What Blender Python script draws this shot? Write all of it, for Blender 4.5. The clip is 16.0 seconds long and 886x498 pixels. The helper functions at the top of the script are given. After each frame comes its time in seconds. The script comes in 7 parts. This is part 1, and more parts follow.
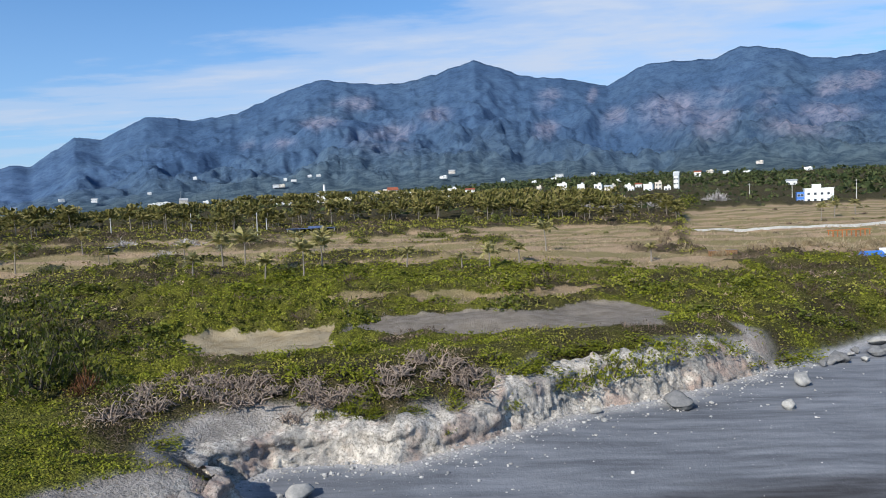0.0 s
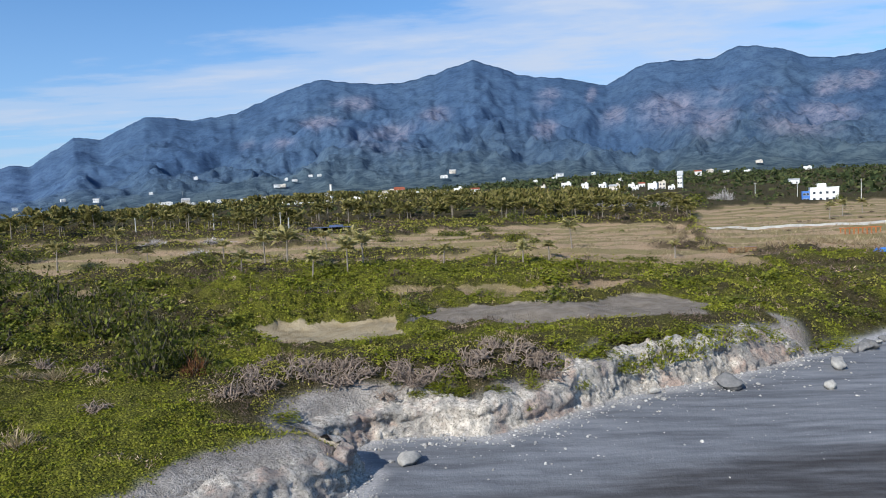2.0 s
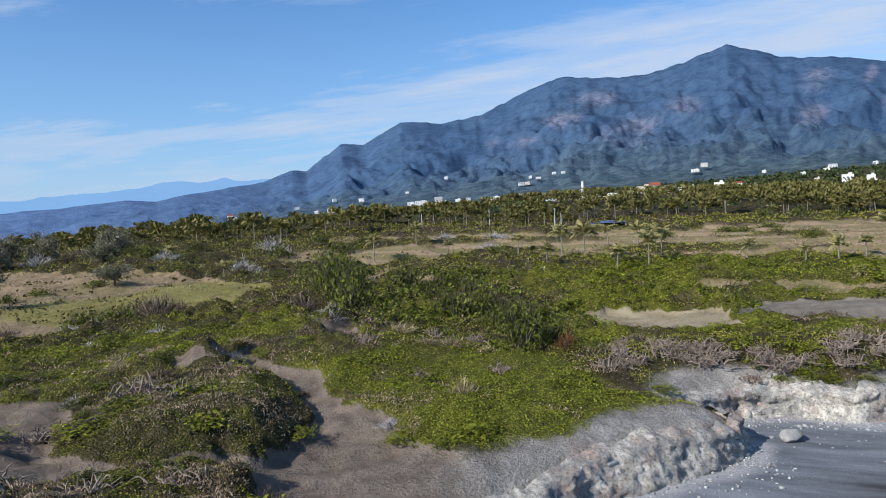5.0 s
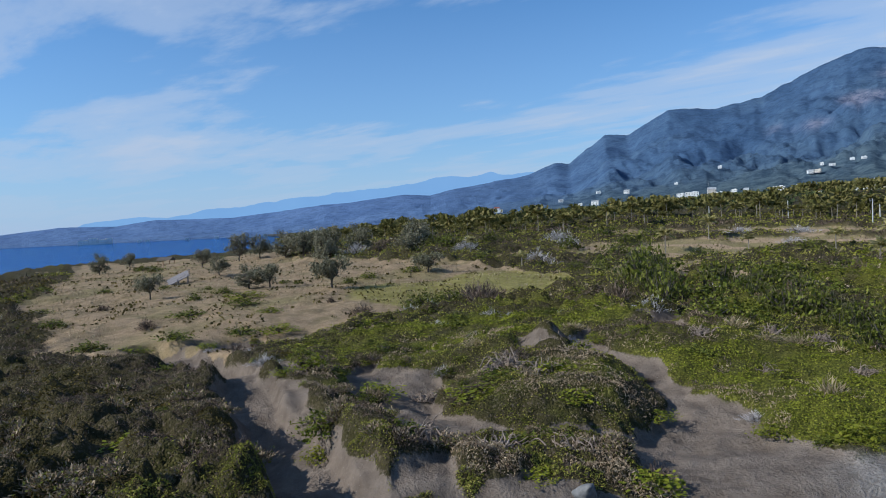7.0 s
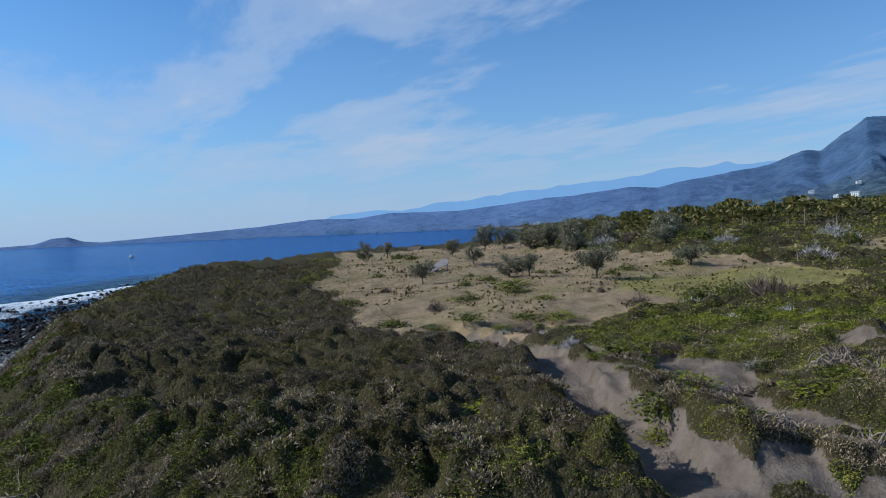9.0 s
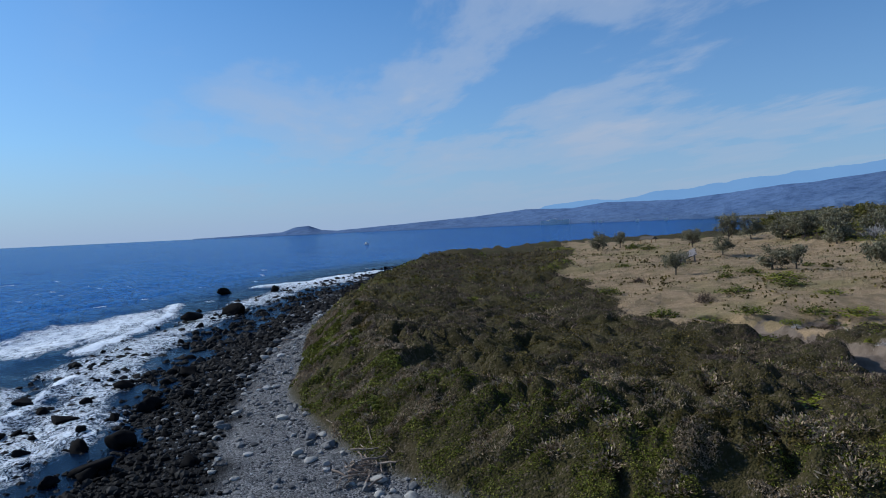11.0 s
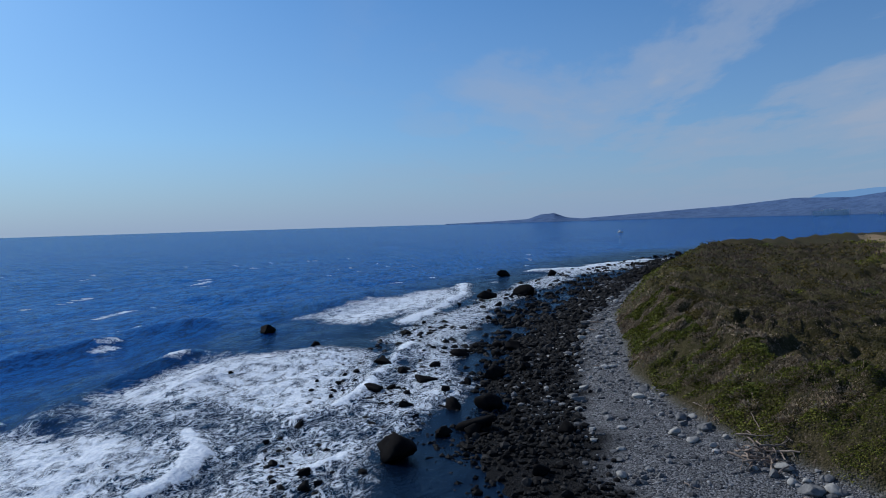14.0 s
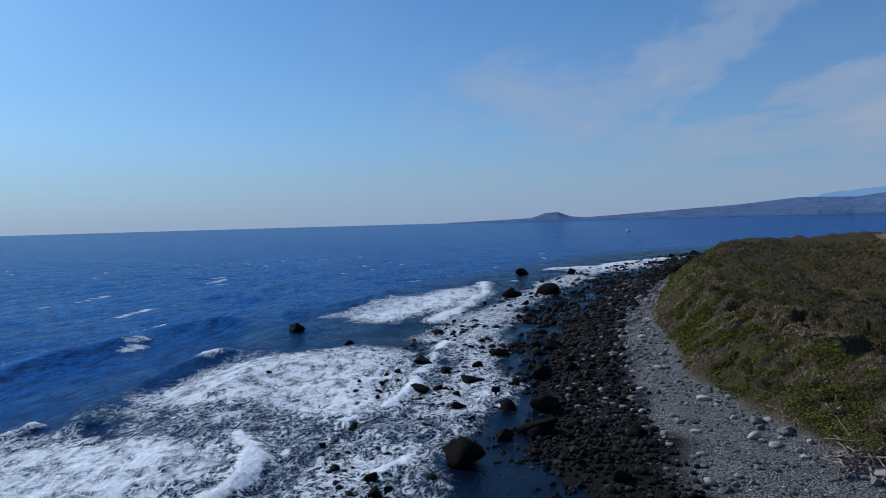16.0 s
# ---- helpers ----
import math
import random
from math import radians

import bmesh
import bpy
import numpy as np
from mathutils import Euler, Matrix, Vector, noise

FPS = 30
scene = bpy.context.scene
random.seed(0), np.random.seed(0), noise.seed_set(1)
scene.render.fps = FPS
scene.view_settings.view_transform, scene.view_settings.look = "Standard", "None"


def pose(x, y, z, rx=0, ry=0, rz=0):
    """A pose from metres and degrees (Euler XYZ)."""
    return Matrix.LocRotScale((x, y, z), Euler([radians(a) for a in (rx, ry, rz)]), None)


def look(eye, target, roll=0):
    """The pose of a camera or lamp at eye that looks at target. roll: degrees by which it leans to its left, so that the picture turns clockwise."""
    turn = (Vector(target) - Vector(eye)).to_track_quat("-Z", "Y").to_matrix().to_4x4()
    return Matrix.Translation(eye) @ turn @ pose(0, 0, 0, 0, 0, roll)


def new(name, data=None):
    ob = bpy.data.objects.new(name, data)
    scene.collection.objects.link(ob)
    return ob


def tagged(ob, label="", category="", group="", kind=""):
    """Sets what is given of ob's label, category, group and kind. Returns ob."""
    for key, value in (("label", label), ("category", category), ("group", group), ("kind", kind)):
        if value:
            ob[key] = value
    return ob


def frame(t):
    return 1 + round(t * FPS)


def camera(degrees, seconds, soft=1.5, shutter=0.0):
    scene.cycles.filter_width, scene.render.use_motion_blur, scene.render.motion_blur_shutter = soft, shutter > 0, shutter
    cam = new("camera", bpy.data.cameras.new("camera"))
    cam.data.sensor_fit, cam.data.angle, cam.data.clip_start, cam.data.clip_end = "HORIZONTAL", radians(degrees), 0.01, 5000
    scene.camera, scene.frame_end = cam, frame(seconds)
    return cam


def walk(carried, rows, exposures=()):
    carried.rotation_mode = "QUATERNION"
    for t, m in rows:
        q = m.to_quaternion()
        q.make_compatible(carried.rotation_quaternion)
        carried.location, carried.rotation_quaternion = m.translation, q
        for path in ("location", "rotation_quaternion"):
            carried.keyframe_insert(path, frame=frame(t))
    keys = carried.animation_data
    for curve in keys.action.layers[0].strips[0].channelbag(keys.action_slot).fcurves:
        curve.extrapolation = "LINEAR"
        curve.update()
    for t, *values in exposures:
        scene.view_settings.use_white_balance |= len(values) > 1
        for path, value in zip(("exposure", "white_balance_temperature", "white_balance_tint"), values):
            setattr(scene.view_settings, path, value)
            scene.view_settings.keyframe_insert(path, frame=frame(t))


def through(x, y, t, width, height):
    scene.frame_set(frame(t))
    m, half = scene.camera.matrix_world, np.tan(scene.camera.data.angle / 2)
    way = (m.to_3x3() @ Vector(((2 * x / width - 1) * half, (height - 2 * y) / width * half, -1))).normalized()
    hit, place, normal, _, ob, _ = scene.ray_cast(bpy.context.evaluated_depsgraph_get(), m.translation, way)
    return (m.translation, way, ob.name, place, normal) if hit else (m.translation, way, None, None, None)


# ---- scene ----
cam = camera(64.10, 16.0, soft=1.0)
PATH = [
    (0, (-0.001, -0.000, 20.211), (-4.131, 99.751, 14.496), -2.47),
    (0.5, (-1.625, -1.413, 20.242), (-5.695, 98.340, 14.526), -2.48),
    (1, (-3.414, -2.980, 20.290), (-7.405, 96.772, 14.503), -2.50),
    (1.5, (-5.035, -4.529, 20.362), (-8.972, 95.227, 14.591), -2.51),
    (2, (-6.812, -6.142, 20.387), (-10.669, 93.616, 14.597), -2.55),
    (2.5, (-8.427, -7.677, 20.436), (-12.203, 92.083, 14.636), -2.53),
    (3, (-10.131, -9.249, 20.444), (-13.886, 90.511, 14.629), -2.57),
    (3.5, (-11.869, -10.767, 20.467), (-18.622, 88.844, 14.793), -2.63),
    (4, (-13.665, -12.375, 20.469), (-30.899, 85.992, 15.269), -2.82),
    (4.5, (-15.258, -14.020, 20.505), (-42.120, 82.184, 15.692), -2.91),
    (4.7, (-15.901, -14.676, 20.546), (-46.572, 80.387, 15.823), -2.91),
    (6.8, (-21.295, -21.785, 21.009), (-86.069, 54.302, 17.126), -2.98),
    (7, (-21.800, -22.555, 21.011), (-88.903, 51.489, 17.194), -2.92),
    (7.5, (-22.986, -24.498, 21.036), (-95.442, 44.325, 17.351), -2.89),
    (8, (-24.032, -26.591, 21.003), (-101.785, 36.199, 17.543), -2.82),
    (8.5, (-24.784, -28.589, 20.959), (-107.115, 28.076, 17.661), -2.70),
    (9, (-25.449, -30.745, 20.954), (-111.972, 19.286, 17.680), -2.65),
    (9.2, (-25.672, -31.605, 20.962), (-113.665, 15.792, 17.650), -2.61),
    (11.3, (-26.993, -40.625, 21.140), (-125.299, -22.616, 17.731), -2.57),
    (11.5, (-27.067, -41.489, 21.131), (-125.867, -26.431, 17.690), -2.56),
    (12, (-27.208, -43.673, 21.051), (-126.864, -36.140, 17.618), -2.46),
    (12.5, (-26.951, -45.733, 21.027), (-126.890, -45.240, 17.549), -2.32),
    (13, (-26.499, -47.784, 21.024), (-126.223, -54.287, 17.446), -2.18),
    (13.5, (-26.004, -49.690, 21.034), (-125.364, -60.346, 17.283), -1.97),
    (14, (-25.660, -51.704, 21.006), (-124.932, -63.105, 17.133), -1.68),
    (14.5, (-25.530, -53.550, 20.970), (-124.790, -65.053, 17.090), -1.68),
    (15, (-25.783, -55.193, 20.955), (-125.021, -66.864, 17.018), -1.66),
    (15.5, (-26.502, -56.501, 20.904), (-125.729, -68.265, 16.952), -1.62),
    (16, (-27.482, -57.676, 20.830), (-126.706, -69.442, 16.800), -1.58),
]
walk(cam, [(t, look(eye, target, roll)) for t, eye, target, roll in PATH],
     [(0, 0.38, 6420, 10), (4.5, 0.36, 6330, 10), (7, 0.14, 6000, 8), (9, 0.04, 5850, 7), (11.5, -0.2, 5950, 9), (14, -0.42, 5950, 10), (16, -0.42, 5950, 10)])

# ---------------------------------------------------------------- light
SUN_AZ, SUN_EL = 146.0, 33.0      # degrees, to the left of +y; above the horizon
sun_way = Vector((-math.sin(radians(SUN_AZ)) * math.cos(radians(SUN_EL)), math.cos(radians(SUN_AZ)) * math.cos(radians(SUN_EL)), math.sin(radians(SUN_EL))))
sun = new("sun", bpy.data.lights.new("sun", "SUN"))
sun.data.energy, sun.data.angle, sun.data.color = 4.7, radians(0.6), (1.0, 0.95, 0.86)
sun.rotation_euler = sun_way.to_track_quat("Z", "Y").to_euler()

world = bpy.data.worlds.new("sky")
scene.world = world
world.use_nodes = True


def node(tree, kind, **values):
    n = tree.nodes.new(kind)
    for key, value in values.items():
        if key.startswith("in_"):
            n.inputs[int(key[3:])].default_value = value
        else:
            setattr(n, key, value)
    return n


def maths(tree, operation, a, b=0.0, clamp=False):
    n = tree.nodes.new("ShaderNodeMath")
    n.operation, n.use_clamp = operation, clamp
    for socket, value in zip(n.inputs, (a, b)):
        if isinstance(value, (int, float)):
            socket.default_value = value
        else:
            tree.links.new(value, socket)
    return n.outputs[0]


def ramp(tree, source, stops, linear=True):
    n = tree.nodes.new("ShaderNodeValToRGB")
    n.color_ramp.interpolation = "LINEAR" if linear else "EASE"
    while len(n.color_ramp.elements) < len(stops):
        n.color_ramp.elements.new(0.5)
    for e, (at, colour) in zip(n.color_ramp.elements, stops):
        e.position = at
        e.color = (colour, colour, colour, 1) if isinstance(colour, (int, float)) else (*colour, 1)
    tree.links.new(source, n.inputs[0])
    return n.outputs[0]


def blend(tree, factor, a, b, mode="MIX"):
    n = tree.nodes.new("ShaderNodeMix")
    n.data_type, n.blend_type = "RGBA", mode
    for socket, value in ((n.inputs[0], factor), (n.inputs[6], a), (n.inputs[7], b)):
        if isinstance(value, tuple):
            socket.default_value = (*value, 1)
        elif isinstance(value, (int, float)):
            socket.default_value = value
        else:
            tree.links.new(value, socket)
    return n.outputs[2]


def noise_of(tree, vector, scale, detail=4.0, rough=0.55, distort=0.0):
    n = node(tree, "ShaderNodeTexNoise")
    n.inputs["Scale"].default_value, n.inputs["Detail"].default_value = scale, detail
    n.inputs["Roughness"].default_value, n.inputs["Distortion"].default_value = rough, distort
    tree.links.new(vector, n.inputs["Vector"])
    return n.outputs["Fac"]


def build_sky():
    tree = world.node_tree
    tree.nodes.clear()
    sky = node(tree, "ShaderNodeTexSky", sky_type="NISHITA", sun_disc=False, sun_elevation=radians(SUN_EL), sun_rotation=radians(-SUN_AZ), altitude=10.0, air_density=1.0, dust_density=0.6, ozone_density=3.0)
    way = node(tree, "ShaderNodeTexCoord").outputs["Generated"]
    sep = node(tree, "ShaderNodeSeparateXYZ")
    tree.links.new(way, sep.inputs[0])
    # clouds lie on a flat layer: the way over its height
    high = maths(tree, "MAXIMUM", sep.outputs[2], 0.015)
    lift = maths(tree, "ADD", high, 0.07)
    flat = node(tree, "ShaderNodeCombineXYZ")
    tree.links.new(maths(tree, "DIVIDE", sep.outputs[0], lift), flat.inputs[0])
    tree.links.new(maths(tree, "DIVIDE", sep.outputs[1], lift), flat.inputs[1])
    turn = node(tree, "ShaderNodeMapping")
    turn.inputs["Rotation"].default_value = (0, 0, radians(16))
    turn.inputs["Scale"].default_value = (0.42, 0.85, 1)
    turn.inputs["Location"].default_value = CLOUD_SHIFT
    tree.links.new(flat.outputs[0], turn.inputs["Vector"])
    big = noise_of(tree, turn.outputs[0], 0.9, 7, 0.56, 0.25)
    fine = noise_of(tree, turn.outputs[0], 3.4, 6, 0.6, 0.2)
    mass = maths(tree, "ADD", maths(tree, "MULTIPLY", big, 0.78), maths(tree, "MULTIPLY", fine, 0.22))
    cover = ramp(tree, mass, [(0.46, 0.0), (0.54, 0.45), (0.64, 0.88)], False)
    seen = maths(tree, "MULTIPLY", cover, ramp(tree, sep.outputs[2], [(0.0, 0.0), (0.03, 0.35), (0.12, 1.0)]))
    # fewer clouds out over the sea
    seaward = maths(tree, "ADD", maths(tree, "MULTIPLY", sep.outputs[1], 0.5), 0.5)
    seen = maths(tree, "MULTIPLY", seen, ramp(tree, seaward, [(0.36, 0.0), (0.46, 0.45), (0.62, 1.0)]))
    cloud = blend(tree, sep.outputs[2], CLOUD_LOW, CLOUD_HIGH)
    haze = ramp(tree, maths(tree, "ABSOLUTE", sep.outputs[2]), [(0.0, HAZE), (0.12, HAZE * 0.35), (0.35, 0.0)])
    tinted = blend(tree, 1.0, sky.outputs[0], SKY_TINT, "MULTIPLY")
    veiled = blend(tree, haze, tinted, HAZE_COLOUR)
    whole = blend(tree, seen, veiled, cloud)
    back = node(tree, "ShaderNodeBackground")
    back.inputs["Strength"].default_value = 0.1
    tree.links.new(whole, back.inputs[0])
    tree.links.new(back.outputs[0], node(tree, "ShaderNodeOutputWorld").inputs[0])


CLOUD_SHIFT = (4.3, 2.1, 0)
CLOUD_LOW, CLOUD_HIGH = (4.4, 5.0, 6.1), (5.7, 6.5, 7.8)
HAZE, HAZE_COLOUR, SKY_TINT = 0.85, (3.9, 4.85, 6.75), (0.60, 0.96, 1.24)
build_sky()


# ---------------------------------------------------------------- materials
def material(name):
    m = bpy.data.materials.new(name)
    m.use_nodes = True
    m.node_tree.nodes.clear()
    return m, m.node_tree


def finish(tree, colour, rough=0.8, height=None, strength=0.4, distance=0.05, metal=0.0, specular=0.3, sub=None):
    """A Principled surface with optional relief."""
    shader = node(tree, "ShaderNodeBsdfPrincipled")
    for name, value in (("Base Color", colour), ("Roughness", rough), ("Metallic", metal), ("Specular IOR Level", specular)):
        if isinstance(value, tuple):
            shader.inputs[name].default_value = (*value, 1)
        elif isinstance(value, (int, float)):
            shader.inputs[name].default_value = value
        else:
            tree.links.new(value, shader.inputs[name])
    if height is not None:
        bump = node(tree, "ShaderNodeBump")
        bump.inputs["Strength"].default_value, bump.inputs["Distance"].default_value = strength, distance
        tree.links.new(height, bump.inputs["Height"])
        tree.links.new(bump.outputs[0], shader.inputs["Normal"])
    out = node(tree, "ShaderNodeOutputMaterial")
    tree.links.new(shader.outputs[0], out.inputs[0])
    return shader


def place(tree):
    return node(tree, "ShaderNodeNewGeometry").outputs["Position"]


def mask(tree, name):
    return node(tree, "ShaderNodeAttribute", attribute_name=name).outputs["Fac"]


def crisp(tree, name, grain, reach=1.0):
    """A mask whose soft edge is broken up by grain."""
    shifted = maths(tree, "ADD", mask(tree, name), maths(tree, "MULTIPLY", maths(tree, "SUBTRACT", grain, 0.5), reach))
    return ramp(tree, shifted, [(0.42, 0.0), (0.58, 1.0)])


def ground_material():
    m, t = material("ground")
    p = place(t)
    fine, mid, wide = noise_of(t, p, 5.0, 5, 0.65), noise_of(t, p, 0.55, 5, 0.6), noise_of(t, p, 0.06, 4)
    soil = blend(t, ramp(t, mid, [(0.35, 0.0), (0.65, 1.0)]), (0.030, 0.027, 0.011), (0.066, 0.053, 0.028))
    soil = blend(t, ramp(t, wide, [(0.42, 0.0), (0.58, 0.7)]), soil, (0.046, 0.042, 0.015))
    green = blend(t, ramp(t, mid, [(0.3, 0.0), (0.7, 1.0)]), (0.084, 0.087, 0.012), (0.150, 0.153, 0.019))
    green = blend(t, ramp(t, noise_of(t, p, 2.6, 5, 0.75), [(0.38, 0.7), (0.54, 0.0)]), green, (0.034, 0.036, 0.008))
    # leafy mottling between the single plants
    leafy = node(t, "ShaderNodeTexVoronoi")
    leafy.inputs["Scale"].default_value = 6.0
    t.links.new(p, leafy.inputs["Vector"])
    each = node(t, "ShaderNodeSeparateColor")
    t.links.new(leafy.outputs["Color"], each.inputs[0])
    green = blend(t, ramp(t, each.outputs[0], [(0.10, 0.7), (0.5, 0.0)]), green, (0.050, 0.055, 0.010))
    green = blend(t, ramp(t, each.outputs[1], [(0.7, 0.0), (0.95, 0.6)]), green, (0.27, 0.27, 0.035))
    soil = blend(t, ramp(t, each.outputs[0], [(0.55, 0.0), (0.9, 0.8)]), soil, (0.060, 0.050, 0.022))
    soil = blend(t, ramp(t, each.outputs[1], [(0.8, 0.0), (0.95, 0.7)]), soil, (0.13, 0.10, 0.075))
    broken = maths(t, "ADD", maths(t, "MULTIPLY", fine, 0.5), maths(t, "MULTIPLY", noise_of(t, p, 1.6, 5, 0.7), 0.5))
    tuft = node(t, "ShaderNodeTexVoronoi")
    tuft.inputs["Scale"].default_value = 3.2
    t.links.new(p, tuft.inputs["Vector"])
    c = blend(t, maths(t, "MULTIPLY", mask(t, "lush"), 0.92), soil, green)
    # shade in the gaps between tufts, put into the ground colour
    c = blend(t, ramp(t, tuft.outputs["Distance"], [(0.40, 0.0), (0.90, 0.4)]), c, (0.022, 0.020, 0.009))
    straw = blend(t, ramp(t, mid, [(0.3, 0.0), (0.7, 1.0)]), (0.27, 0.187, 0.115), (0.395, 0.285, 0.185))
    straw = blend(t, ramp(t, wide, [(0.5, 0.0), (0.62, 0.6)]), straw, (0.21, 0.185, 0.075))
    straw = blend(t, ramp(t, fine, [(0.35, 0.55), (0.6, 0.0)]), straw, (0.13, 0.105, 0.05))
    straw = blend(t, ramp(t, noise_of(t, p, 0.24, 6, 0.7), [(0.50, 0.0), (0.60, 0.6)]), straw, (0.15, 0.115, 0.065))
    c = blend(t, crisp(t, "straw", broken), c, straw)
    lawn = blend(t, ramp(t, mid, [(0.3, 0.0), (0.7, 1.0)]), (0.17, 0.150, 0.045), (0.28, 0.240, 0.09))
    c = blend(t, crisp(t, "lawn", broken), c, lawn)
    # ploughed strips on the farm land
    stripes = node(t, "ShaderNodeTexWave", wave_type="BANDS", bands_direction="Y")
    stripes.inputs["Scale"].default_value, stripes.inputs["Distortion"].default_value, stripes.inputs["Detail Scale"].default_value = 0.022, 3.0, 0.3
    t.links.new(p, stripes.inputs["Vector"])
    farm = blend(t, ramp(t, stripes.outputs["Fac"], [(0.3, 0.0), (0.55, 1.0)]), (0.43, 0.305, 0.20), (0.25, 0.21, 0.095))
    farm = blend(t, ramp(t, fine, [(0.4, 0.4), (0.6, 0.0)]), farm, (0.15, 0.12, 0.06))
    c = blend(t, maths(t, "MULTIPLY", mask(t, "farm"), 0.75), c, farm)
    bare = blend(t, ramp(t, mid, [(0.35, 0.0), (0.6, 1.0)]), (0.24, 0.19, 0.115), (0.30, 0.25, 0.17))
    c = blend(t, crisp(t, "bare", broken), c, bare)
    path = blend(t, ramp(t, mid, [(0.3, 0.0), (0.65, 1.0)]), (0.15, 0.125, 0.098), (0.25, 0.215, 0.178))
    c = blend(t, crisp(t, "path", broken, 1.6), c, path)
    dune = blend(t, ramp(t, mid, [(0.3, 0.0), (0.7, 1.0)]), (0.108, 0.084, 0.066), (0.200, 0.160, 0.129))
    dune = blend(t, ramp(t, fine, [(0.62, 0.0), (0.72, 0.6)]), dune, (0.32, 0.30, 0.28))
    c = blend(t, crisp(t, "sand", broken, 1.3), c, dune)
    dust = blend(t, ramp(t, mid, [(0.35, 0.0), (0.65, 1.0)]), (0.22, 0.205, 0.19), (0.40, 0.375, 0.345))
    dust = blend(t, ramp(t, fine, [(0.36, 0.6), (0.52, 0.0)]), dust, (0.13, 0.11, 0.085))
    c = blend(t, mask(t, "dust"), c, dust)
    # river sand, with drifts of paler grit and damp tongues
    streak = node(t, "ShaderNodeMapping")
    streak.inputs["Rotation"].default_value, streak.inputs["Scale"].default_value = (0, 0, radians(-32)), (0.12, 0.7, 1)
    t.links.new(p, streak.inputs["Vector"])
    drift = noise_of(t, streak.outputs[0], 1.0, 5, 0.6)
    river = blend(t, ramp(t, drift, [(0.35, 0.0), (0.68, 1.0)]), (0.105, 0.110, 0.122), (0.20, 0.208, 0.225))
    river = blend(t, ramp(t, noise_of(t, p, 2.2, 6, 0.75), [(0.62, 0.0), (0.70, 0.7)]), river, (0.30, 0.30, 0.31))
    river = blend(t, maths(t, "MULTIPLY", mask(t, "scree"), ramp(t, fine, [(0.35, 0.35), (0.6, 1.0)])), river, (0.36, 0.35, 0.345))
    river = blend(t, maths(t, "MULTIPLY", mask(t, "wet"), ramp(t, drift, [(0.30, 1.0), (0.62, 0.55)])), river, (0.040, 0.037, 0.037))
    c = blend(t, mask(t, "river"), c, river)
    pebble = node(t, "ShaderNodeTexVoronoi")
    pebble.inputs["Scale"].default_value = 7.5
    t.links.new(p, pebble.inputs["Vector"])
    shore = blend(t, ramp(t, pebble.outputs["Color"], [(0.2, 0.0), (0.9, 1.0)]), (0.045, 0.046, 0.050), (0.30, 0.30, 0.31))
    shore = blend(t, ramp(t, mid, [(0.45, 0.0), (0.62, 0.5)]), shore, (0.10, 0.102, 0.108))
    c = blend(t, mask(t, "shingle"), c, shore)
    dark = blend(t, ramp(t, pebble.outputs["Distance"], [(0.1, 0.0), (0.7, 1.0)]), (0.030, 0.029, 0.029), (0.006, 0.006, 0.007))
    c = blend(t, mask(t, "black"), c, dark)
    rock = rock_colour(t, p)
    c = blend(t, mask(t, "rock"), c, rock)
    rough = maths(t, "SUBTRACT", 0.95, maths(t, "MULTIPLY", maths(t, "MAXIMUM", mask(t, "black"), mask(t, "wet")), 0.12))
    open_part = maths(t, "MAXIMUM", maths(t, "MAXIMUM", mask(t, "sand"), mask(t, "river")), maths(t, "MAXIMUM", mask(t, "bare"), mask(t, "shingle")))
    green_part = maths(t, "SUBTRACT", 1.0, open_part, True)
    relief = maths(t, "ADD", fine, maths(t, "MULTIPLY", mid, 2.2))
    relief = maths(t, "MULTIPLY", relief, maths(t, "SUBTRACT", 1.0, maths(t, "MULTIPLY", mask(t, "river"), 0.75)))
    relief = maths(t, "SUBTRACT", relief, maths(t, "MULTIPLY", leafy.outputs["Distance"], maths(t, "MULTIPLY", green_part, 0.7)))
    relief = maths(t, "SUBTRACT", relief, maths(t, "MULTIPLY", pebble.outputs["Distance"], maths(t, "MULTIPLY", mask(t, "shingle"), 1.2)))
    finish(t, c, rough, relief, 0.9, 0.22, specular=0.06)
    return m


def rock_colour(t, p):
    """Pale mudstone: cream, grey and a rusty vein."""
    flute = node(t, "ShaderNodeMapping")
    flute.inputs["Scale"].default_value = (1.0, 1.0, 0.35)
    t.links.new(p, flute.inputs["Vector"])
    a = noise_of(t, flute.outputs[0], 1.6, 6, 0.7)
    b = noise_of(t, p, 0.22, 4, 0.6)
    c = blend(t, ramp(t, a, [(0.36, 0.0), (0.62, 1.0)]), (0.27, 0.24, 0.205), (0.66, 0.60, 0.52))
    c = blend(t, ramp(t, b, [(0.50, 0.0), (0.60, 0.85)]), c, (0.34, 0.245, 0.20))
    c = blend(t, ramp(t, noise_of(t, p, 0.5, 5, 0.7), [(0.40, 0.85), (0.54, 0.0)]), c, (0.23, 0.222, 0.21))
    return blend(t, ramp(t, noise_of(t, p, 5.0, 5, 0.75), [(0.38, 0.8), (0.50, 0.0)]), c, (0.12, 0.108, 0.092))


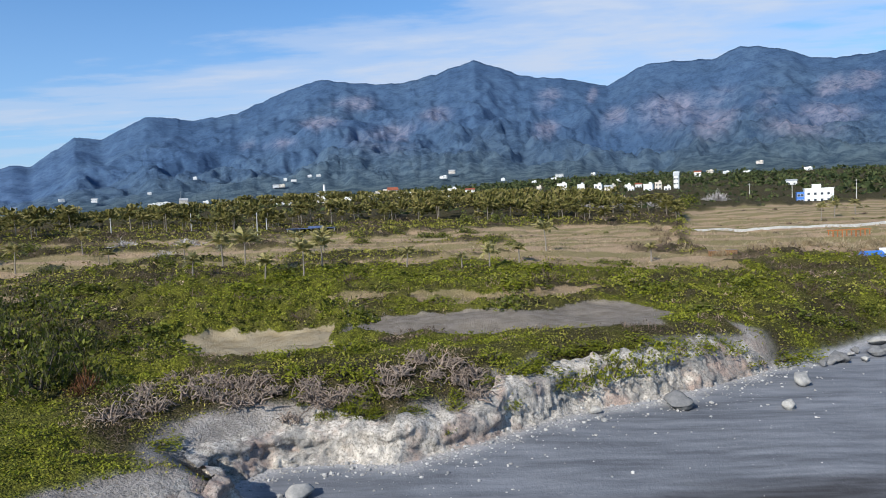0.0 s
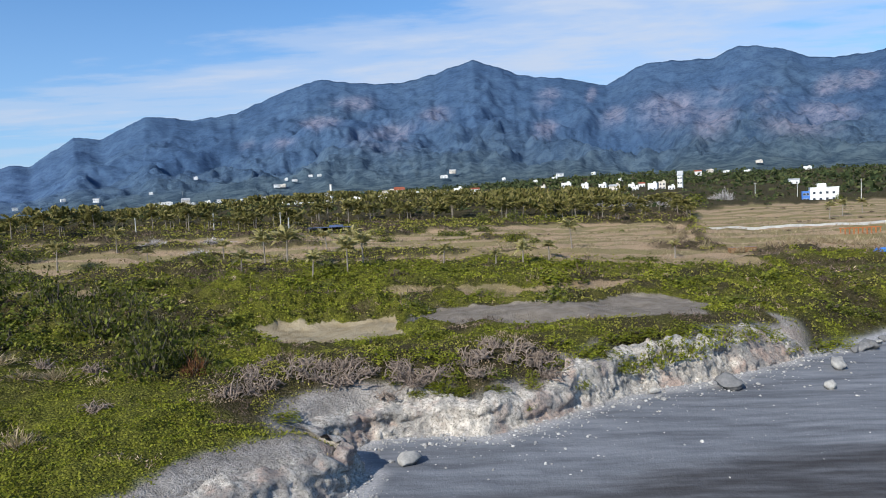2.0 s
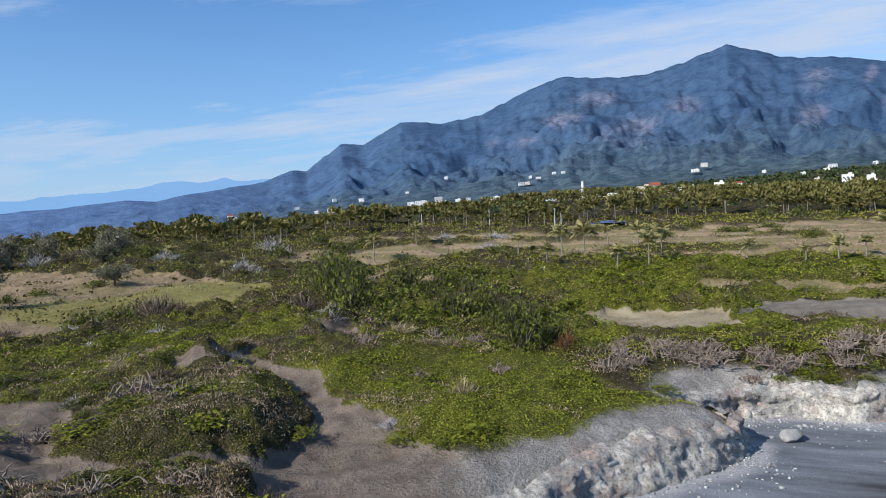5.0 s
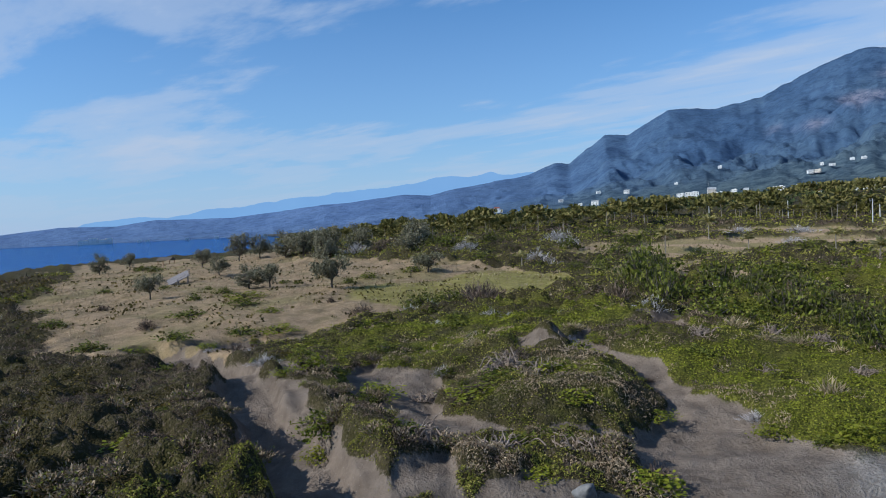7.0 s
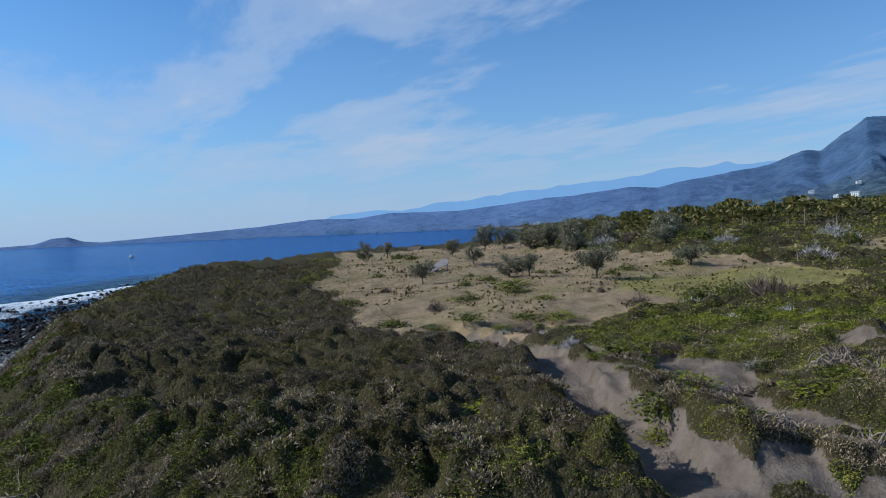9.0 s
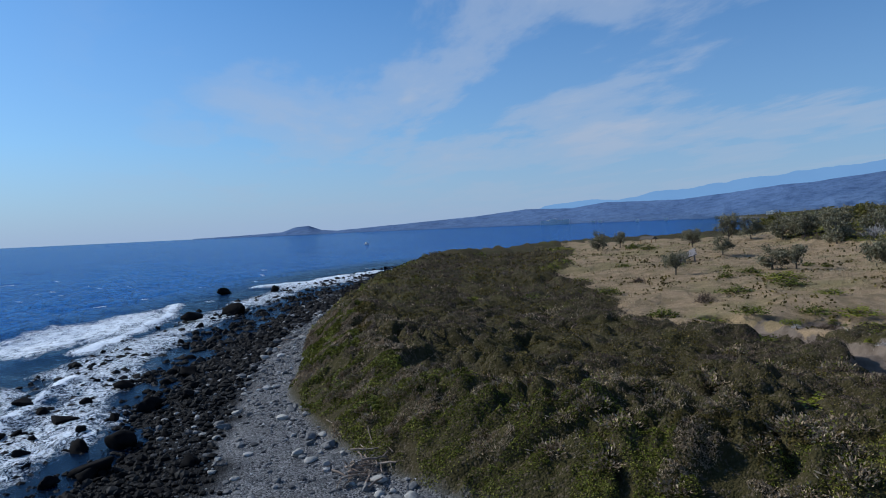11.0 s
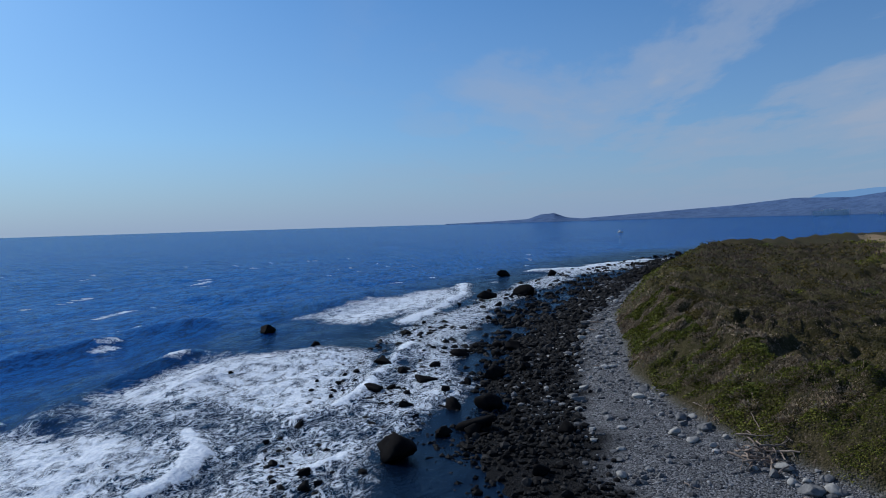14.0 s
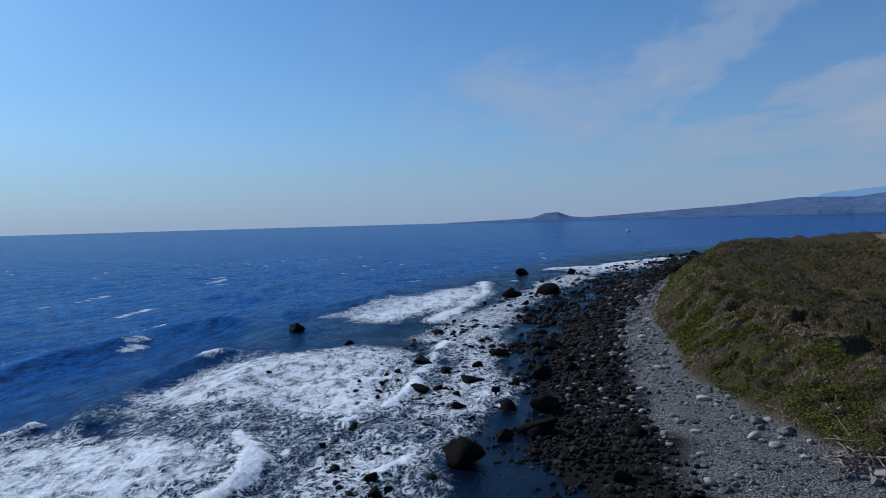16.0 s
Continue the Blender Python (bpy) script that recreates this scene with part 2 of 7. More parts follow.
def sea_material():
    m, t = material("sea_water")
    p = place(t)
    swell = node(t, "ShaderNodeMapping")
    swell.inputs["Rotation"].default_value, swell.inputs["Scale"].default_value = (0, 0, radians(-24)), (0.30, 1.0, 1)
    t.links.new(p, swell.inputs["Vector"])
    chop, ripple = noise_of(t, swell.outputs[0], 0.55, 6, 0.68), noise_of(t, p, 1.7, 4, 0.6)
    deep = blend(t, ramp(t, noise_of(t, swell.outputs[0], 0.02, 4), [(0.35, 0.0), (0.65, 1.0)]), (0.005, 0.052, 0.22), (0.011, 0.082, 0.29))
    # shading of the chop painted into the water colour: darker troughs, lighter streaks
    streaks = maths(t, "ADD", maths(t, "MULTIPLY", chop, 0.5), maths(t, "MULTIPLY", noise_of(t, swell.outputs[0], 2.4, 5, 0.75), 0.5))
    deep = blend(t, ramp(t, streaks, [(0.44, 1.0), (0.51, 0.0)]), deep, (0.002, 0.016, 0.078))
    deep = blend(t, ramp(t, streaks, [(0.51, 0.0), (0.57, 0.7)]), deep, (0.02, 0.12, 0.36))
    shallow = blend(t, mask(t, "shallow"), deep, (0.002, 0.006, 0.016))
    calm = node(t, "ShaderNodeMapping")
    calm.inputs["Rotation"].default_value, calm.inputs["Scale"].default_value = (0, 0, radians(-24)), (0.55, 1.0, 1)
    t.links.new(p, calm.inputs["Vector"])
    # torn ribbons of foam at two sizes
    ribbon = maths(t, "ABSOLUTE", maths(t, "SUBTRACT", noise_of(t, calm.outputs[0], 0.62, 7, 0.62, 1.4), 0.5))
    thread = maths(t, "ABSOLUTE", maths(t, "SUBTRACT", noise_of(t, calm.outputs[0], 1.9, 6, 0.65, 1.0), 0.5))
    net = maths(t, "MAXIMUM", ramp(t, ribbon, [(0.0, 1.0), (0.022, 0.7), (0.055, 0.0)]), ramp(t, thread, [(0.0, 0.9), (0.02, 0.5), (0.045, 0.0)]))
    patchy = noise_of(t, calm.outputs[0], 0.50, 9, 0.76, 0.5)
    f = mask(t, "foam")
    # thick foam where the mask is strong, a lace of it where it is weak
    thick = ramp(t, maths(t, "ADD", f, maths(t, "MULTIPLY", maths(t, "SUBTRACT", patchy, 0.5), 1.1)), [(0.50, 0.0), (0.74, 1.0)])
    thin = maths(t, "MULTIPLY", net, ramp(t, maths(t, "ADD", f, maths(t, "MULTIPLY", maths(t, "SUBTRACT", patchy, 0.5), 0.9)), [(0.14, 0.0), (0.42, 1.0)]))
    white = ramp(t, maths(t, "MAXIMUM", thick, thin, True), [(0.14, 0.0), (0.68, 1.0)])
    froth = blend(t, ramp(t, noise_of(t, p, 2.2, 6, 0.75), [(0.36, 0.0), (0.58, 1.0)]), (0.50, 0.57, 0.67), (0.82, 0.86, 0.90))
    colour = blend(t, white, shallow, froth)
    relief = maths(t, "ADD", maths(t, "MULTIPLY", chop, 1.6), maths(t, "ADD", maths(t, "MULTIPLY", ripple, 0.35), maths(t, "MULTIPLY", white, 0.35)))
    # water: colour from below and a gloss that grows towards grazing views, held back by the slopes of the chop
    bump = node(t, "ShaderNodeBump")
    bump.inputs["Strength"].default_value, bump.inputs["Distance"].default_value = 1.0, 0.22
    t.links.new(relief, bump.inputs["Height"])
    body = node(t, "ShaderNodeBsdfDiffuse")
    gloss = node(t, "ShaderNodeBsdfGlossy")
    gloss.inputs["Roughness"].default_value = 0.06
    gloss.inputs["Color"].default_value = (0.62, 0.82, 1.0, 1)
    fresnel = node(t, "ShaderNodeFresnel")
    fresnel.inputs["IOR"].default_value = 1.33
    t.links.new(colour, body.inputs[0])
    for n in (body, gloss, fresnel):
        t.links.new(bump.outputs[0], n.inputs["Normal"])
    amount = maths(t, "MULTIPLY", maths(t, "MULTIPLY", fresnel.outputs[0], 0.52), maths(t, "SUBTRACT", 1.0, maths(t, "MULTIPLY", white, 0.85)))
    mix = node(t, "ShaderNodeMixShader")
    t.links.new(amount, mix.inputs[0])
    t.links.new(body.outputs[0], mix.inputs[1])
    t.links.new(gloss.outputs[0], mix.inputs[2])
    t.links.new(mix.outputs[0], node(t, "ShaderNodeOutputMaterial").inputs[0])
    return m


def hill_material(name, low, high, stone, stony, beyond):
    """Forest on far slopes with haze painted in; beyond: the hazier colours of the hills across the bay."""
    m, t = material(name)
    p = place(t)
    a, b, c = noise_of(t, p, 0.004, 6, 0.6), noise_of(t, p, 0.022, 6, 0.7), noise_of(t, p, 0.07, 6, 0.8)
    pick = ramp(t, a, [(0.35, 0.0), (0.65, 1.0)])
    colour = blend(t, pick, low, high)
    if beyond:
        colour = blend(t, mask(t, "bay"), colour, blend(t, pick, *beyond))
        # less haze blue in the colour of the lower slopes, least on the foothills
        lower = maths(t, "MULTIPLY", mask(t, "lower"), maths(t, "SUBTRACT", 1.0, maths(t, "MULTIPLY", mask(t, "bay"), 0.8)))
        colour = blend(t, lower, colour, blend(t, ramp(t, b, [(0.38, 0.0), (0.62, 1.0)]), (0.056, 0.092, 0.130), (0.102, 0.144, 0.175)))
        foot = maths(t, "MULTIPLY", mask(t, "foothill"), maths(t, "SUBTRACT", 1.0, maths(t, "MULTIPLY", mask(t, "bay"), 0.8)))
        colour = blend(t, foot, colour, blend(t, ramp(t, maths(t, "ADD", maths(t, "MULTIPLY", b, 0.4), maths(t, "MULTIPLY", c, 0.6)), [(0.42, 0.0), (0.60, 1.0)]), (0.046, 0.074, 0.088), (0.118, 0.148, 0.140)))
        speck = maths(t, "ADD", maths(t, "MULTIPLY", b, 0.55), maths(t, "MULTIPLY", c, 0.45))
        colour = blend(t, ramp(t, speck, [(0.42, 0.75), (0.54, 0.0)]), colour, blend(t, 1.0, colour, (0.48, 0.53, 0.62), "MULTIPLY"))
        colour = blend(t, ramp(t, c, [(0.58, 0.0), (0.68, 0.4)]), colour, (0.135, 0.175, 0.215))
        crag = maths(t, "MULTIPLY", mask(t, "crag"), ramp(t, speck, [(0.40, 0.1), (0.58, 1.0)]))
        colour = blend(t, maths(t, "MULTIPLY", crag, stony), colour, stone)
        finish(t, colour, 0.95, maths(t, "ADD", maths(t, "MULTIPLY", b, 0.45), maths(t, "MULTIPLY", c, 0.8)), 1.0, 9.0, specular=0.05)
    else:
        # the farthest range emits its haze colour and takes no sunlight
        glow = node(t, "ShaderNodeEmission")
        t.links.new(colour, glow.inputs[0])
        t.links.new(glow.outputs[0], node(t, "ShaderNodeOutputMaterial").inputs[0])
    return m


def cliff_material():
    m, t = material("mudstone")
    p = place(t)
    finish(t, rock_colour(t, p), 0.95, noise_of(t, p, 3.5, 6, 0.75), 0.9, 0.18, specular=0.1)
    return m
# ---------------------------------------------------------------- plan of the ground
def lattice(ix, iy, seed):
    """A repeatable random number from 0 to 1 for each lattice cell."""
    h = (ix.astype(np.int64) * 374761393 + iy.astype(np.int64) * 668265263 + seed * 974711) & 0x7FFFFFFF
    h = ((h ^ (h >> 13)) * 1274126177) & 0x7FFFFFFF
    return ((h ^ (h >> 16)) & 0xFFFF) / 65535.0


def value_noise(x, y, seed=0):
    ix, iy = np.floor(x), np.floor(y)
    u, v = x - ix, y - iy
    u, v = u * u * (3 - 2 * u), v * v * (3 - 2 * v)
    a, b = lattice(ix, iy, seed), lattice(ix + 1, iy, seed)
    c, d = lattice(ix, iy + 1, seed), lattice(ix + 1, iy + 1, seed)
    return (a + (b - a) * u) * (1 - v) + (c + (d - c) * u) * v


def fbm(x, y, size, octaves=4, seed=0, gain=0.5):
    """Fractal noise round 0, about -1 to 1, whose largest lumps are size metres wide."""
    total, amp, norm = 0.0, 1.0, 0.0
    for k in range(octaves):
        f = 2.03 ** k / size
        total = total + amp * (value_noise(x * f + 17.3 * k, y * f - 9.1 * k, seed + 31 * k) * 2 - 1)
        norm += amp
        amp *= gain
    return total / norm * 1.6


def step(a, b, v):
    t = np.clip((v - a) / (b - a), 0, 1)
    return t * t * (3 - 2 * t)


def line_distance(x, y, line, closed=False):
    """Distance to a polyline."""
    pts = list(line) + ([line[0]] if closed else [])
    best = np.full(np.shape(x), 1e9)
    for (ax, ay), (bx, by) in zip(pts, pts[1:]):
        dx, dy = bx - ax, by - ay
        t = np.clip(((x - ax) * dx + (y - ay) * dy) / (dx * dx + dy * dy), 0, 1)
        best = np.minimum(best, np.hypot(x - ax - t * dx, y - ay - t * dy))
    return best


def inside(x, y, poly):
    hit = np.zeros(np.shape(x), bool)
    for (ax, ay), (bx, by) in zip(poly, poly[1:] + poly[:1]):
        if ay != by:
            hit ^= ((ay > y) != (by > y)) & (x < (bx - ax) * (y - ay) / (by - ay) + ax)
    return hit


def area(x, y, poly):
    """Signed distance, positive inside."""
    return np.where(inside(x, y, poly), 1, -1) * line_distance(x, y, poly, True)


COAST = [(-1600, 1180), (-1000, 700), (-600, 420), (-520, 300), (-495, 200), (-470, 140), (-400, 55), (-340, 17), (-237, -18),
         (-163, -35), (-129, -37.5), (-112, -39.5), (-103, -38), (-97, -37), (-89, -35), (-82, -32.5), (-74, -28.5), (-60, -20), (-51, -8), (-47, 2), (-40, 9),
         (-33, 17), (-27, 26), (-21.5, 33), (-16.5, 38.5), (-15, 42.5), (-19, 47), (-15, 51), (-10, 51.5), (-6, 50.5), (-2, 53),
         (4, 58), (10, 63), (17, 66), (25, 71), (30, 75), (36, 79), (51, 90), (80, 104), (140, 116), (400, 150), (5000, 300)]
LAND = COAST + [(5000, 5000), (-5000, 5000), (-5000, 1900), (-3500, 1900), (-2600, 1700)]
GULLY = [(-112, 19), (-104, 19), (-87, 16.5), (-71, 9.5), (-56, 3), (-44, 0)]
SAND_BEDS = [
    [(-82, 12.5), (-79, 15), (-73.5, 16.5), (-70, 16), (-68.5, 12.5), (-65.5, 8.6), (-58.5, 7), (-54.5, 6), (-53.5, 3.5), (-58, 3), (-68, 8), (-74, 10)],
    [(-80, 26.5), (-76, 27.5), (-71.5, 30), (-67, 27), (-62, 20), (-68.5, 16), (-73, 17.5)],
    [(-68, 14.7), (-66, 20), (-60, 19.5), (-55.5, 17.5), (-51, 20.5), (-47, 25), (-47.5, 31.5), (-51.5, 37), (-55, 39.5), (-61, 41.5), (-63.5, 40), (-64.5, 48), (-58.5, 42),
     (-51.5, 41), (-46.5, 36.5), (-43, 34), (-36.5, 29.5), (-31, 24.8), (-28.5, 26), (-30, 21), (-36, 17), (-40, 15.5), (-43.5, 19.5), (-46, 21.5), (-49, 20), (-51, 18), (-54, 14.6), (-57, 10)],
    [(-53, 7.4), (-52, 10.5), (-48.6, 7.2), (-51, 4.6)], [(-109, 23), (-105, 30), (-97, 25), (-104, 21.5)], [(-83.5, 17.7), (-82.5, 19.3), (-71, 16.8), (-74, 15.2)],
    [(-62.6, 57.8), (-59, 62.8), (-54, 52.6), (-57.8, 52.3)], [(-70, 41), (-64, 39.5), (-61, 38), (-65, 36)], [(-48, 12), (-40, 15), (-33, 20), (-38, 8), (-46, 3)]]
MOUND = [(-62, 20.5), (-66, 27), (-67, 35), (-62, 40), (-55, 39), (-49, 33), (-47.5, 26), (-52, 21.5), (-56, 18.5)]


def sand_mask(x, y):
    """1 where the grey dune sand lies bare."""
    near = np.full(np.shape(x), 1e9)
    for bed in SAND_BEDS:
        near = np.minimum(near, -area(x, y, bed))
    near = np.minimum(near, line_distance(x, y, GULLY) - 2.6)
    near = np.maximum(near, area(x, y, MOUND) + 0.3)
    return step(0.55, -0.55, near + 0.9 * fbm(x, y, 7, 3, 5) + 0.9 * fbm(x, y, 2.6, 3, 7))


# broad rises and hollows of the dunes: middle, reach and height
HUMMOCKS = [(-46, 54, 13, 1.0), (-60, 56, 10, 1.2), (-69, 37.5, 5, 1.9), (-58, 41, 6, 1.2), (-82, 15, 7, 2.4), (-72, 15, 5, 1.2), (-62, 9, 7, 1.8), (-52, 5, 8, 1.6), (-44, 11, 5, 1.0), (-77, 7, 6, 0.6), (-38, 38, 6, 0.7), (-25, 33, 5, 0.5), (-130, 60, 25, 0.9), (-153, 36, 20, 1.0), (5, 160, 40, 0.9)]


def cliff_height(x, y):
    """How high the bare face stands over the river sand."""
    return np.interp(x, [-30, -14, -2, 6, 20, 30], [2.6, 2.8, 3.0, 3.7, 4.2, 3.4])


def ground_height(x, y):
    x, y = np.asarray(x, float), np.asarray(y, float)
    d = area(x, y, LAND)
    near = np.hypot(x + 25, y + 20)
    d = d + np.where(near < 600, fbm(x, y, 7, 3, 1) * 1.0 * step(0.5, 6, np.abs(d)) + fbm(x, y, 26, 2, 2) * 1.5 * step(2, 14, np.abs(d)), 0)
    # how wide the slope from the beach to the top of the bank is: sheer cliff, bushy bluff, gentle slope
    wide = 8.5 - 6.2 * step(-40, -24, x) + 22 * step(28, 44, x - 0.25 * (y - 75))
    up = np.interp(d / wide, [0, 0.12, 0.55, 1.0], [0, 0.25, 0.86, 1.0])
    cliff = step(-36, -26, x) * step(33, 28, x) * step(18, 26, y) * step(110, 100, y)
    dunes = step(-78, -60, x) * step(-30, -42, x) * step(-8, 4, y) * step(52, 38, y)
    top = 5.3 - 0.9 * dunes
    land = 1.9 + (top - 1.9) * up
    land = land + np.interp(d, [8, 30, 52, 90, 130, 250, 600, 1000, 2600, 5000], [0, 0.6, 2.6, 4.2, 4.9, 11.3, 28, 46, 128, 250]) * step(0, 8, d)
    # the sheer face along the river sand, a steep bank over it and a flat top that dips inland
    crest = np.interp(x, [-26, -18, 0, 14, 26], [6.0, 6.5, 7.2, 7.4, 6.2])
    crest = 5.2 + (crest - 5.2) * step(42, 53, y)
    high = cliff_height(x, y)
    bank = 1.9 + high * np.interp(d, [0, 0.3, 1.0, 2.2, 3.0], [0, 0.12, 0.52, 0.90, 1.0]) + (crest - 1.9 - high) * np.interp(d, [2.4, 4.0, 8.0], [0, 0.45, 1.0])
    inland = np.interp(d, [8, 16, 40, 60], [0, 0, 0.4, 1.0])
    bank = bank + (np.minimum(crest, 6.7) - crest) * step(7, 14, d)
    land = land * (1 - cliff) + cliff * (bank * (1 - inland) + land * inland)
    for hx, hy, reach, rise in HUMMOCKS:
        land = land + rise * np.exp(-((x - hx) ** 2 + (y - hy) ** 2) / reach ** 2) * step(0, 5, d)
    land = land - 1.7 * step(-70, -95, x) * step(20, 50, d) * step(170, 110, d)
    # dune lumps and hollows
    rough = step(4, 14, d) * step(900, 300, near)
    land = land + rough * (0.75 * fbm(x, y, 17, 4, 3) + 0.35 * fbm(x, y, 5, 3, 4))
    sand = sand_mask(x, y)
    land = land - 0.7 * sand * step(3, 10, d) * (1 - 0.8 * fbm(x, y, 7, 4, 8)) + 0.16 * sand * np.abs(fbm(x, y, 1.8, 3, 10))
    m = area(x, y, MOUND)
    land = land + 1.6 * step(-1.5, 3.5, m) * step(2, 8, d)
    g = line_distance(x, y, GULLY)
    land = land - 1.5 * step(2.8, 1.6, g + 0.8 * fbm(x, y, 6, 2, 9)) * step(0, 10, d)
    land = land + 2.2 * step(5, 1, np.hypot(x + 64, (y - 40) * 1.3) + 1.2 * fbm(x, y, 4, 2, 12))
    # the bank above the beach in the west
    bank = step(-40, -60, x) * step(3, 9, d) * step(40, 16, d) * step(2.8, 4.5, g)
    land = land + 1.2 * bank
    out = np.maximum(-d, 0)
    s = out - shore_start(x)
    west = np.interp(s, [-13, -1, 8, 15, 45, 200, 3000], [1.9, 0.95, 0.08, -0.5, -1.8, -6, -30]) + np.minimum(1.9 - np.interp(-shore_start(x), [-13, -1], [1.9, 0.95]), 1.0) * step(0, -3, s)
    east = np.interp(out, [0, 6, 40, 70, 200, 3000], [1.9, 1.55, 1.15, -0.3, -6, -30])
    k = step(-52, -30, x)
    sea = west * (1 - k) + east * k + 0.12 * fbm(x, y, 8, 3, 6)
    return np.where(d > 0, land, sea)


def cover_mask(x, y, d):
    """1 where low scrub covers the ground."""
    m = step(-0.3, 0.9, d + 1.0 * fbm(x, y, 4, 2, 21)) * (1 - sand_mask(x, y)) * (1 - straw_mask(x, y)) * (1 - bare_mask(x, y))
    cliff = step(-36, -28, x) * step(33, 27, x) * step(1.0, -1.0, d - 1.5 - 1.9 * step(-14, -20, x) + 2.4 * fbm(x, y, 6, 4, 23)) * step(18, 26, y) * step(110, 100, y)
    return m * (1 - cliff)


FIELD_WEST = [(-451, 138), (-300, 190), (-256, 140), (-200, 125), (-150, 118), (-104, 108), (-92, 78), (-100, 42), (-98, 22), (-110, 9),
              (-149, 15), (-211, 36), (-300, 78)]
FIELD_EAST = [(52, 150), (50, 166), (70, 235), (95, 320), (230, 345), (300, 300), (230, 170), (140, 150), (82, 143)]
FIELD_BROWN = [(9, 240), (34, 260), (68, 246), (49, 168), (30, 153), (10, 168)]
STRAW_BANDS = [([(-125, 158), (-100, 164), (-70, 176), (-33, 187), (10, 168), (40, 143)], 15.0), ([(-40, 205), (-20, 214), (9, 232)], 14.0),
               ([(-70, 142), (-45, 148)], 7.0), ([(-130, 200), (-90, 215), (-50, 224)], 9.0), ([(-92, 128), (-80, 132)], 6.0), ([(-30, 142), (0, 146), (30, 146)], 6.0)]
BROWN_PATCH = [(-37, 78), (-32, 82.5), (-24, 83), (-16.5, 83), (-14.5, 71), (-17.5, 67.5), (-25, 68.5), (-31.5, 75)]
GREY_PATCH = [(-14, 76.5), (-12.5, 88), (-4.5, 91), (6.5, 86), (15, 95), (20, 95), (24, 88), (20, 75), (13, 72), (7, 76.5), (0, 77.5), (-10, 76)]


def straw_mask(x, y):
    s = np.maximum(area(x, y, FIELD_WEST) / 3, np.maximum(area(x, y, FIELD_EAST), area(x, y, FIELD_BROWN)) / 2)
    for line, width in STRAW_BANDS:
        s = np.maximum(s, (width - line_distance(x, y, line)) / 7)
    # small straw clearings in the green belt
    s = np.maximum(s, np.minimum(9 * (fbm(x, y, 17, 3, 19) - 0.52), np.minimum(y - 92, 165 - y) / 6) - 0.6 - 10 * step(48, 56, x))
    return step(-1, 1, s + 1.6 * fbm(x, y, 16, 4, 11))


def bare_mask(x, y):
    """1 on the trodden clearings."""
    a = step(-0.5, 0.5, area(x, y, BROWN_PATCH) + 0.9 * fbm(x, y, 5, 3, 13))
    b = step(-1.2, 1.2, area(x, y, GREY_PATCH) + 1.8 * fbm(x, y, 9, 4, 14))
    return np.maximum(a, b)


def cover_height(x, y, d, mask):
    """Height of the scrub: cushions with dark gaps between them."""
    near = np.hypot(x + 25, y + 20)
    bluff = step(-56, -66, x) * step(30, 10, y + 0.22 * (x + 60))
    lumps = np.clip(0.75 * np.abs(fbm(x, y, 5.0, 4, 15, 0.6)) + 0.5 * np.abs(fbm(x, y, 1.7, 3, 20, 0.6)) + 0.45 * bluff * step(0.05, 0.8, fbm(x, y, 4.2, 2, 30)), 0, 1.4) ** 0.9
    tall = 1.2 + 0.8 * step(-0.2, 0.6, fbm(x, y, 22, 2, 16)) + 0.3 * bluff * fbm(x, y, 7, 2, 28)
    head = np.maximum(step(-62, -50, x) * step(24, 30, y) * step(66, 58, y) * step(-8, -16, x), step(-30, -24, x) * step(30, 24, x) * step(26, 14, d) * step(44, 50, y))
    dunes = step(-92, -78, x) * step(-30, -40, x) * step(-2, 6, y) * step(62, 48, y)
    tall = tall * (1 - np.maximum(0.76 * head, 0.58 * dunes)) * step(1200, 500, near)
    tall = tall * (0.35 + 0.65 * step(2, 9, d))
    seam = 1 - 0.9 * step(0.20, 0.04, np.abs(fbm(x * 0.7, y, 8.0, 3, 39))) * step(-50, -62, x)
    return mask * tall * seam * (1.25 - 1.15 * np.clip(1 - lumps, 0, 1))


def shore_start(x):
    """How far out from the foot of the bank the shingle gives way to black boulders."""
    return np.interp(-x, [70, 82, 95, 108, 130, 169, 240], [13.5, 12.0, 9.5, 6.5, 7, 5, 2.5])


# ---------------------------------------------------------------- large structure
def mesh_from(name, verts, faces, mat, smooth=True):
    """A mesh from arrays of corners and of faces (all with the same number of corners)."""
    verts, faces = np.asarray(verts, np.float32), np.asarray(faces, np.int32)
    data = bpy.data.meshes.new(name)
    n, k = faces.shape
    data.vertices.add(len(verts))
    data.vertices.foreach_set("co", verts.ravel())
    data.loops.add(n * k)
    data.loops.foreach_set("vertex_index", faces.ravel())
    data.polygons.add(n)
    data.polygons.foreach_set("loop_start", np.arange(0, n * k, k, dtype=np.int32))
    data.polygons.foreach_set("use_smooth", np.full(n, smooth))
    data.update(calc_edges=True)
    data.materials.append(mat)
    return data


def attribute(data, name, values):
    data.attributes.new(name, "FLOAT", "POINT").data.foreach_set("value", np.asarray(values, np.float32).ravel())


def polar(angles, radii, closed=True):
    """Corners and faces of a fan-shaped grid round the middle of the view; angles in degrees to the left of +y."""
    a = np.radians(angles)
    x, y = -25 - np.sin(a)[:, None] * radii, -20 + np.cos(a)[:, None] * radii
    na, nr = len(a), len(radii)
    i, j = np.meshgrid(np.arange(na if closed else na - 1), np.arange(nr - 1), indexing="ij")
    k = (i + 1) % na
    faces = np.stack([i * nr + j, i * nr + j + 1, k * nr + j + 1, k * nr + j], -1).reshape(-1, 4)
    return x.ravel(), y.ravel(), faces


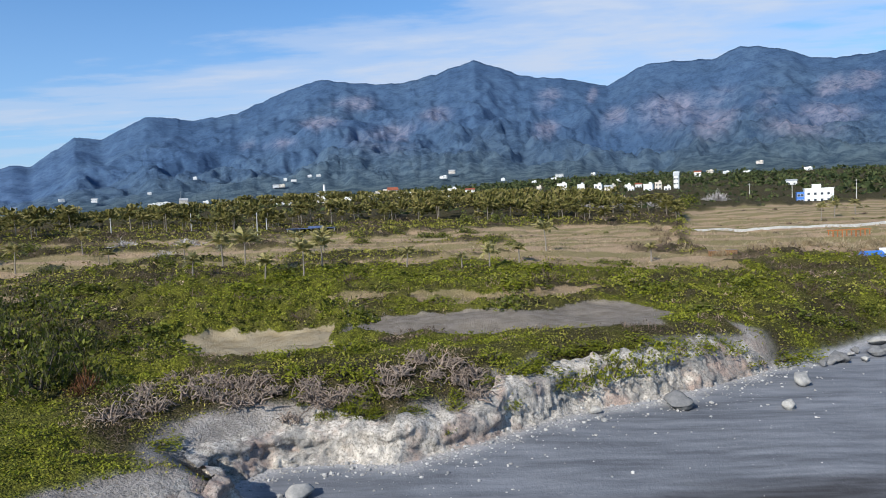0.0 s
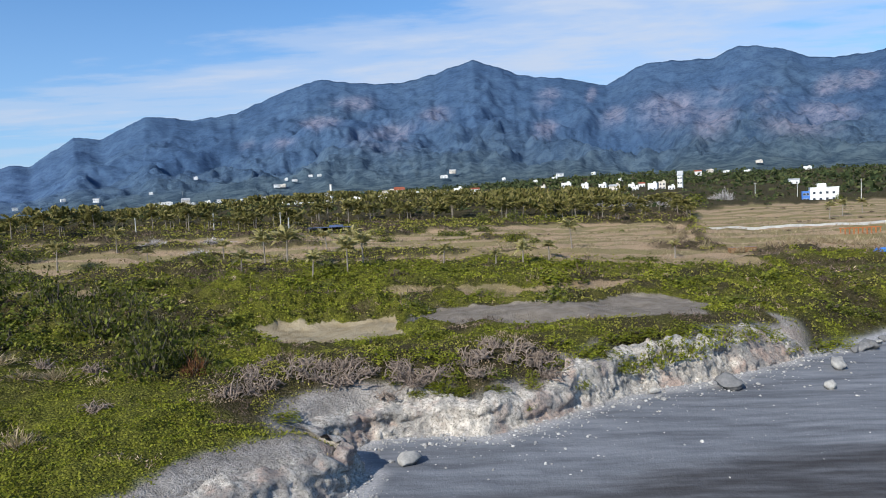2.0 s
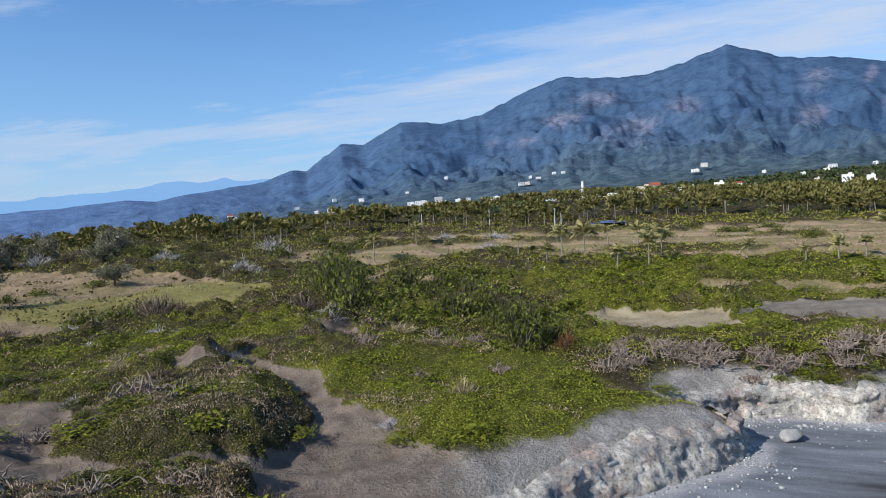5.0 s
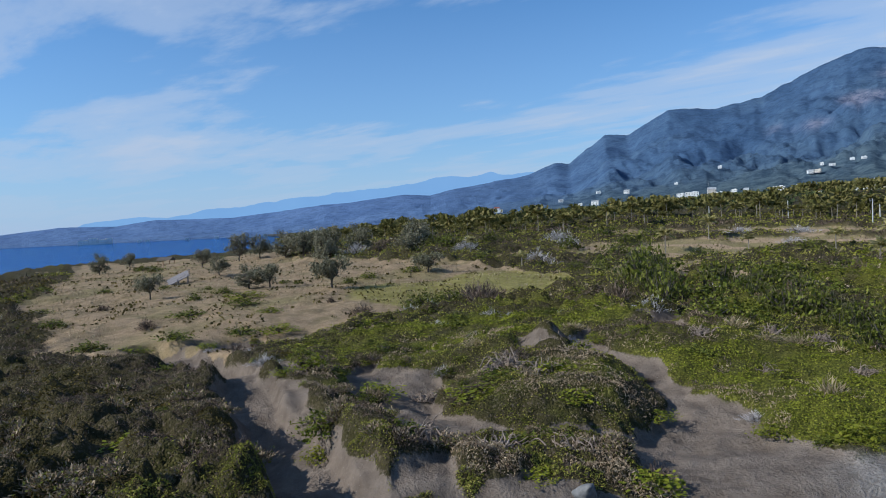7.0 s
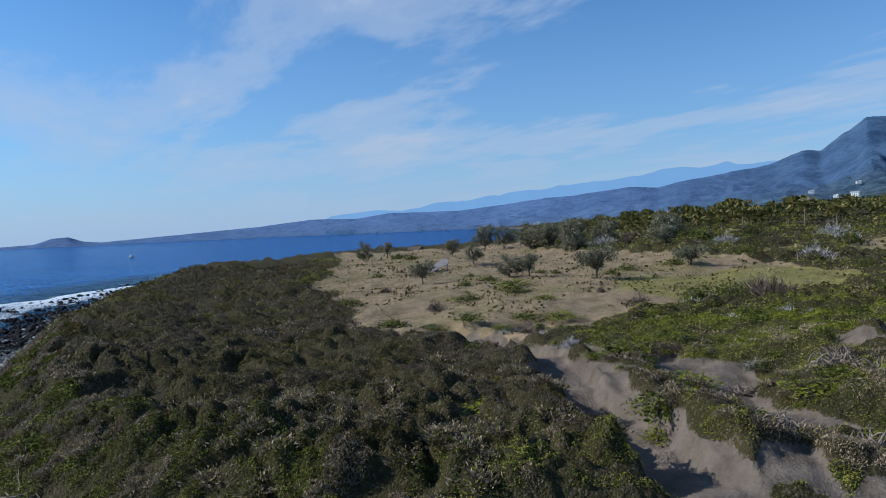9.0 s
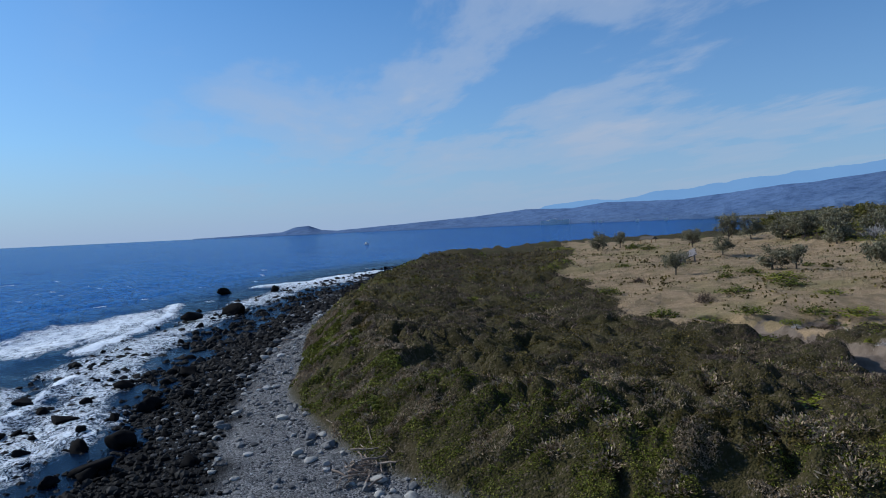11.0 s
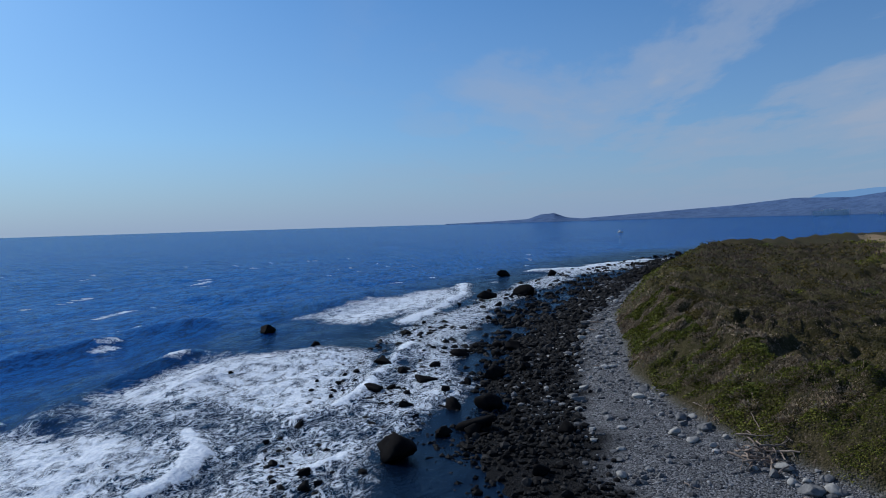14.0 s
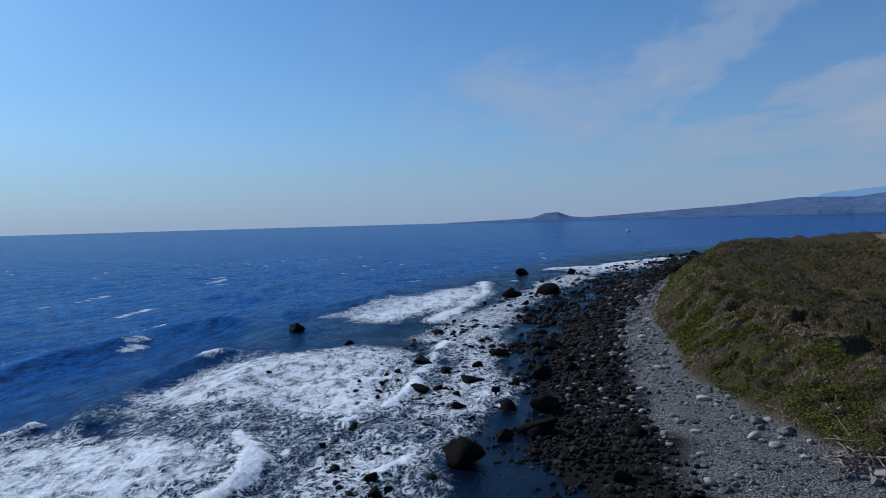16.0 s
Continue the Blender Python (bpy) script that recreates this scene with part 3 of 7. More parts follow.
def build_ground():
    angles = np.r_[np.arange(-48, 118, 0.31), np.arange(118, 142, 1.0), np.arange(142, 312, 4.0)]
    radii = np.r_[0.05, 12, 24, np.arange(32, 125, 0.42), 125 * np.exp(np.arange(0, 1.0, 0.0095)), 340 * np.exp(np.linspace(0, np.log(4900 / 340), 70))]
    x, y, faces = polar(angles, radii)
    d = area(x, y, LAND)
    z = ground_height(x, y)
    cover = cover_mask(x, y, d)
    z = z + cover_height(x, y, d, cover)
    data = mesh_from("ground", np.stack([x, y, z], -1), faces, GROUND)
    near = np.hypot(x + 25, y + 20)
    out = np.maximum(-d, 0)
    east = step(-52, -34, x + 0.0 * y)
    attribute(data, "straw", straw_mask(x, y) * (d > 0))
    farm = step(-2, 2, np.maximum(area(x, y, FIELD_EAST), area(x, y, FIELD_BROWN)))
    farm = np.maximum(farm, straw_mask(x, y) * step(128, 145, y) * step(-150, -125, x))
    attribute(data, "farm", farm)
    attribute(data, "lawn", straw_mask(x, y) * step(-140, -112, x + 8 * fbm(x, y, 20, 3, 26)) * step(50, 66, y) * step(132, 116, y) * step(-80, -90, x))
    rim = step(-36, -28, x) * step(34, 28, x) * step(18, 26, y) * step(110, 100, y) * step(0, 1, d)
    sandy = sand_mask(x, y) * step(-0.5, 2, d)
    strip = np.clip(rim * step(1.0, -1.0, d - 1.8 - 1.9 * step(-14, -20, x) + 2.4 * fbm(x, y, 6, 4, 23)), 0, 1)
    attribute(data, "dust", strip * (0.75 + 0.25 * step(-14, -4, x)))
    attribute(data, "sand", np.maximum(sandy, strip))
    bare = step(-0.5, 0.5, area(x, y, BROWN_PATCH) + 0.9 * fbm(x, y, 5, 3, 13))
    attribute(data, "bare", bare)
    attribute(data, "path", bare_mask(x, y) * (1 - bare))
    attribute(data, "lush", lush_mask(x, y))
    attribute(data, "river", east * step(1.0, -0.5, d))
    wet = east * step(-3.0, 3.0, 40.8 + 0.27 * (x - 1) - y + 3.5 * fbm(x * 0.5, y, 7, 5, 24, 0.6)) * step(1.0, -0.5, d)
    attribute(data, "wet", wet * step(0, 8, x + 14))
    attribute(data, "scree", east * step(-36, -26, x) * step(2.6, 0.6, out + 0.9 * fbm(x, y, 4, 3, 27)) * step(1.0, -0.2, d))
    attribute(data, "shingle", (1 - east) * step(0.8, -0.6, d))
    attribute(data, "black", (1 - east) * step(-1.5, 1.5, out - shore_start(x) + 2.0 * fbm(x, y, 6, 4, 25)))
    steep = step(-33, -26, x) * step(34, 28, x) * step(-0.8, 0.1, d) * step(2.6, 1.2, d + 0.9 * fbm(x, y, 3, 3, 22)) * step(18, 26, y)
    attribute(data, "rock", np.clip(steep, 0, 1))
    tagged(new("ground", data), "scrub, straw fields, grey dune sand and shingle running inland", "ground", kind="structure")


def lush_mask(x, y):
    """1 where creeping plants grow fresh green."""
    head = area(x, y, [(-26, 27), (-19, 36), (-20, 42), (-28, 49), (-41, 60), (-53, 63), (-62, 47), (-45, 34), (-34, 28)])
    belt = area(x, y, [(-60, 62), (-30, 60), (0, 62), (28, 78), (30, 100), (40, 140), (0, 140), (-50, 128), (-70, 100)])
    dunes = area(x, y, [(-95, 20), (-60, 18), (-46, 24), (-50, 34), (-66, 40), (-60, 70), (-100, 60)])
    slope = area(x, y, [(26, 76), (60, 92), (120, 106), (120, 142), (40, 142), (28, 105)])
    base = np.maximum(np.maximum(step(-3, 3, head), 0.8 * step(-6, 6, slope)), np.maximum(0.95 * step(-8, 8, belt), 0.55 * step(-6, 6, dunes)))
    return np.clip(base + (1.25 - 0.7 * step(-3, 3, head)) * fbm(x, y, 8, 4, 17, 0.6) - 0.12, 0, 1) * step(0.35, 0.6, base + 0.45 * fbm(x, y, 8, 3, 18) + 0.2)


# breaking crests: line, width, height
BREAKERS = [([(-98.8, -76.4), (-105, -73.6), (-114.5, -72.3), (-128.7, -72.1), (-145, -71.5)], 1.1, 0.8), ([(-77.5, -82.3), (-81.3, -81.2), (-88.2, -82.3), (-94.6, -87.2)], 1.2, 0.9),
            ([(-172.6, -76.9), (-196.3, -73.1), (-224.4, -69.3), (-262, -72)], 2.2, 1.0), ([(-310, -48), (-338, -20), (-372, 6)], 3.2, 0.9),
            ([(-90.5, -110.5), (-93.4, -110), (-95.8, -109.6)], 1.0, 0.9), ([(-81.9, -72.1), (-86.7, -69.3), (-90.6, -67.7)], 0.8, 0.5),
            ([(-146, -129), (-150, -128)], 0.8, 0.5), ([(-131, -108.5), (-136, -107)], 0.9, 0.6), ([(-115, -96.5), (-121, -95)], 0.9, 0.5), ([(-160, -136.5), (-170, -135)], 0.8, 0.3)]
# swells that have not broken
SWELLS = [([(-112, -131), (-120, -133), (-133.5, -134), (-146, -132), (-163, -130), (-176, -124)], 3.0, 1.3), ([(-97, -105), (-103, -107.5), (-114.6, -108.5), (-125, -108.5), (-138, -107)], 2.4, 1.0),
          ([(-190, -112), (-215, -102), (-240, -96)], 4.0, 0.9), ([(-230, -150), (-260, -142), (-300, -136)], 5.0, 1.0)]
FOAM = [([(-107, -105), (-126, -106), (-137, -98), (-142, -87), (-139, -75), (-122, -72.8), (-104.5, -73.3), (-99.5, -76.5), (-100.9, -84.4), (-104.3, -92.3), (-101.8, -97.8)], 0.70),
        ([(-90, -108.7), (-93, -103.6), (-94.5, -95.9), (-96, -88.5), (-88.8, -82.5), (-80.6, -81.9), (-74, -82), (-72, -100)], 0.72),
        ([(-82, -79), (-89, -75), (-91.7, -68), (-86.3, -68.3), (-78, -72), (-72, -76), (-74, -80)], 0.62), ([(-180, -102), (-219, -93), (-250, -75), (-223, -69), (-188, -76), (-170, -85)], 0.70),
        ([(-150, -77), (-166, -72.7), (-197, -67.8), (-255, -53), (-331, -32), (-348, 8), (-321, -2), (-285, -34), (-208, -54), (-177, -62), (-149, -62), (-115, -60), (-96, -63), (-92.6, -67), (-110, -70), (-130, -70)], 0.62), ([(-73, -64), (-100, -61), (-130, -66), (-142, -104), (-100, -106), (-90, -100), (-70, -92)], 0.36),
        ([(-318, -44), (-373, 3), (-386, 30), (-331, 1), (-295, -37)], 0.7)]


def build_sea():
    angles = np.r_[np.arange(60, 72, 1.0), np.arange(72, 150, 0.34), np.arange(150, 420, 5.0)]
    radii = np.r_[0.05, 20, np.arange(40, 130, 0.55), 130 * np.exp(np.arange(0, 1.05, 0.0095)), 375 * np.exp(np.linspace(0, np.log(4940 / 375), 90))]
    x, y, faces = polar(angles, radii)
    near = np.hypot(x + 25, y + 20)
    d = -area(x, y, LAND)
    bend = 7 * fbm(x, y, 60, 3, 41)
    # swell lines run along the shore and steepen towards it
    s = d + bend
    open_sea = step(14, 60, d)
    z = 0.24 * open_sea * np.sin(s * 0.27 + 1.6 * fbm(x, y, 45, 3, 47)) * step(900, 250, near) + 0.30 * fbm(x * 0.55 + y * 0.2, y, 7, 3, 42) * step(900, 300, near)
    foam = np.zeros_like(x)
    for line, width, height in BREAKERS:
        gap = line_distance(x, y, line)
        ragged = fbm(x, y, 5, 5, 43, 0.65)
        crest = np.exp(-((gap + 0.9 * ragged) / width) ** 2) * (0.45 + 0.55 * step(-0.6, 0.3, fbm(x, y, 14, 2, 50)))
        z = z + height * crest * (0.8 + 0.3 * ragged)
        foam = np.maximum(foam, 0.82 * np.exp(-((gap + 1.1 * ragged) / (width * 1.1)) ** 2))
    for line, width, height in SWELLS:
        z = z + height * np.exp(-((line_distance(x, y, line) + 0.8 * fbm(x, y, 8, 2, 46)) / width) ** 2)
    for poly, strength in FOAM:
        foam = np.maximum(foam, 0.90 * strength * step(-6, 5, area(x, y, poly) + 3.5 * fbm(x, y, 9, 5, 44, 0.6)))
    caps = fbm(x * 0.4 + y * 0.1, y, 7, 3, 45)
    foam = np.maximum(foam, 0.7 * step(0.90, 1.02, caps) * step(700, 160, near) * open_sea)
    # among the boulders only scraps of foam lie on the dark water
    inner = d - shore_start(x)
    foam = foam * (0.12 + 0.88 * step(7, 17, inner + 5 * fbm(x, y, 9, 3, 48))) * step(-3, 4, inner + 60 * step(-52, -40, x))
    z = z + 0.35 * foam * np.abs(fbm(x, y, 2.4, 3, 56)) * step(300, 150, near)
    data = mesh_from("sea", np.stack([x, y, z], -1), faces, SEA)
    attribute(data, "foam", foam)
    attribute(data, "shallow", step(98, 42, d + 6 * fbm(x, y, 18, 3, 49)))
    tagged(new("sea", data), "blue sea with white breakers running onto a boulder shore", "water", kind="structure")


SKYLINE = [(-75, 5), (-60, 7.6), (-48, 8.4), (-40, 9.6), (-34, 9.9), (-29.8, 9.35), (-26.9, 9.17), (-25.1, 9.56), (-23.2, 10.44), (-20.7, 10.83),
           (-18.8, 10.14), (-14.1, 10.33), (-11.1, 8.91), (-7.9, 9.67), (-4.3, 10.12), (-3, 10.76), (-0.7, 11.53), (2.4, 10.6), (5.6, 9.94),
           (8.3, 10.1), (11.8, 10.38), (14.5, 9.47), (18, 8.0), (21.1, 7.42), (24.5, 7.65), (27.6, 6.05), (29.4, 6.2), (32.2, 4.12), (33.4, 4.2),
           (35.8, 3.35), (41.4, 2.62), (43.5, 2.19), (45.6, 2.35), (50, 1.93), (52.2, 1.82), (59.1, 1.15), (64.6, 1.22), (67.3, 0.88),
           (70.9, 0.98), (74.8, 0.59), (81, 0.23), (86.0, -0.05), (87.2, 0.05), (88.2, 0.42), (89.2, 0.36), (90.3, 0.0), (93.5, -0.12), (97, -0.2)]


def build_range():
    """The forested mountains behind the plain, and the hills along the bay."""
    az = np.arange(-75, 97, 0.17)
    elev = np.interp(az, [a for a, _ in SKYLINE], [e for _, e in SKYLINE])
    elev = elev + 0.11 * fbm(az * 6, az * 0 + 3, 6, 4, 51) * np.clip(elev / 6, 0.1, 1)
    first = np.interp(az, [-75, 25, 38, 46, 54.6, 68, 81, 97], [1500, 1500, 1750, 2300, 2800, 3500, 4400, 4500])
    last = np.interp(az, [-75, 30, 45, 54.6, 68, 81, 97], [3900, 3900, 3700, 3800, 4300, 4750, 4780])
    t = np.r_[np.linspace(0, 1, 80), 1.05, 1.16]
    r = first[:, None] + (last - first)[:, None] * np.minimum(t, 1.0) + np.maximum(t - 1, 0) * 900
    a = np.radians(az)[:, None]
    x, y = -np.sin(a) * r, np.cos(a) * r
    foot = np.maximum(ground_height(x[:, 0], y[:, 0]), -1) - 4
    ridge = 20.5 + last * np.tan(np.radians(elev))
    rise = np.clip(t, 0, 1)
    face = 0.30 * rise + 0.70 * rise ** 2.6
    z = foot[:, None] + (ridge - foot)[:, None] * face
    tall = np.clip((ridge - foot) / 700, 0.03, 1.2)[:, None]
    hump = np.sin(np.pi * np.clip(rise, 0, 1)) ** 0.8 * step(0.02, 0.25, rise)
    sharp = 1 - 2 * np.abs(fbm(x, y, 620, 6, 52, 0.58))
    spur = 1 - 2 * np.abs(fbm(np.degrees(a) * 46 + 0 * r, r * 0.55, 300, 6, 53, 0.6))
    z = z + tall * hump * (46 * sharp + 62 * spur - 16)
    z = np.minimum(z, 20.5 + r * np.tan(np.radians(elev))[:, None] - 2 * (1 - rise) * tall * 30)
    z[:, -2:] = ridge[:, None] - np.array([60, 260]) * tall
    na, nr = z.shape
    i, j = np.meshgrid(np.arange(na - 1), np.arange(nr - 1), indexing="ij")
    faces = np.stack([i * nr + j, (i + 1) * nr + j, (i + 1) * nr + j + 1, i * nr + j + 1], -1).reshape(-1, 4)
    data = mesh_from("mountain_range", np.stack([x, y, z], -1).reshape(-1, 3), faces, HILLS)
    el = np.degrees(np.arctan2(z - 20, r))
    crag = np.zeros_like(z)
    for ca, ce, wa, we in CRAGS:
        crag = np.maximum(crag, np.exp(-(((az[:, None] - ca + 0.35 * (el - ce)) / wa) ** 2 + ((el - ce) / we) ** 2) ** 1.5))
    crag = np.clip(crag * (1.0 + 1.4 * fbm(x, z * 2.2, 160, 4, 54)), 0, 1)
    attribute(data, "crag", crag)
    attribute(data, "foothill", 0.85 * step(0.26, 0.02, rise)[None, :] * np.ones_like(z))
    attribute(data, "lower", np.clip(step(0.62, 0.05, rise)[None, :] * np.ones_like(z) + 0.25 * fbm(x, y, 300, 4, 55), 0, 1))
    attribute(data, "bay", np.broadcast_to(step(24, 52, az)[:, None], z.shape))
    tagged(new("mountain_range", data), "long forested mountain range with bare rock faces", "mountain", kind="structure")


CRAGS = [(5.6, 5.9, 3.0, 1.0), (-15.6, 6.6, 2.2, 1.2), (-19, 6.2, 1.3, 1.6), (14.6, 5.6, 0.9, 0.5), (16.9, 5.4, 0.9, 0.45), (-6.2, 5.9, 0.9, 0.6), (-6.4, 8.2, 0.9, 0.7),
         (-22.5, 6.9, 0.7, 0.8), (-25.5, 5.2, 2.6, 1.0), (2.4, 7.4, 1.2, 0.6), (9.0, 8.5, 1.4, 0.5), (11.5, 7.1, 1.4, 0.4), (-11.6, 6.4, 0.9, 0.7), (-9.9, 8.3, 0.35, 0.5), (-28.5, 7.6, 1.0, 0.7), (-26.5, 7.4, 0.8, 0.8)]


def build_far_range():
    az = np.arange(22, 76, 0.2)
    elev = np.interp(az, [22, 34, 39, 43, 47, 52, 57, 62, 68, 76], [3.2, 3.5, 3.72, 3.5, 3.0, 2.5, 2.2, 1.7, 1.2, 0.3]) + 0.16 * fbm(az * 5, az * 0, 8, 4, 61)
    r = np.array([4700, 4760, 4860, 4930.0])
    a = np.radians(az)[:, None]
    top = 20.5 + 4860 * np.tan(np.radians(elev))[:, None]
    z = np.concatenate([0 * top - 5, top * 0.55, top, top * 0.6], 1)
    verts = np.stack([-np.sin(a) * r, np.cos(a) * r, z], -1).reshape(-1, 3)
    na, nr = z.shape
    i, j = np.meshgrid(np.arange(na - 1), np.arange(nr - 1), indexing="ij")
    faces = np.stack([i * nr + j, (i + 1) * nr + j, (i + 1) * nr + j + 1, i * nr + j + 1], -1).reshape(-1, 4)
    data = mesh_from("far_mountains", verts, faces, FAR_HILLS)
    tagged(new("backdrop", data), "far mountains beyond the bay, glowing pale blue in place of haze", "backdrop", kind="structure")


def build_cliff():
    """The crumbling mudstone face along the river sand."""
    foot = np.array([p for p in COAST if -34 < p[0] < 31.0])
    gap = np.r_[0, np.cumsum(np.hypot(*np.diff(foot, axis=0).T))]
    u = np.arange(0, gap[-1], 0.22)
    px, py = np.interp(u, gap, foot[:, 0]), np.interp(u, gap, foot[:, 1])
    for _ in range(14):
        px[1:-1], py[1:-1] = (px[:-2] + 2 * px[1:-1] + px[2:]) / 4, (py[:-2] + 2 * py[1:-1] + py[2:]) / 4
    tx, ty = np.gradient(px), np.gradient(py)
    size = np.hypot(tx, ty)
    nx, ny = ty / size, -tx / size
    v = np.linspace(0, 1, 20)
    uu, vv = np.meshgrid(u, v, indexing="ij")
    high = (cliff_height(px, py) + 0.1 + 0.5 * fbm(u, u * 0, 9, 3, 71) + 0.45 * fbm(u, u * 0, 2.2, 4, 72))[:, None]
    high = high * (0.55 + 0.45 * step(0, 6, u) * step(gap[-1], gap[-1] - 8, u))[:, None]
    flute = (0.35 + 0.9 * step(-0.3, 0.5, fbm(uu, vv * 2, 9, 2, 77))) * (0.7 * np.abs(fbm(uu + 1.5 * vv, vv * 2.2, 3.4, 4, 73)) + 0.5 * np.abs(fbm(uu, vv * 3.0, 0.9, 3, 74)))
    ledge = 0.30 * fbm(uu * 0.3, vv * 5, 1.4, 3, 75) + 0.35 * fbm(uu, vv * 1.5, 5, 3, 78)
    out = 0.95 - (0.45 * high) * vv ** 0.9 - 0.95 * flute * np.sin(np.pi * np.clip(vv * 0.9 + 0.1, 0, 1)) + ledge + 0.16 * fbm(uu * 1.3, vv * 6, 0.55, 3, 79) - 1.2 * step(0.86, 1.0, vv)
    x, y = px[:, None] + nx[:, None] * out, py[:, None] + ny[:, None] * out
    z = 1.35 + (high + 0.5) * vv + 0.2 * fbm(uu, vv * 4, 1.0, 3, 76)
    nu, nv = z.shape
    i, j = np.meshgrid(np.arange(nu - 1), np.arange(nv - 1), indexing="ij")
    faces = np.stack([i * nv + j, (i + 1) * nv + j, (i + 1) * nv + j + 1, i * nv + j + 1], -1).reshape(-1, 4)
    tagged(new("cliff", mesh_from("cliff", np.stack([x, y, z], -1).reshape(-1, 3), faces[:, ::-1], CLIFF)), "low crumbling cliff of pale mudstone above grey sand", "cliff", kind="structure")


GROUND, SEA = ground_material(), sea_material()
# the blue of distance haze is mixed into these forest colours
HILLS = hill_material("hazy_forest_hills", (0.048, 0.090, 0.164), (0.072, 0.125, 0.210), (0.265, 0.245, 0.30), 0.65, ((0.095, 0.155, 0.285), (0.125, 0.195, 0.34)))
# haze blue close to the horizon sky, given off as a glow
FAR_HILLS = hill_material("hazy_far_hills", (0.19, 0.355, 0.62), (0.20, 0.37, 0.635), (0.2, 0.37, 0.635), 0.0, None)
CLIFF = cliff_material()
build_ground()
build_sea()
build_range()
build_far_range()
build_cliff()


# ---------------------------------------------------------------- helpers for things
RNG = np.random.default_rng(7)


def part(name, data, parent, label=""):
    """Links a mesh as one part under a thing or a part."""
    ob = new(name, data)
    ob.parent = parent
    return tagged(ob, label)


def joined(pieces):
    """One array of corners and one of faces from several (verts, faces)."""
    verts, faces, at = [], [], 0
    for v, f in pieces:
        verts.append(v)
        faces.append(np.asarray(f) + at)
        at += len(v)
    return np.concatenate(verts), np.concatenate(faces)


def unit(v):
    return v / np.maximum(np.linalg.norm(v, axis=-1, keepdims=True), 1e-9)


def leaves(centres, size, rng, up=0.5, aspect=0.55, along=None):
    """A pointed leaf blade, folded along its midrib's plane, at every centre."""
    n = len(centres)
    size = np.broadcast_to(size, n)[:, None]
    normal = unit(rng.normal(size=(n, 3)) + np.array([0, 0, up * 2]))
    way = rng.normal(size=(n, 3)) if along is None else along + 0.35 * rng.normal(size=(n, 3))
    u = unit(way - (way * normal).sum(-1, keepdims=True) * normal) if along is None else unit(way)
    v = unit(np.cross(normal, u))
    c = np.asarray(centres)
    verts = np.stack([c - u * size * 0.5, c + v * size * aspect * 0.5, c + u * size * 0.5, c - v * size * aspect * 0.5], 1).reshape(-1, 3)
    return verts, np.arange(4 * n).reshape(-1, 4)


def tube(points, radii, sides=6):
    """A round limb along points."""
    p, r = np.asarray(points, float), np.asarray(radii, float)
    way = unit(np.gradient(p, axis=0))
    side = unit(np.cross(way, np.array([0.31, 0.77, 0.55])))
    other = np.cross(way, side)
    a = np.linspace(0, 2 * np.pi, sides, endpoint=False)
    ring = p[:, None] + r[:, None, None] * (np.cos(a)[None, :, None] * side[:, None] + np.sin(a)[None, :, None] * other[:, None])
    n = len(p)
    i, j = np.meshgrid(np.arange(n - 1), np.arange(sides), indexing="ij")
    k = (j + 1) % sides
    faces = np.stack([i * sides + j, i * sides + k, (i + 1) * sides + k, (i + 1) * sides + j], -1).reshape(-1, 4)
    return ring.reshape(-1, 3), faces


def ball(level):
    bm = bmesh.new()
    bmesh.ops.create_icosphere(bm, subdivisions=level, radius=1.0)
    v = np.array([p.co[:] for p in bm.verts])
    f = np.array([[q.index for q in t.verts] for t in bm.faces])
    bm.free()
    return v, f


BALLS = {k: ball(k) for k in (1, 2, 3)}


def stone(rng, level=2, cuts=9, flat=0.7, rough=0.08, deep=0.60):
    """A weathered stone about 1 m across: a ball with worn facets."""
    v, f = BALLS[level]
    v = v.copy()
    for _ in range(cuts):
        n = unit(rng.normal(size=3))
        over = np.maximum(v @ n - rng.uniform(deep, deep + 0.32), 0)
        v -= over[:, None] * n * 0.88
    v *= 1 + 0.10 * np.sin(v @ (rng.normal(size=3) * 3.0) + 1)[:, None] + rough * rng.normal(size=(len(v), 1))
    v *= rng.uniform(0.75, 1.2, 3) * np.array([1, 1, flat])
    return v * 0.6, f


def on_ground(x, y):
    return float(ground_height(np.array([x]), np.array([y]))[0])


# ---------------------------------------------------------------- materials of things
def foliage(name, stops, through=0.2, rough=0.6, patchy=0.5, broad=0.5):
    """Leaves that differ one by one, with some light coming through them."""
    m, t = material(name)
    g = node(t, "ShaderNodeNewGeometry")
    c = ramp(t, g.outputs["Random Per Island"], stops)
    wide = noise_of(t, g.outputs["Position"], 0.13, 3)
    c = blend(t, ramp(t, wide, [(0.42, 0.0), (0.60, broad)]), c, tuple(v * 0.5 for v in stops[1][1]))
    shader = node(t, "ShaderNodeBsdfPrincipled")
    clump = noise_of(t, g.outputs["Position"], 0.5, 4, 0.65)
    c = blend(t, ramp(t, clump, [(0.38, patchy), (0.54, 0.0)]), c, blend(t, 1.0, c, (0.38, 0.38, 0.36), "MULTIPLY"))
    shader.inputs["Roughness"].default_value, shader.inputs["Specular IOR Level"].default_value = rough, 0.07
    t.links.new(c, shader.inputs["Base Color"])
    back = node(t, "ShaderNodeBsdfTranslucent")
    t.links.new(c, back.inputs[0])
    mix = node(t, "ShaderNodeMixShader")
    mix.inputs[0].default_value = through
    t.links.new(shader.outputs[0], mix.inputs[1])
    t.links.new(back.outputs[0], mix.inputs[2])
    t.links.new(mix.outputs[0], node(t, "ShaderNodeOutputMaterial").inputs[0])
    return m


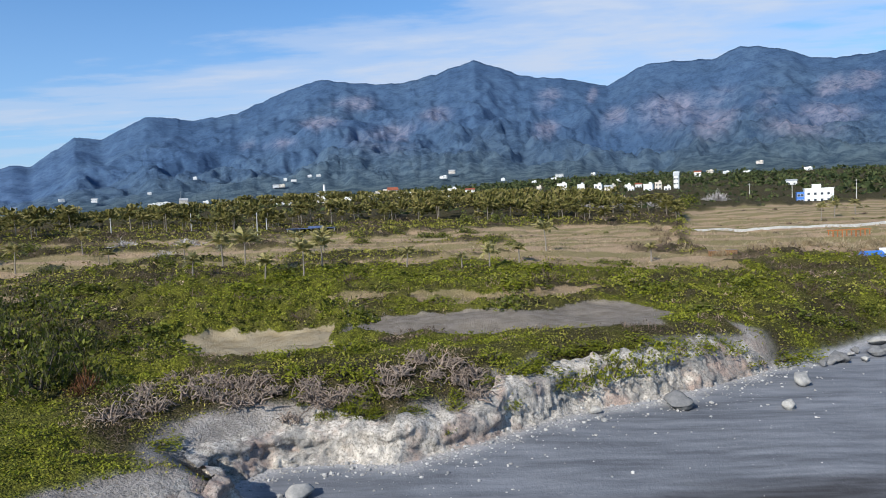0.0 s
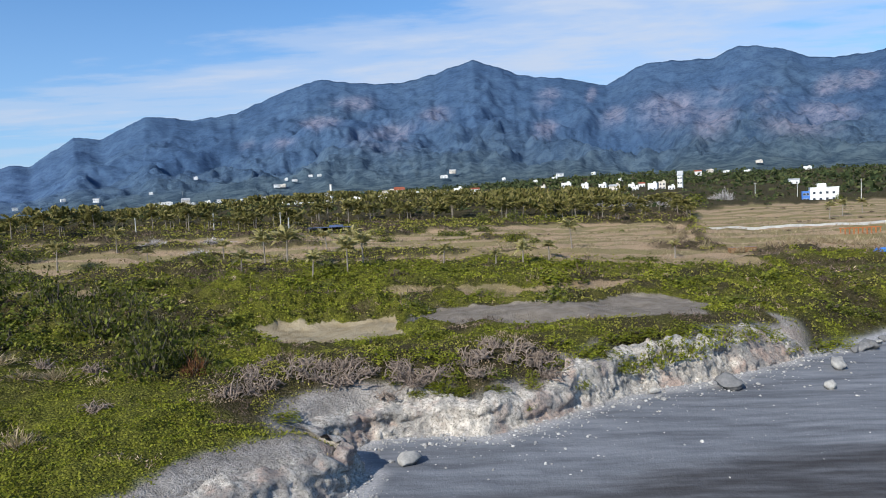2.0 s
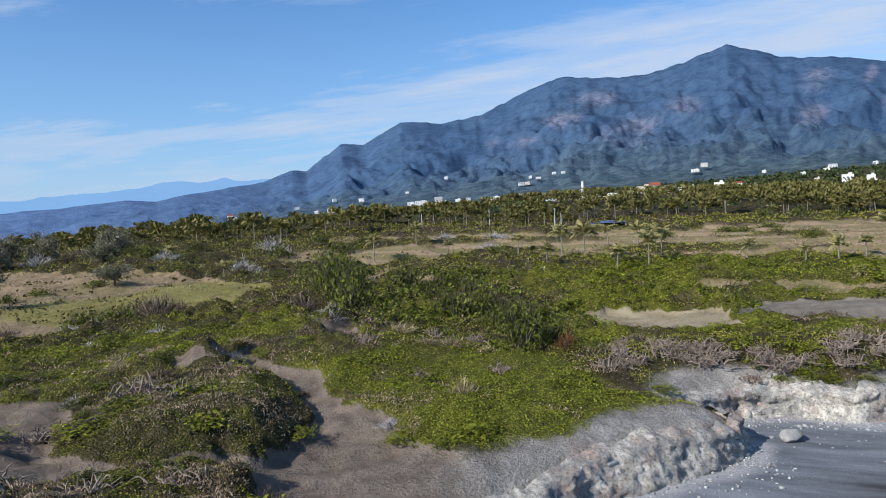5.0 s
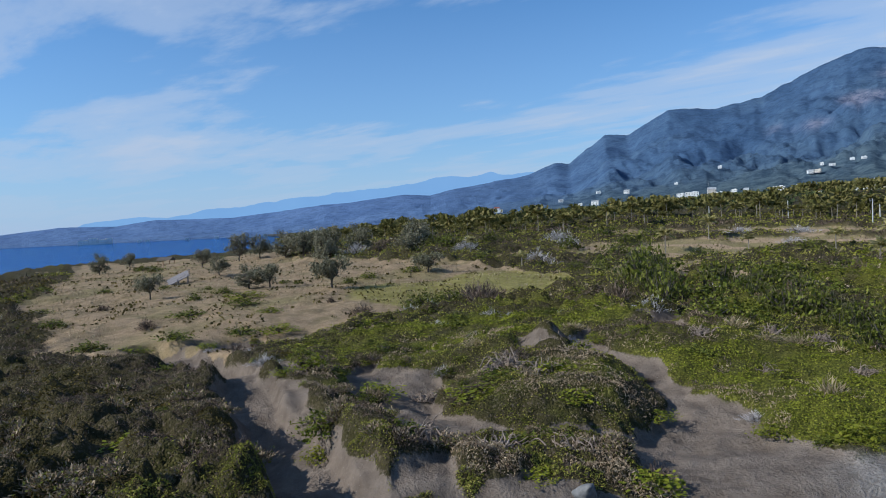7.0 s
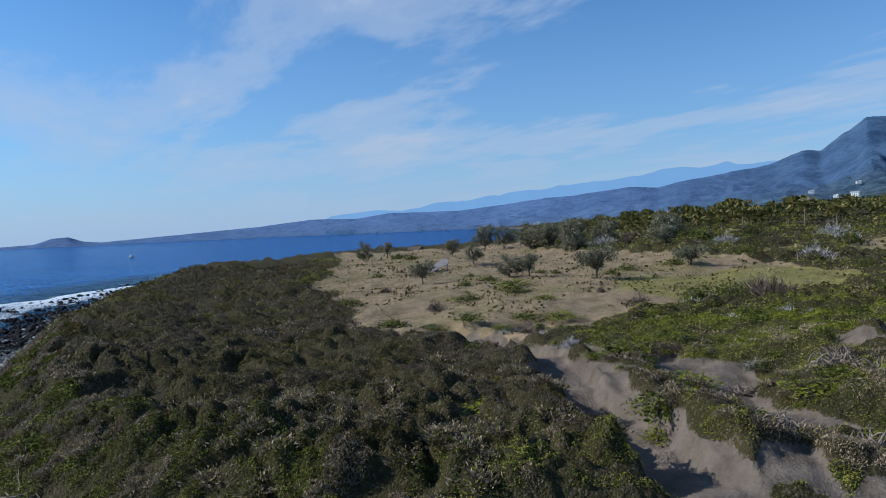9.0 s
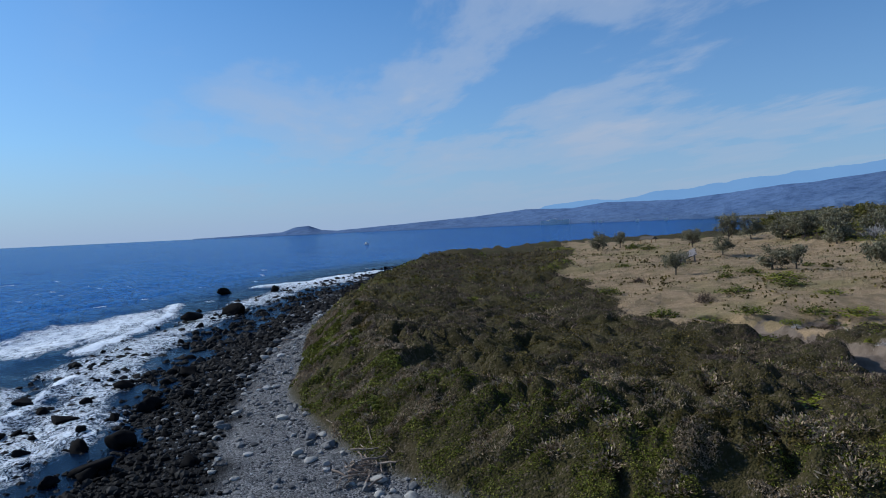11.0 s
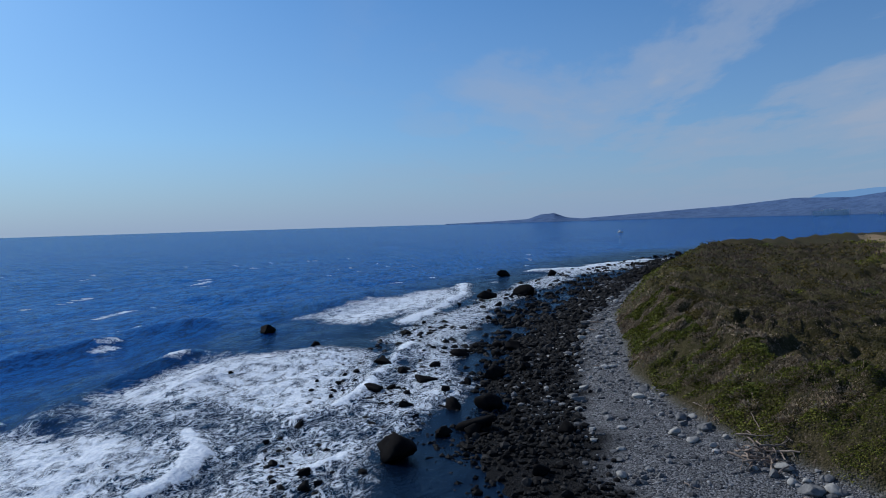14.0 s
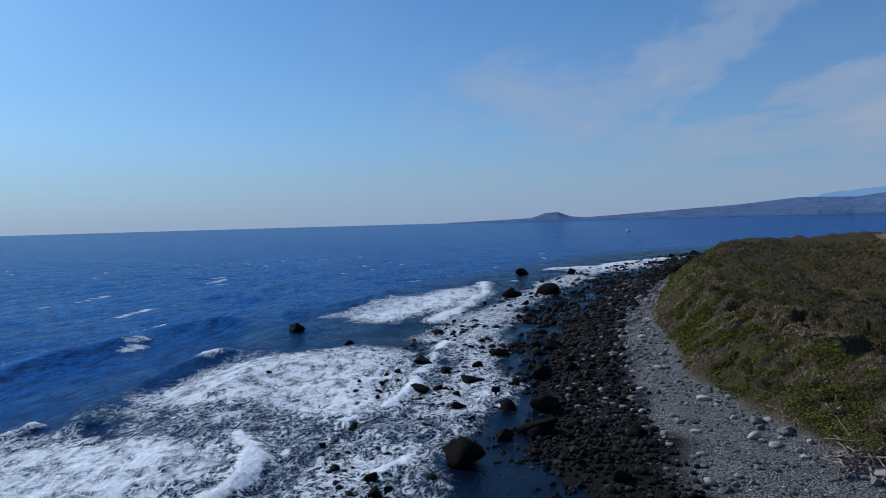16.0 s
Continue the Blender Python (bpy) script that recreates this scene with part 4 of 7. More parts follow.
def plain(name, low, high, scale=3.0, rough=0.8, bump=0.4, specular=0.3, spread=0.0):
    """A surface with grain and stains, and some difference from object to object."""
    m, t = material(name)
    p = node(t, "ShaderNodeTexCoord").outputs["Object"]
    a, b = noise_of(t, p, scale, 6, 0.65), noise_of(t, p, scale * 0.17, 3)
    c = blend(t, ramp(t, a, [(0.32, 0.0), (0.68, 1.0)]), low, high)
    c = blend(t, ramp(t, b, [(0.5, 0.0), (0.72, 0.5)]), c, tuple(v * 0.65 for v in low))
    if spread:
        r = node(t, "ShaderNodeObjectInfo").outputs["Random"]
        c = blend(t, maths(t, "MULTIPLY", r, spread), c, tuple(v * 0.5 for v in low))
    finish(t, c, rough, a, bump, 0.05, specular=specular)
    return m


def heap(name, stops, rough=0.85):
    """Loose stones that differ one by one."""
    m, t = material(name)
    g = node(t, "ShaderNodeNewGeometry")
    c = ramp(t, g.outputs["Random Per Island"], stops)
    grain = noise_of(t, g.outputs["Position"], 9.0, 4, 0.7)
    c = blend(t, ramp(t, grain, [(0.4, 0.4), (0.6, 0.0)]), c, tuple(v * 0.5 for v in stops[0][1]))
    finish(t, c, rough, grain, 0.5, 0.03, specular=0.12)
    return m


CREEPER = foliage("creeper_leaf", [(0.0, (0.120, 0.138, 0.014)), (0.5, (0.185, 0.198, 0.019)), (1.0, (0.26, 0.265, 0.036))], patchy=0.15)
OLIVE = foliage("olive_leaf", [(0.0, (0.045, 0.042, 0.010)), (0.5, (0.132, 0.104, 0.028)), (1.0, (0.26, 0.195, 0.07))], patchy=0.85, broad=0.8)
MEADOW = foliage("scrub_leaf", [(0.0, (0.125, 0.130, 0.020)), (0.5, (0.225, 0.222, 0.034)), (1.0, (0.36, 0.31, 0.09))], patchy=0.25)
BANK = foliage("bank_leaf", [(0.0, (0.045, 0.048, 0.008)), (0.5, (0.135, 0.148, 0.020)), (1.0, (0.26, 0.25, 0.055))], patchy=0.8)
TWIG = foliage("dry_twig", [(0.0, (0.052, 0.039, 0.030)), (0.5, (0.165, 0.117, 0.088)), (1.0, (0.29, 0.22, 0.175))], 0.05, 0.9, 0.8, 0.8)
PALE = foliage("withered_leaf", [(0.0, (0.13, 0.09, 0.055)), (0.5, (0.31, 0.23, 0.15)), (1.0, (0.50, 0.40, 0.28))], 0.1, 0.85, 0.3)
STRAW = foliage("straw_blade", [(0.0, (0.24, 0.18, 0.10)), (0.5, (0.38, 0.295, 0.18)), (1.0, (0.50, 0.41, 0.27))], 0.2, 0.8)


def scatter():
    """Low plants over the whole near land, finer close by and coarser far off."""
    rng = np.random.default_rng(11)
    n = 760000
    a, r = np.radians(rng.uniform(-42, 108, n)), 36 * np.exp(np.log(320 / 36) * rng.random(n) ** 1.25)
    x, y = -25 - np.sin(a) * r, -20 + np.cos(a) * r
    # more on the bank above the beach, which rises steeply
    bx = -46 - 110 * rng.random(110000) ** 1.4
    by = np.interp(-bx, [-p[0] for p in COAST[::-1] if p[0] < -40], [p[1] for p in COAST[::-1] if p[0] < -40]) + 11 * rng.random(110000)
    x, y = np.r_[x, bx], np.r_[y, by]
    r = np.hypot(x + 25, y + 20)
    d = area(x, y, LAND)
    keep = (d > 0.0) & (r > 34)
    x, y, d, r = x[keep], y[keep], d[keep], r[keep]
    cover = cover_mask(x, y, d)
    keep = cover > rng.uniform(0.15, 0.85, len(x))
    x, y, d, r, cover = x[keep], y[keep], d[keep], r[keep], cover[keep]
    # plants stand in tussocks with dark gaps between
    tussock = fbm(x, y, 1.9, 2, 38)
    seam = np.abs(fbm(x * 0.7, y, 8.0, 3, 39))
    slope = step(-50, -60, x) * step(15, 9, d)
    keep = tussock > rng.uniform(-0.75, 0.0, len(x)) * (1 + (r - 60) / 300) - 0.22 * slope + 1.0 * step(0.17, 0.05, seam) * step(-50, -62, x)
    x, y, d, r, cover, tussock = x[keep], y[keep], d[keep], r[keep], cover[keep], tussock[keep]
    z = ground_height(x, y) + cover_height(x, y, d, cover) + 0.28 * np.clip(tussock, 0, 1)
    size = np.clip(0.0027 * r, 0.13, 0.9) * rng.uniform(0.6, 1.45, len(x))
    lush = lush_mask(x, y) + 0.28 * fbm(x, y, 3.0, 2, 31)
    bluff = np.maximum(step(-56, -66, x) * step(26, 8, y + 0.22 * (x + 60)), step(30, 44, x) * 0.4)
    belt = np.maximum(step(8, 4, line_distance(x, y, WOOD_BELT)), step(-1, 2, area(x, y, MOUND)) * 1.1)
    n1, n2 = fbm(x, y, 9.0, 3, 32), fbm(x, y, 3.6, 3, 33)
    dunes = step(-84, -74, x) * step(-34, -42, x) * step(2, 8, y) * step(48, 40, y)
    pale = (n2 > 0.76 - 0.55 * dunes - 0.5 * np.maximum(1.0 * bluff * step(24, 10, d), 0.75 * belt)) & (r < 160)
    dry = ~pale & (n1 + 0.35 * n2 > 0.40 - 0.48 * bluff * step(5, 14, d) + 0.3 * lush)
    foot = (bluff > 0.3) & (d < 8.5 + 3 * n1)
    dry = dry & ~foot
    fresh = ~pale & ~dry & (lush > 0.5) & ~foot
    bank = ~pale & ~dry & foot
    olive = ~pale & ~dry & ~fresh & ~bank
    inland = olive & (bluff < 0.5)
    olive = olive & ~inland
    for name, pick, mat, scale, up, asp, label in (
            ("creeper_carpet", fresh, CREEPER, 1.0, 0.75, 0.7, "fresh green creeping plants matted over the dunes"),
            ("low_scrub", olive, OLIVE, 1.1, 0.3, 0.6, "dark olive low scrub on the sandy bank"),
            ("bank_creeper", bank, BANK, 1.0, 0.6, 0.65, "green creepers draped over the bank above the beach"),
            ("green_scrub", inland, MEADOW, 1.05, 0.45, 0.5, "mixed green and straw-coloured scrub on the plain"),
            ("dry_scrub", dry, TWIG, 1.7, 0.0, 0.16, "grey-brown leafless scrub with fine dry twigs"),
            ("withered_scrub", pale, PALE, 1.5, 0.1, 0.24, "pale withered leaf clumps bleached by salt wind")):
        c = np.stack([x, y, z], -1)[pick]
        s = size[pick] * scale
        c[:, 2] += rng.uniform(-0.15, 0.55, len(c)) * s
        along = None
        if asp < 0.3:
            along = np.stack([rng.normal(size=len(c)) * 0.8, rng.normal(size=len(c)) * 0.8, np.full(len(c), 0.9)], -1)
        v, f = leaves(c, s, rng, up, asp, along)
        tagged(new(name, mesh_from(name, v, f, mat, False)), label, "scrub", kind="stuff")
    # dark tufts dotted over the straw
    n = 18000
    a, r = np.radians(rng.uniform(20, 100, n)), 85 * np.exp(rng.uniform(0, np.log(330 / 85), n))
    x, y = -25 - np.sin(a) * r, -20 + np.cos(a) * r
    keep = (straw_mask(x, y) > 0.5) & (fbm(x, y, 7, 3, 37) > 0.34) & (area(x, y, LAND) > 3)
    x, y, r = x[keep], y[keep], r[keep]
    c = np.stack([x, y, ground_height(x, y) + 0.15], -1)
    v, f = leaves(c, np.clip(0.005 * r, 0.3, 1.2) * rng.uniform(0.6, 1.4, len(x)), rng, 0.3, 0.6)
    tagged(new("field_weeds", mesh_from("field_weeds", v, f, OLIVE, False)), "dark weeds dotted over the straw field", "weeds", kind="stuff")
    # straw grass in tufts
    n = 60000
    a, r = np.radians(rng.uniform(-40, 100, n)), 110 * np.exp(rng.uniform(0, np.log(300 / 110), n))
    x, y = -25 - np.sin(a) * r, -20 + np.cos(a) * r
    keep = (straw_mask(x, y) > 0.6) & (fbm(x, y, 6, 3, 34) > -0.25) & (area(x, y, LAND) > 3)
    x, y, r = x[keep], y[keep], r[keep]
    c = np.stack([x, y, ground_height(x, y)], -1)
    s = np.clip(0.0042 * r, 0.3, 1.0) * rng.uniform(0.6, 1.3, len(x))
    c[:, 2] += 0.25 * s
    along = np.stack([rng.normal(size=len(c)) * 0.7 + 0.3, rng.normal(size=len(c)) * 0.7, np.full(len(c), 0.8)], -1)
    v, f = leaves(c, s, rng, 0.0, 0.2, along)
    tagged(new("straw_grass", mesh_from("straw_grass", v, f, STRAW, False)), "dry yellow straw grass over the open field", "grass", kind="stuff")


WOOD_BELT = [(-27, 50), (-25, 55), (-20, 56.5), (-13, 55), (-9, 55), (-5, 58), (1, 59)]
scatter()

# ---------------------------------------------------------------- the shore
BLACK_ROCK = plain("wet_black_rock", (0.004, 0.004, 0.005), (0.012, 0.011, 0.011), 3.0, 0.8, 1.0, 0.02)
PALE_ROCK = plain("pale_rock", (0.26, 0.25, 0.235), (0.48, 0.46, 0.42), 4.0, 0.9, 0.6, 0.2, 0.35)
GREY_ROCK = plain("grey_rock", (0.11, 0.11, 0.112), (0.22, 0.215, 0.21), 4.0, 0.85, 0.6, 0.25, 0.35)
DARK_STONES = heap("dark_stones", [(0.0, (0.004, 0.004, 0.005)), (0.72, (0.012, 0.011, 0.011)), (1.0, (0.05, 0.046, 0.043))], 0.85)
PALE_STONES = heap("shingle_stones", [(0.0, (0.05, 0.05, 0.053)), (0.6, (0.17, 0.17, 0.175)), (0.9, (0.33, 0.32, 0.31)), (1.0, (0.55, 0.54, 0.52))], 0.9)
SANDY_STONES = heap("cliff_stones", [(0.0, (0.22, 0.215, 0.21)), (0.6, (0.36, 0.35, 0.33)), (1.0, (0.55, 0.53, 0.50))], 0.9)
DEAD_WOOD = plain("bleached_wood", (0.13, 0.098, 0.078), (0.37, 0.295, 0.24), 6.0, 0.9, 0.5, 0.15, 0.3)


def stone_kinds(mat, seed, level, count, rough, flat, deep=0.6):
    rng = np.random.default_rng(seed)
    return [mesh_from("boulder", *stone(rng, level, 10, flat, rough, deep), mat, True) for _ in range(count)]


BOULDERS = stone_kinds(BLACK_ROCK, 21, 3, 8, 0.05, 0.62, 0.36)
PALE_BOULDERS = stone_kinds(PALE_ROCK, 22, 3, 5, 0.03, 0.62, 0.45)
GREY_BOULDERS = stone_kinds(GREY_ROCK, 23, 3, 5, 0.03, 0.62, 0.42)


def boulder(x, y, size, data, label, group, sink=0.2, z=None, kind="boulder"):
    ob = new(kind, data)
    rng = np.random.default_rng(int(abs(x * 131 + y * 17)) + 3)
    base = on_ground(x, y) if z is None else z
    ob.matrix_world = pose(x, y, base + size * (0.33 - sink), *rng.uniform(-14, 14, 2), rng.uniform(0, 360)) @ Matrix.Diagonal((size, size * rng.uniform(0.8, 1.1), size * rng.uniform(0.8, 1.1), 1))
    return tagged(ob, label, kind, group)


# the boulders that stand out of the surf: place and width
SURF_BOULDERS = [(-160, -103, 4.6), (-129, -73, 3.6), (-87.6, -63.6, 5.6), (-214, -62, 8.0), (-222, -51.5, 8.5), (-144, -88, 2.6), (-122, -94, 1.8),
                 (-113, -71, 2.8), (-114, -69, 1.9), (-117, -65, 3.6), (-123, -69, 2.6), (-104, -60, 4.0), (-290, -60, 7.0), (-286, -42, 6.5),
                 (-135, -62, 4.0), (-97, -57, 4.4), (-104, -56, 5.0), (-120, -56, 4.2), (-140, -54, 4.6)]
for bx, by, bs in SURF_BOULDERS:
    boulder(bx, by, bs * (0.9 if bs == 5.6 else 0.72), BOULDERS[int(bs * 10) % 8], "wet black boulder standing in the surf", "boulders in the surf", 0.16, -0.15)


def shore_line(rng, n, first, last):
    """Random places along the western shore, between two distances out from the foot of the bank."""
    x = -44 - 380 * rng.random(n) ** 1.9
    y = np.interp(-x, [-p[0] for p in COAST[::-1] if p[0] < -40], [p[1] for p in COAST[::-1] if p[0] < -40])
    return x, y - first - (last - first) * rng.random(n)


def build_shore():
    rng = np.random.default_rng(31)
    x, y = shore_line(rng, 3600, 2, 44)
    out = -area(x, y, LAND) - shore_start(x) + 10
    dense = np.interp(out, [9, 14, 24, 32, 44], [0.0, 0.6, 1.0, 0.55, 0.14]) * (0.35 + 0.9 * step(-0.3, 0.4, fbm(x, y, 10, 3, 35)))
    keep = np.nonzero((rng.random(len(x)) < dense) & (x < -62))[0]
    big = keep[:225]
    for i in big:
        size = float(np.clip(rng.lognormal(0.2, 0.4), 0.8, 3.2)) * (1 + 0.0015 * max(0.0, -x[i] - 120))
        boulder(float(x[i]), float(y[i]), size, BOULDERS[i % 8], "wet black boulder on the rocky shore", "boulders on the shore", 0.14, max(on_ground(float(x[i]), float(y[i])), -0.25))
    x, y = shore_line(rng, 56000, 1, 42)
    out = -area(x, y, LAND) - shore_start(x) + 10
    dense = np.interp(out, [9, 10, 12.5, 18, 24, 30, 42], [0.0, 0.15, 1.0, 0.85, 0.5, 0.25, 0.05]) * (0.45 + 0.7 * step(-0.35, 0.35, fbm(x, y, 10, 3, 35)))
    keep = (rng.random(len(x)) < dense) & (x < -58)
    x, y = x[keep], y[keep]
    far = np.hypot(x + 25, y + 45)
    z = np.maximum(ground_height(x, y), -0.3)
    size = np.clip(rng.lognormal(-0.75, 0.45, len(x)), 0.2, 1.2) * np.clip(far / 90, 0.8, 1.7)
    kinds = [stone(rng, 1, 5, 0.75, 0.03, 0.5) for _ in range(12)]
    pieces = []
    for i in range(len(x)):
        v, f = kinds[i % 12]
        a = rng.uniform(0, 6.28)
        turn = np.array([[np.cos(a), -np.sin(a), 0], [np.sin(a), np.cos(a), 0], [0, 0, 1]])
        pieces.append((v @ turn.T * size[i] + (x[i], y[i], z[i] + 0.12 * size[i]), f))
    v, f = joined(pieces)
    tagged(new("dark_stones", mesh_from("dark_stones", v, f, DARK_STONES, False)), "black wave-worn stones piled along the water", "stones", kind="stuff")
    # paler shingle stones higher up the beach
    x, y = shore_line(rng, 17000, -0.5, 15)
    keep = (x < -52) & (x > -260) & (rng.random(len(x)) < 0.25 + 0.75 * np.abs(fbm(x, y, 6, 3, 36)))
    x, y = x[keep], y[keep]
    z = ground_height(x, y)
    size = np.clip(rng.lognormal(-1.6, 0.6, len(x)), 0.11, 1.1) * np.clip(np.hypot(x + 25, y + 45) / 80, 0.85, 2.2)
    low, lowf = BALLS[1]
    pieces = []
    for i in range(len(x)):
        sc = rng.uniform(0.7, 1.25, 3) * (1, 1, 0.6) * size[i] * 0.5
        a = rng.uniform(0, 6.28)
        turn = np.array([[np.cos(a), -np.sin(a), 0], [np.sin(a), np.cos(a), 0], [0, 0, 1]])
        pieces.append(((low * sc) @ turn.T + (x[i], y[i], z[i] + 0.1 * size[i]), lowf))
    v, f = joined(pieces)
    tagged(new("shingle", mesh_from("shingle", v, f, PALE_STONES, False)), "grey shingle stones strewn over the upper beach", "stones", kind="stuff")
    for i, (sx, sy, s) in enumerate([(-79, -31.5, 1.5), (-77.5, -31.2, 1.3), (-80.5, -32.4, 1.0), (-76, -31, 1.9), (-89.8, -36.3, 1.5), (-87.5, -35.2, 1.3), (-92, -35.0, 1.4), (-95, -36.5, 1.0),
                                     (-102, -37.8, 1.6), (-84, -38, 0.9), (-81, -42, 1.2), (-100, -44, 1.5), (-104, -45, 1.7), (-110, -45, 1.3), (-143.7, -42.5, 1.8), (-150, -42, 2.2), (-130, -46, 1.4), (-86, -34, 1.1), (-73.5, -30, 1.3), (-71, -29.5, 1.5)]):
        boulder(sx, sy - 2.5 * step(-70, -80, sx) * step(-108, -100, sx), s * 0.75, (PALE_BOULDERS if i % 3 else GREY_BOULDERS)[i % 5], "pale rounded boulder on the shingle beach", "pale boulders on the beach")


    # cobbles along the foot of the bank and the edge of the black stones
    for i in range(130):
        sx = float(-70 - 120 * rng.random() ** 1.5)
        cy = float(np.interp(-sx, [-p[0] for p in COAST[::-1] if p[0] < -40], [p[1] for p in COAST[::-1] if p[0] < -40]))
        sy = cy - (rng.uniform(0.2, 2.2) if i % 2 else float(shore_start(sx)) + rng.normal() * 1.4)
        s = float(np.clip(rng.lognormal(-0.55, 0.4), 0.3, 1.3))
        boulder(sx, sy, s, (GREY_BOULDERS if i % 3 else PALE_BOULDERS)[i % 5], "weathered grey cobble on the shingle beach", "cobbles on the beach", kind="cobble")


build_shore()

# stones of the river mouth
rock_label = "pale boulder lying on the grey river sand"
boulder(-11.9, 45.0, 1.6, PALE_BOULDERS[0], rock_label, "boulders on the river sand", 0.05)
boulder(17.7, 63.1, 2.7, GREY_BOULDERS[1], "large grey boulder at the foot of the cliff", "boulders on the river sand", 0.05)
boulder(10.2, 61.5, 1.1, PALE_BOULDERS[2], rock_label, "boulders on the river sand", 0.05)
boulder(31.5, 69.5, 2.1, PALE_BOULDERS[3], rock_label, "boulders on the river sand", 0.05)
boulder(27.0, 62.0, 1.4, PALE_BOULDERS[4], rock_label, "boulders on the river sand", 0.1)
boulder(-24.1, 31.2, 2.0, PALE_BOULDERS[1], "pale boulder on the rim of the cliff", "boulders on the river sand", 0.05)
boulder(-43.0, 12.0, 1.7, GREY_BOULDERS[2], "pale squarish boulder beside the dune sand", "boulders on the river sand", 0.05)
rr = np.random.default_rng(41)
for k in range(20):
    u = k / 19
    boulder(36 + 19 * u + rr.uniform(-1, 1), 76 + 15 * u + rr.uniform(-3.0, 1.0), rr.uniform(0.9, 2.2), (GREY_BOULDERS + PALE_BOULDERS)[k % 7], "weathered grey boulder at the foot of the bushy slope", "boulders under the slope", 0.08)


def build_cliff_stones():
    """Crumbled stones along the foot of the cliff and strewn over the river sand."""
    rng = np.random.default_rng(42)
    foot = np.array([p for p in COAST if -34 < p[0] < 37])
    i = rng.integers(0, len(foot) - 1, 2300)
    t = rng.random((2300, 1))
    p = foot[i] * (1 - t) + foot[i + 1] * t
    p = p + np.array([0.5, -0.85]) * np.minimum(rng.exponential(1.6, (2300, 1)), 12) + rng.normal(size=(2300, 2)) * 0.6
    p = np.concatenate([p, np.stack([rng.uniform(-12, 40, 90), rng.uniform(40, 70, 90)], -1)])
    keep = area(p[:, 0], p[:, 1], LAND) < 0.4
    p = p[keep]
    z = ground_height(p[:, 0], p[:, 1])
    size = np.clip(rng.lognormal(-1.95, 0.5, len(p)), 0.06, 0.7)
    low, lowf = BALLS[1]
    v, f = joined([(low * rng.uniform(0.7, 1.25, 3) * s * 0.5 * (1, 1, 0.7) + (q[0], q[1], h + 0.1 * s), lowf) for q, h, s in zip(p, z, size)])
    tagged(new("cliff_rubble", mesh_from("cliff_rubble", v, f, SANDY_STONES, False)), "pale crumbled stones along the foot of the cliff", "stones", kind="stuff")


build_cliff_stones()


# ---------------------------------------------------------------- dead wood
def log_mesh(rng, length, radius, name="log"):
    n = 7
    p = np.zeros((n, 3))
    p[:, 0] = np.linspace(-0.5, 0.5, n) * length
    p[:, 1:] = np.cumsum(rng.normal(size=(n, 2)), 0) * length * 0.018
    pieces = [tube(p, radius * np.linspace(1, 0.55, n), 7)]
    for _ in range(rng.integers(1, 4)):
        k = rng.integers(1, n - 1)
        way = unit(np.array([0.6, *rng.normal(size=2)]))
        pieces.append(tube([p[k], p[k] + way * length * 0.12, p[k] + way * length * 0.22 + (0, 0, 0.02)], radius * np.array([0.5, 0.35, 0.12]), 5))
    return mesh_from(name, *joined(pieces), DEAD_WOOD)


LOGS = [log_mesh(np.random.default_rng(50 + k), 1.0, 0.022 + 0.008 * (k % 3)) for k in range(5)]


def drift_log(x, y, length, turn, lift=0.1, tilt=0.0):
    ob = new("driftwood_log", LOGS[int(abs(x * 7 + y * 3)) % 5])
    ob.matrix_world = pose(x, y, on_ground(x, y) + lift, 0, tilt, turn) @ Matrix.Diagonal((length, length, length, 1))
    tagged(ob, "bleached driftwood log lying on the beach", "driftwood", "driftwood on the beach")


lr = np.random.default_rng(61)
for k in range(44):
    drift_log(-82.5 + lr.normal() * 2.0, -33.6 + lr.normal() * 0.9, lr.uniform(1.2, 3.6), lr.uniform(0, 180), 0.12 + 0.5 * lr.random(), lr.uniform(-22, 22))
for lx, ly, ll, lt in [(-101.7, -37.1, 2.6, 60), (-95, -35.5, 1.8, 20), (-87, -33.5, 2.2, 5), (-118, -42, 2.4, 70), (-150, -40, 4.0, 20), (-158, -38.5, 3.5, 50), (-78, -40, 1.6, 30), (-92, -43, 1.4, 110), (-85, -36.5, 1.8, 150), (-74, -33, 2.4, 12), (-72, -31, 2.0, 40)]:
    drift_log(lx, ly, ll, lt)


def tangle_mesh(seed, count=55):
    """A dead shrub with bleached, twisted roots and branches, about 1 m high and 2 m wide."""
    rng = np.random.default_rng(seed)
    pieces = []
    for _ in range(count):
        a = rng.uniform(0, 6.28)
        start = np.array([rng.normal() * 0.42, rng.normal() * 0.42, rng.uniform(-0.05, 0.1)])
        way = np.array([np.cos(a) * 0.9, np.sin(a) * 0.9, rng.uniform(0.15, 1.2)])
        p = [start]
        for k in range(4):
            way = unit(way + rng.normal(size=3) * 0.42 + (0, 0, -0.16 * k))
            p.append(p[-1] + way * rng.uniform(0.14, 0.32))
        p = np.array(p)
        p[:, 2] = np.maximum(p[:, 2], -0.05)
        pieces.append(tube(p, np.linspace(1, 0.3, 5) * rng.uniform(0.025, 0.075), 4))
    return mesh_from("dead_shrub", *joined(pieces), DEAD_WOOD)


TANGLES = [tangle_mesh(70 + k) for k in range(4)]


def dead_shrub(x, y, size, k):
    ob = new("dead_shrub", TANGLES[k % 4])
    ob.matrix_world = pose(x, y, on_ground(x, y) + 0.15, 0, 0, 67 * k) @ Matrix.Diagonal((size, size, size * 1.15, 1))
    tagged(ob, "dead shrub with bleached, tangled bare branches", "dead shrub", "dead shrubs on the bank")


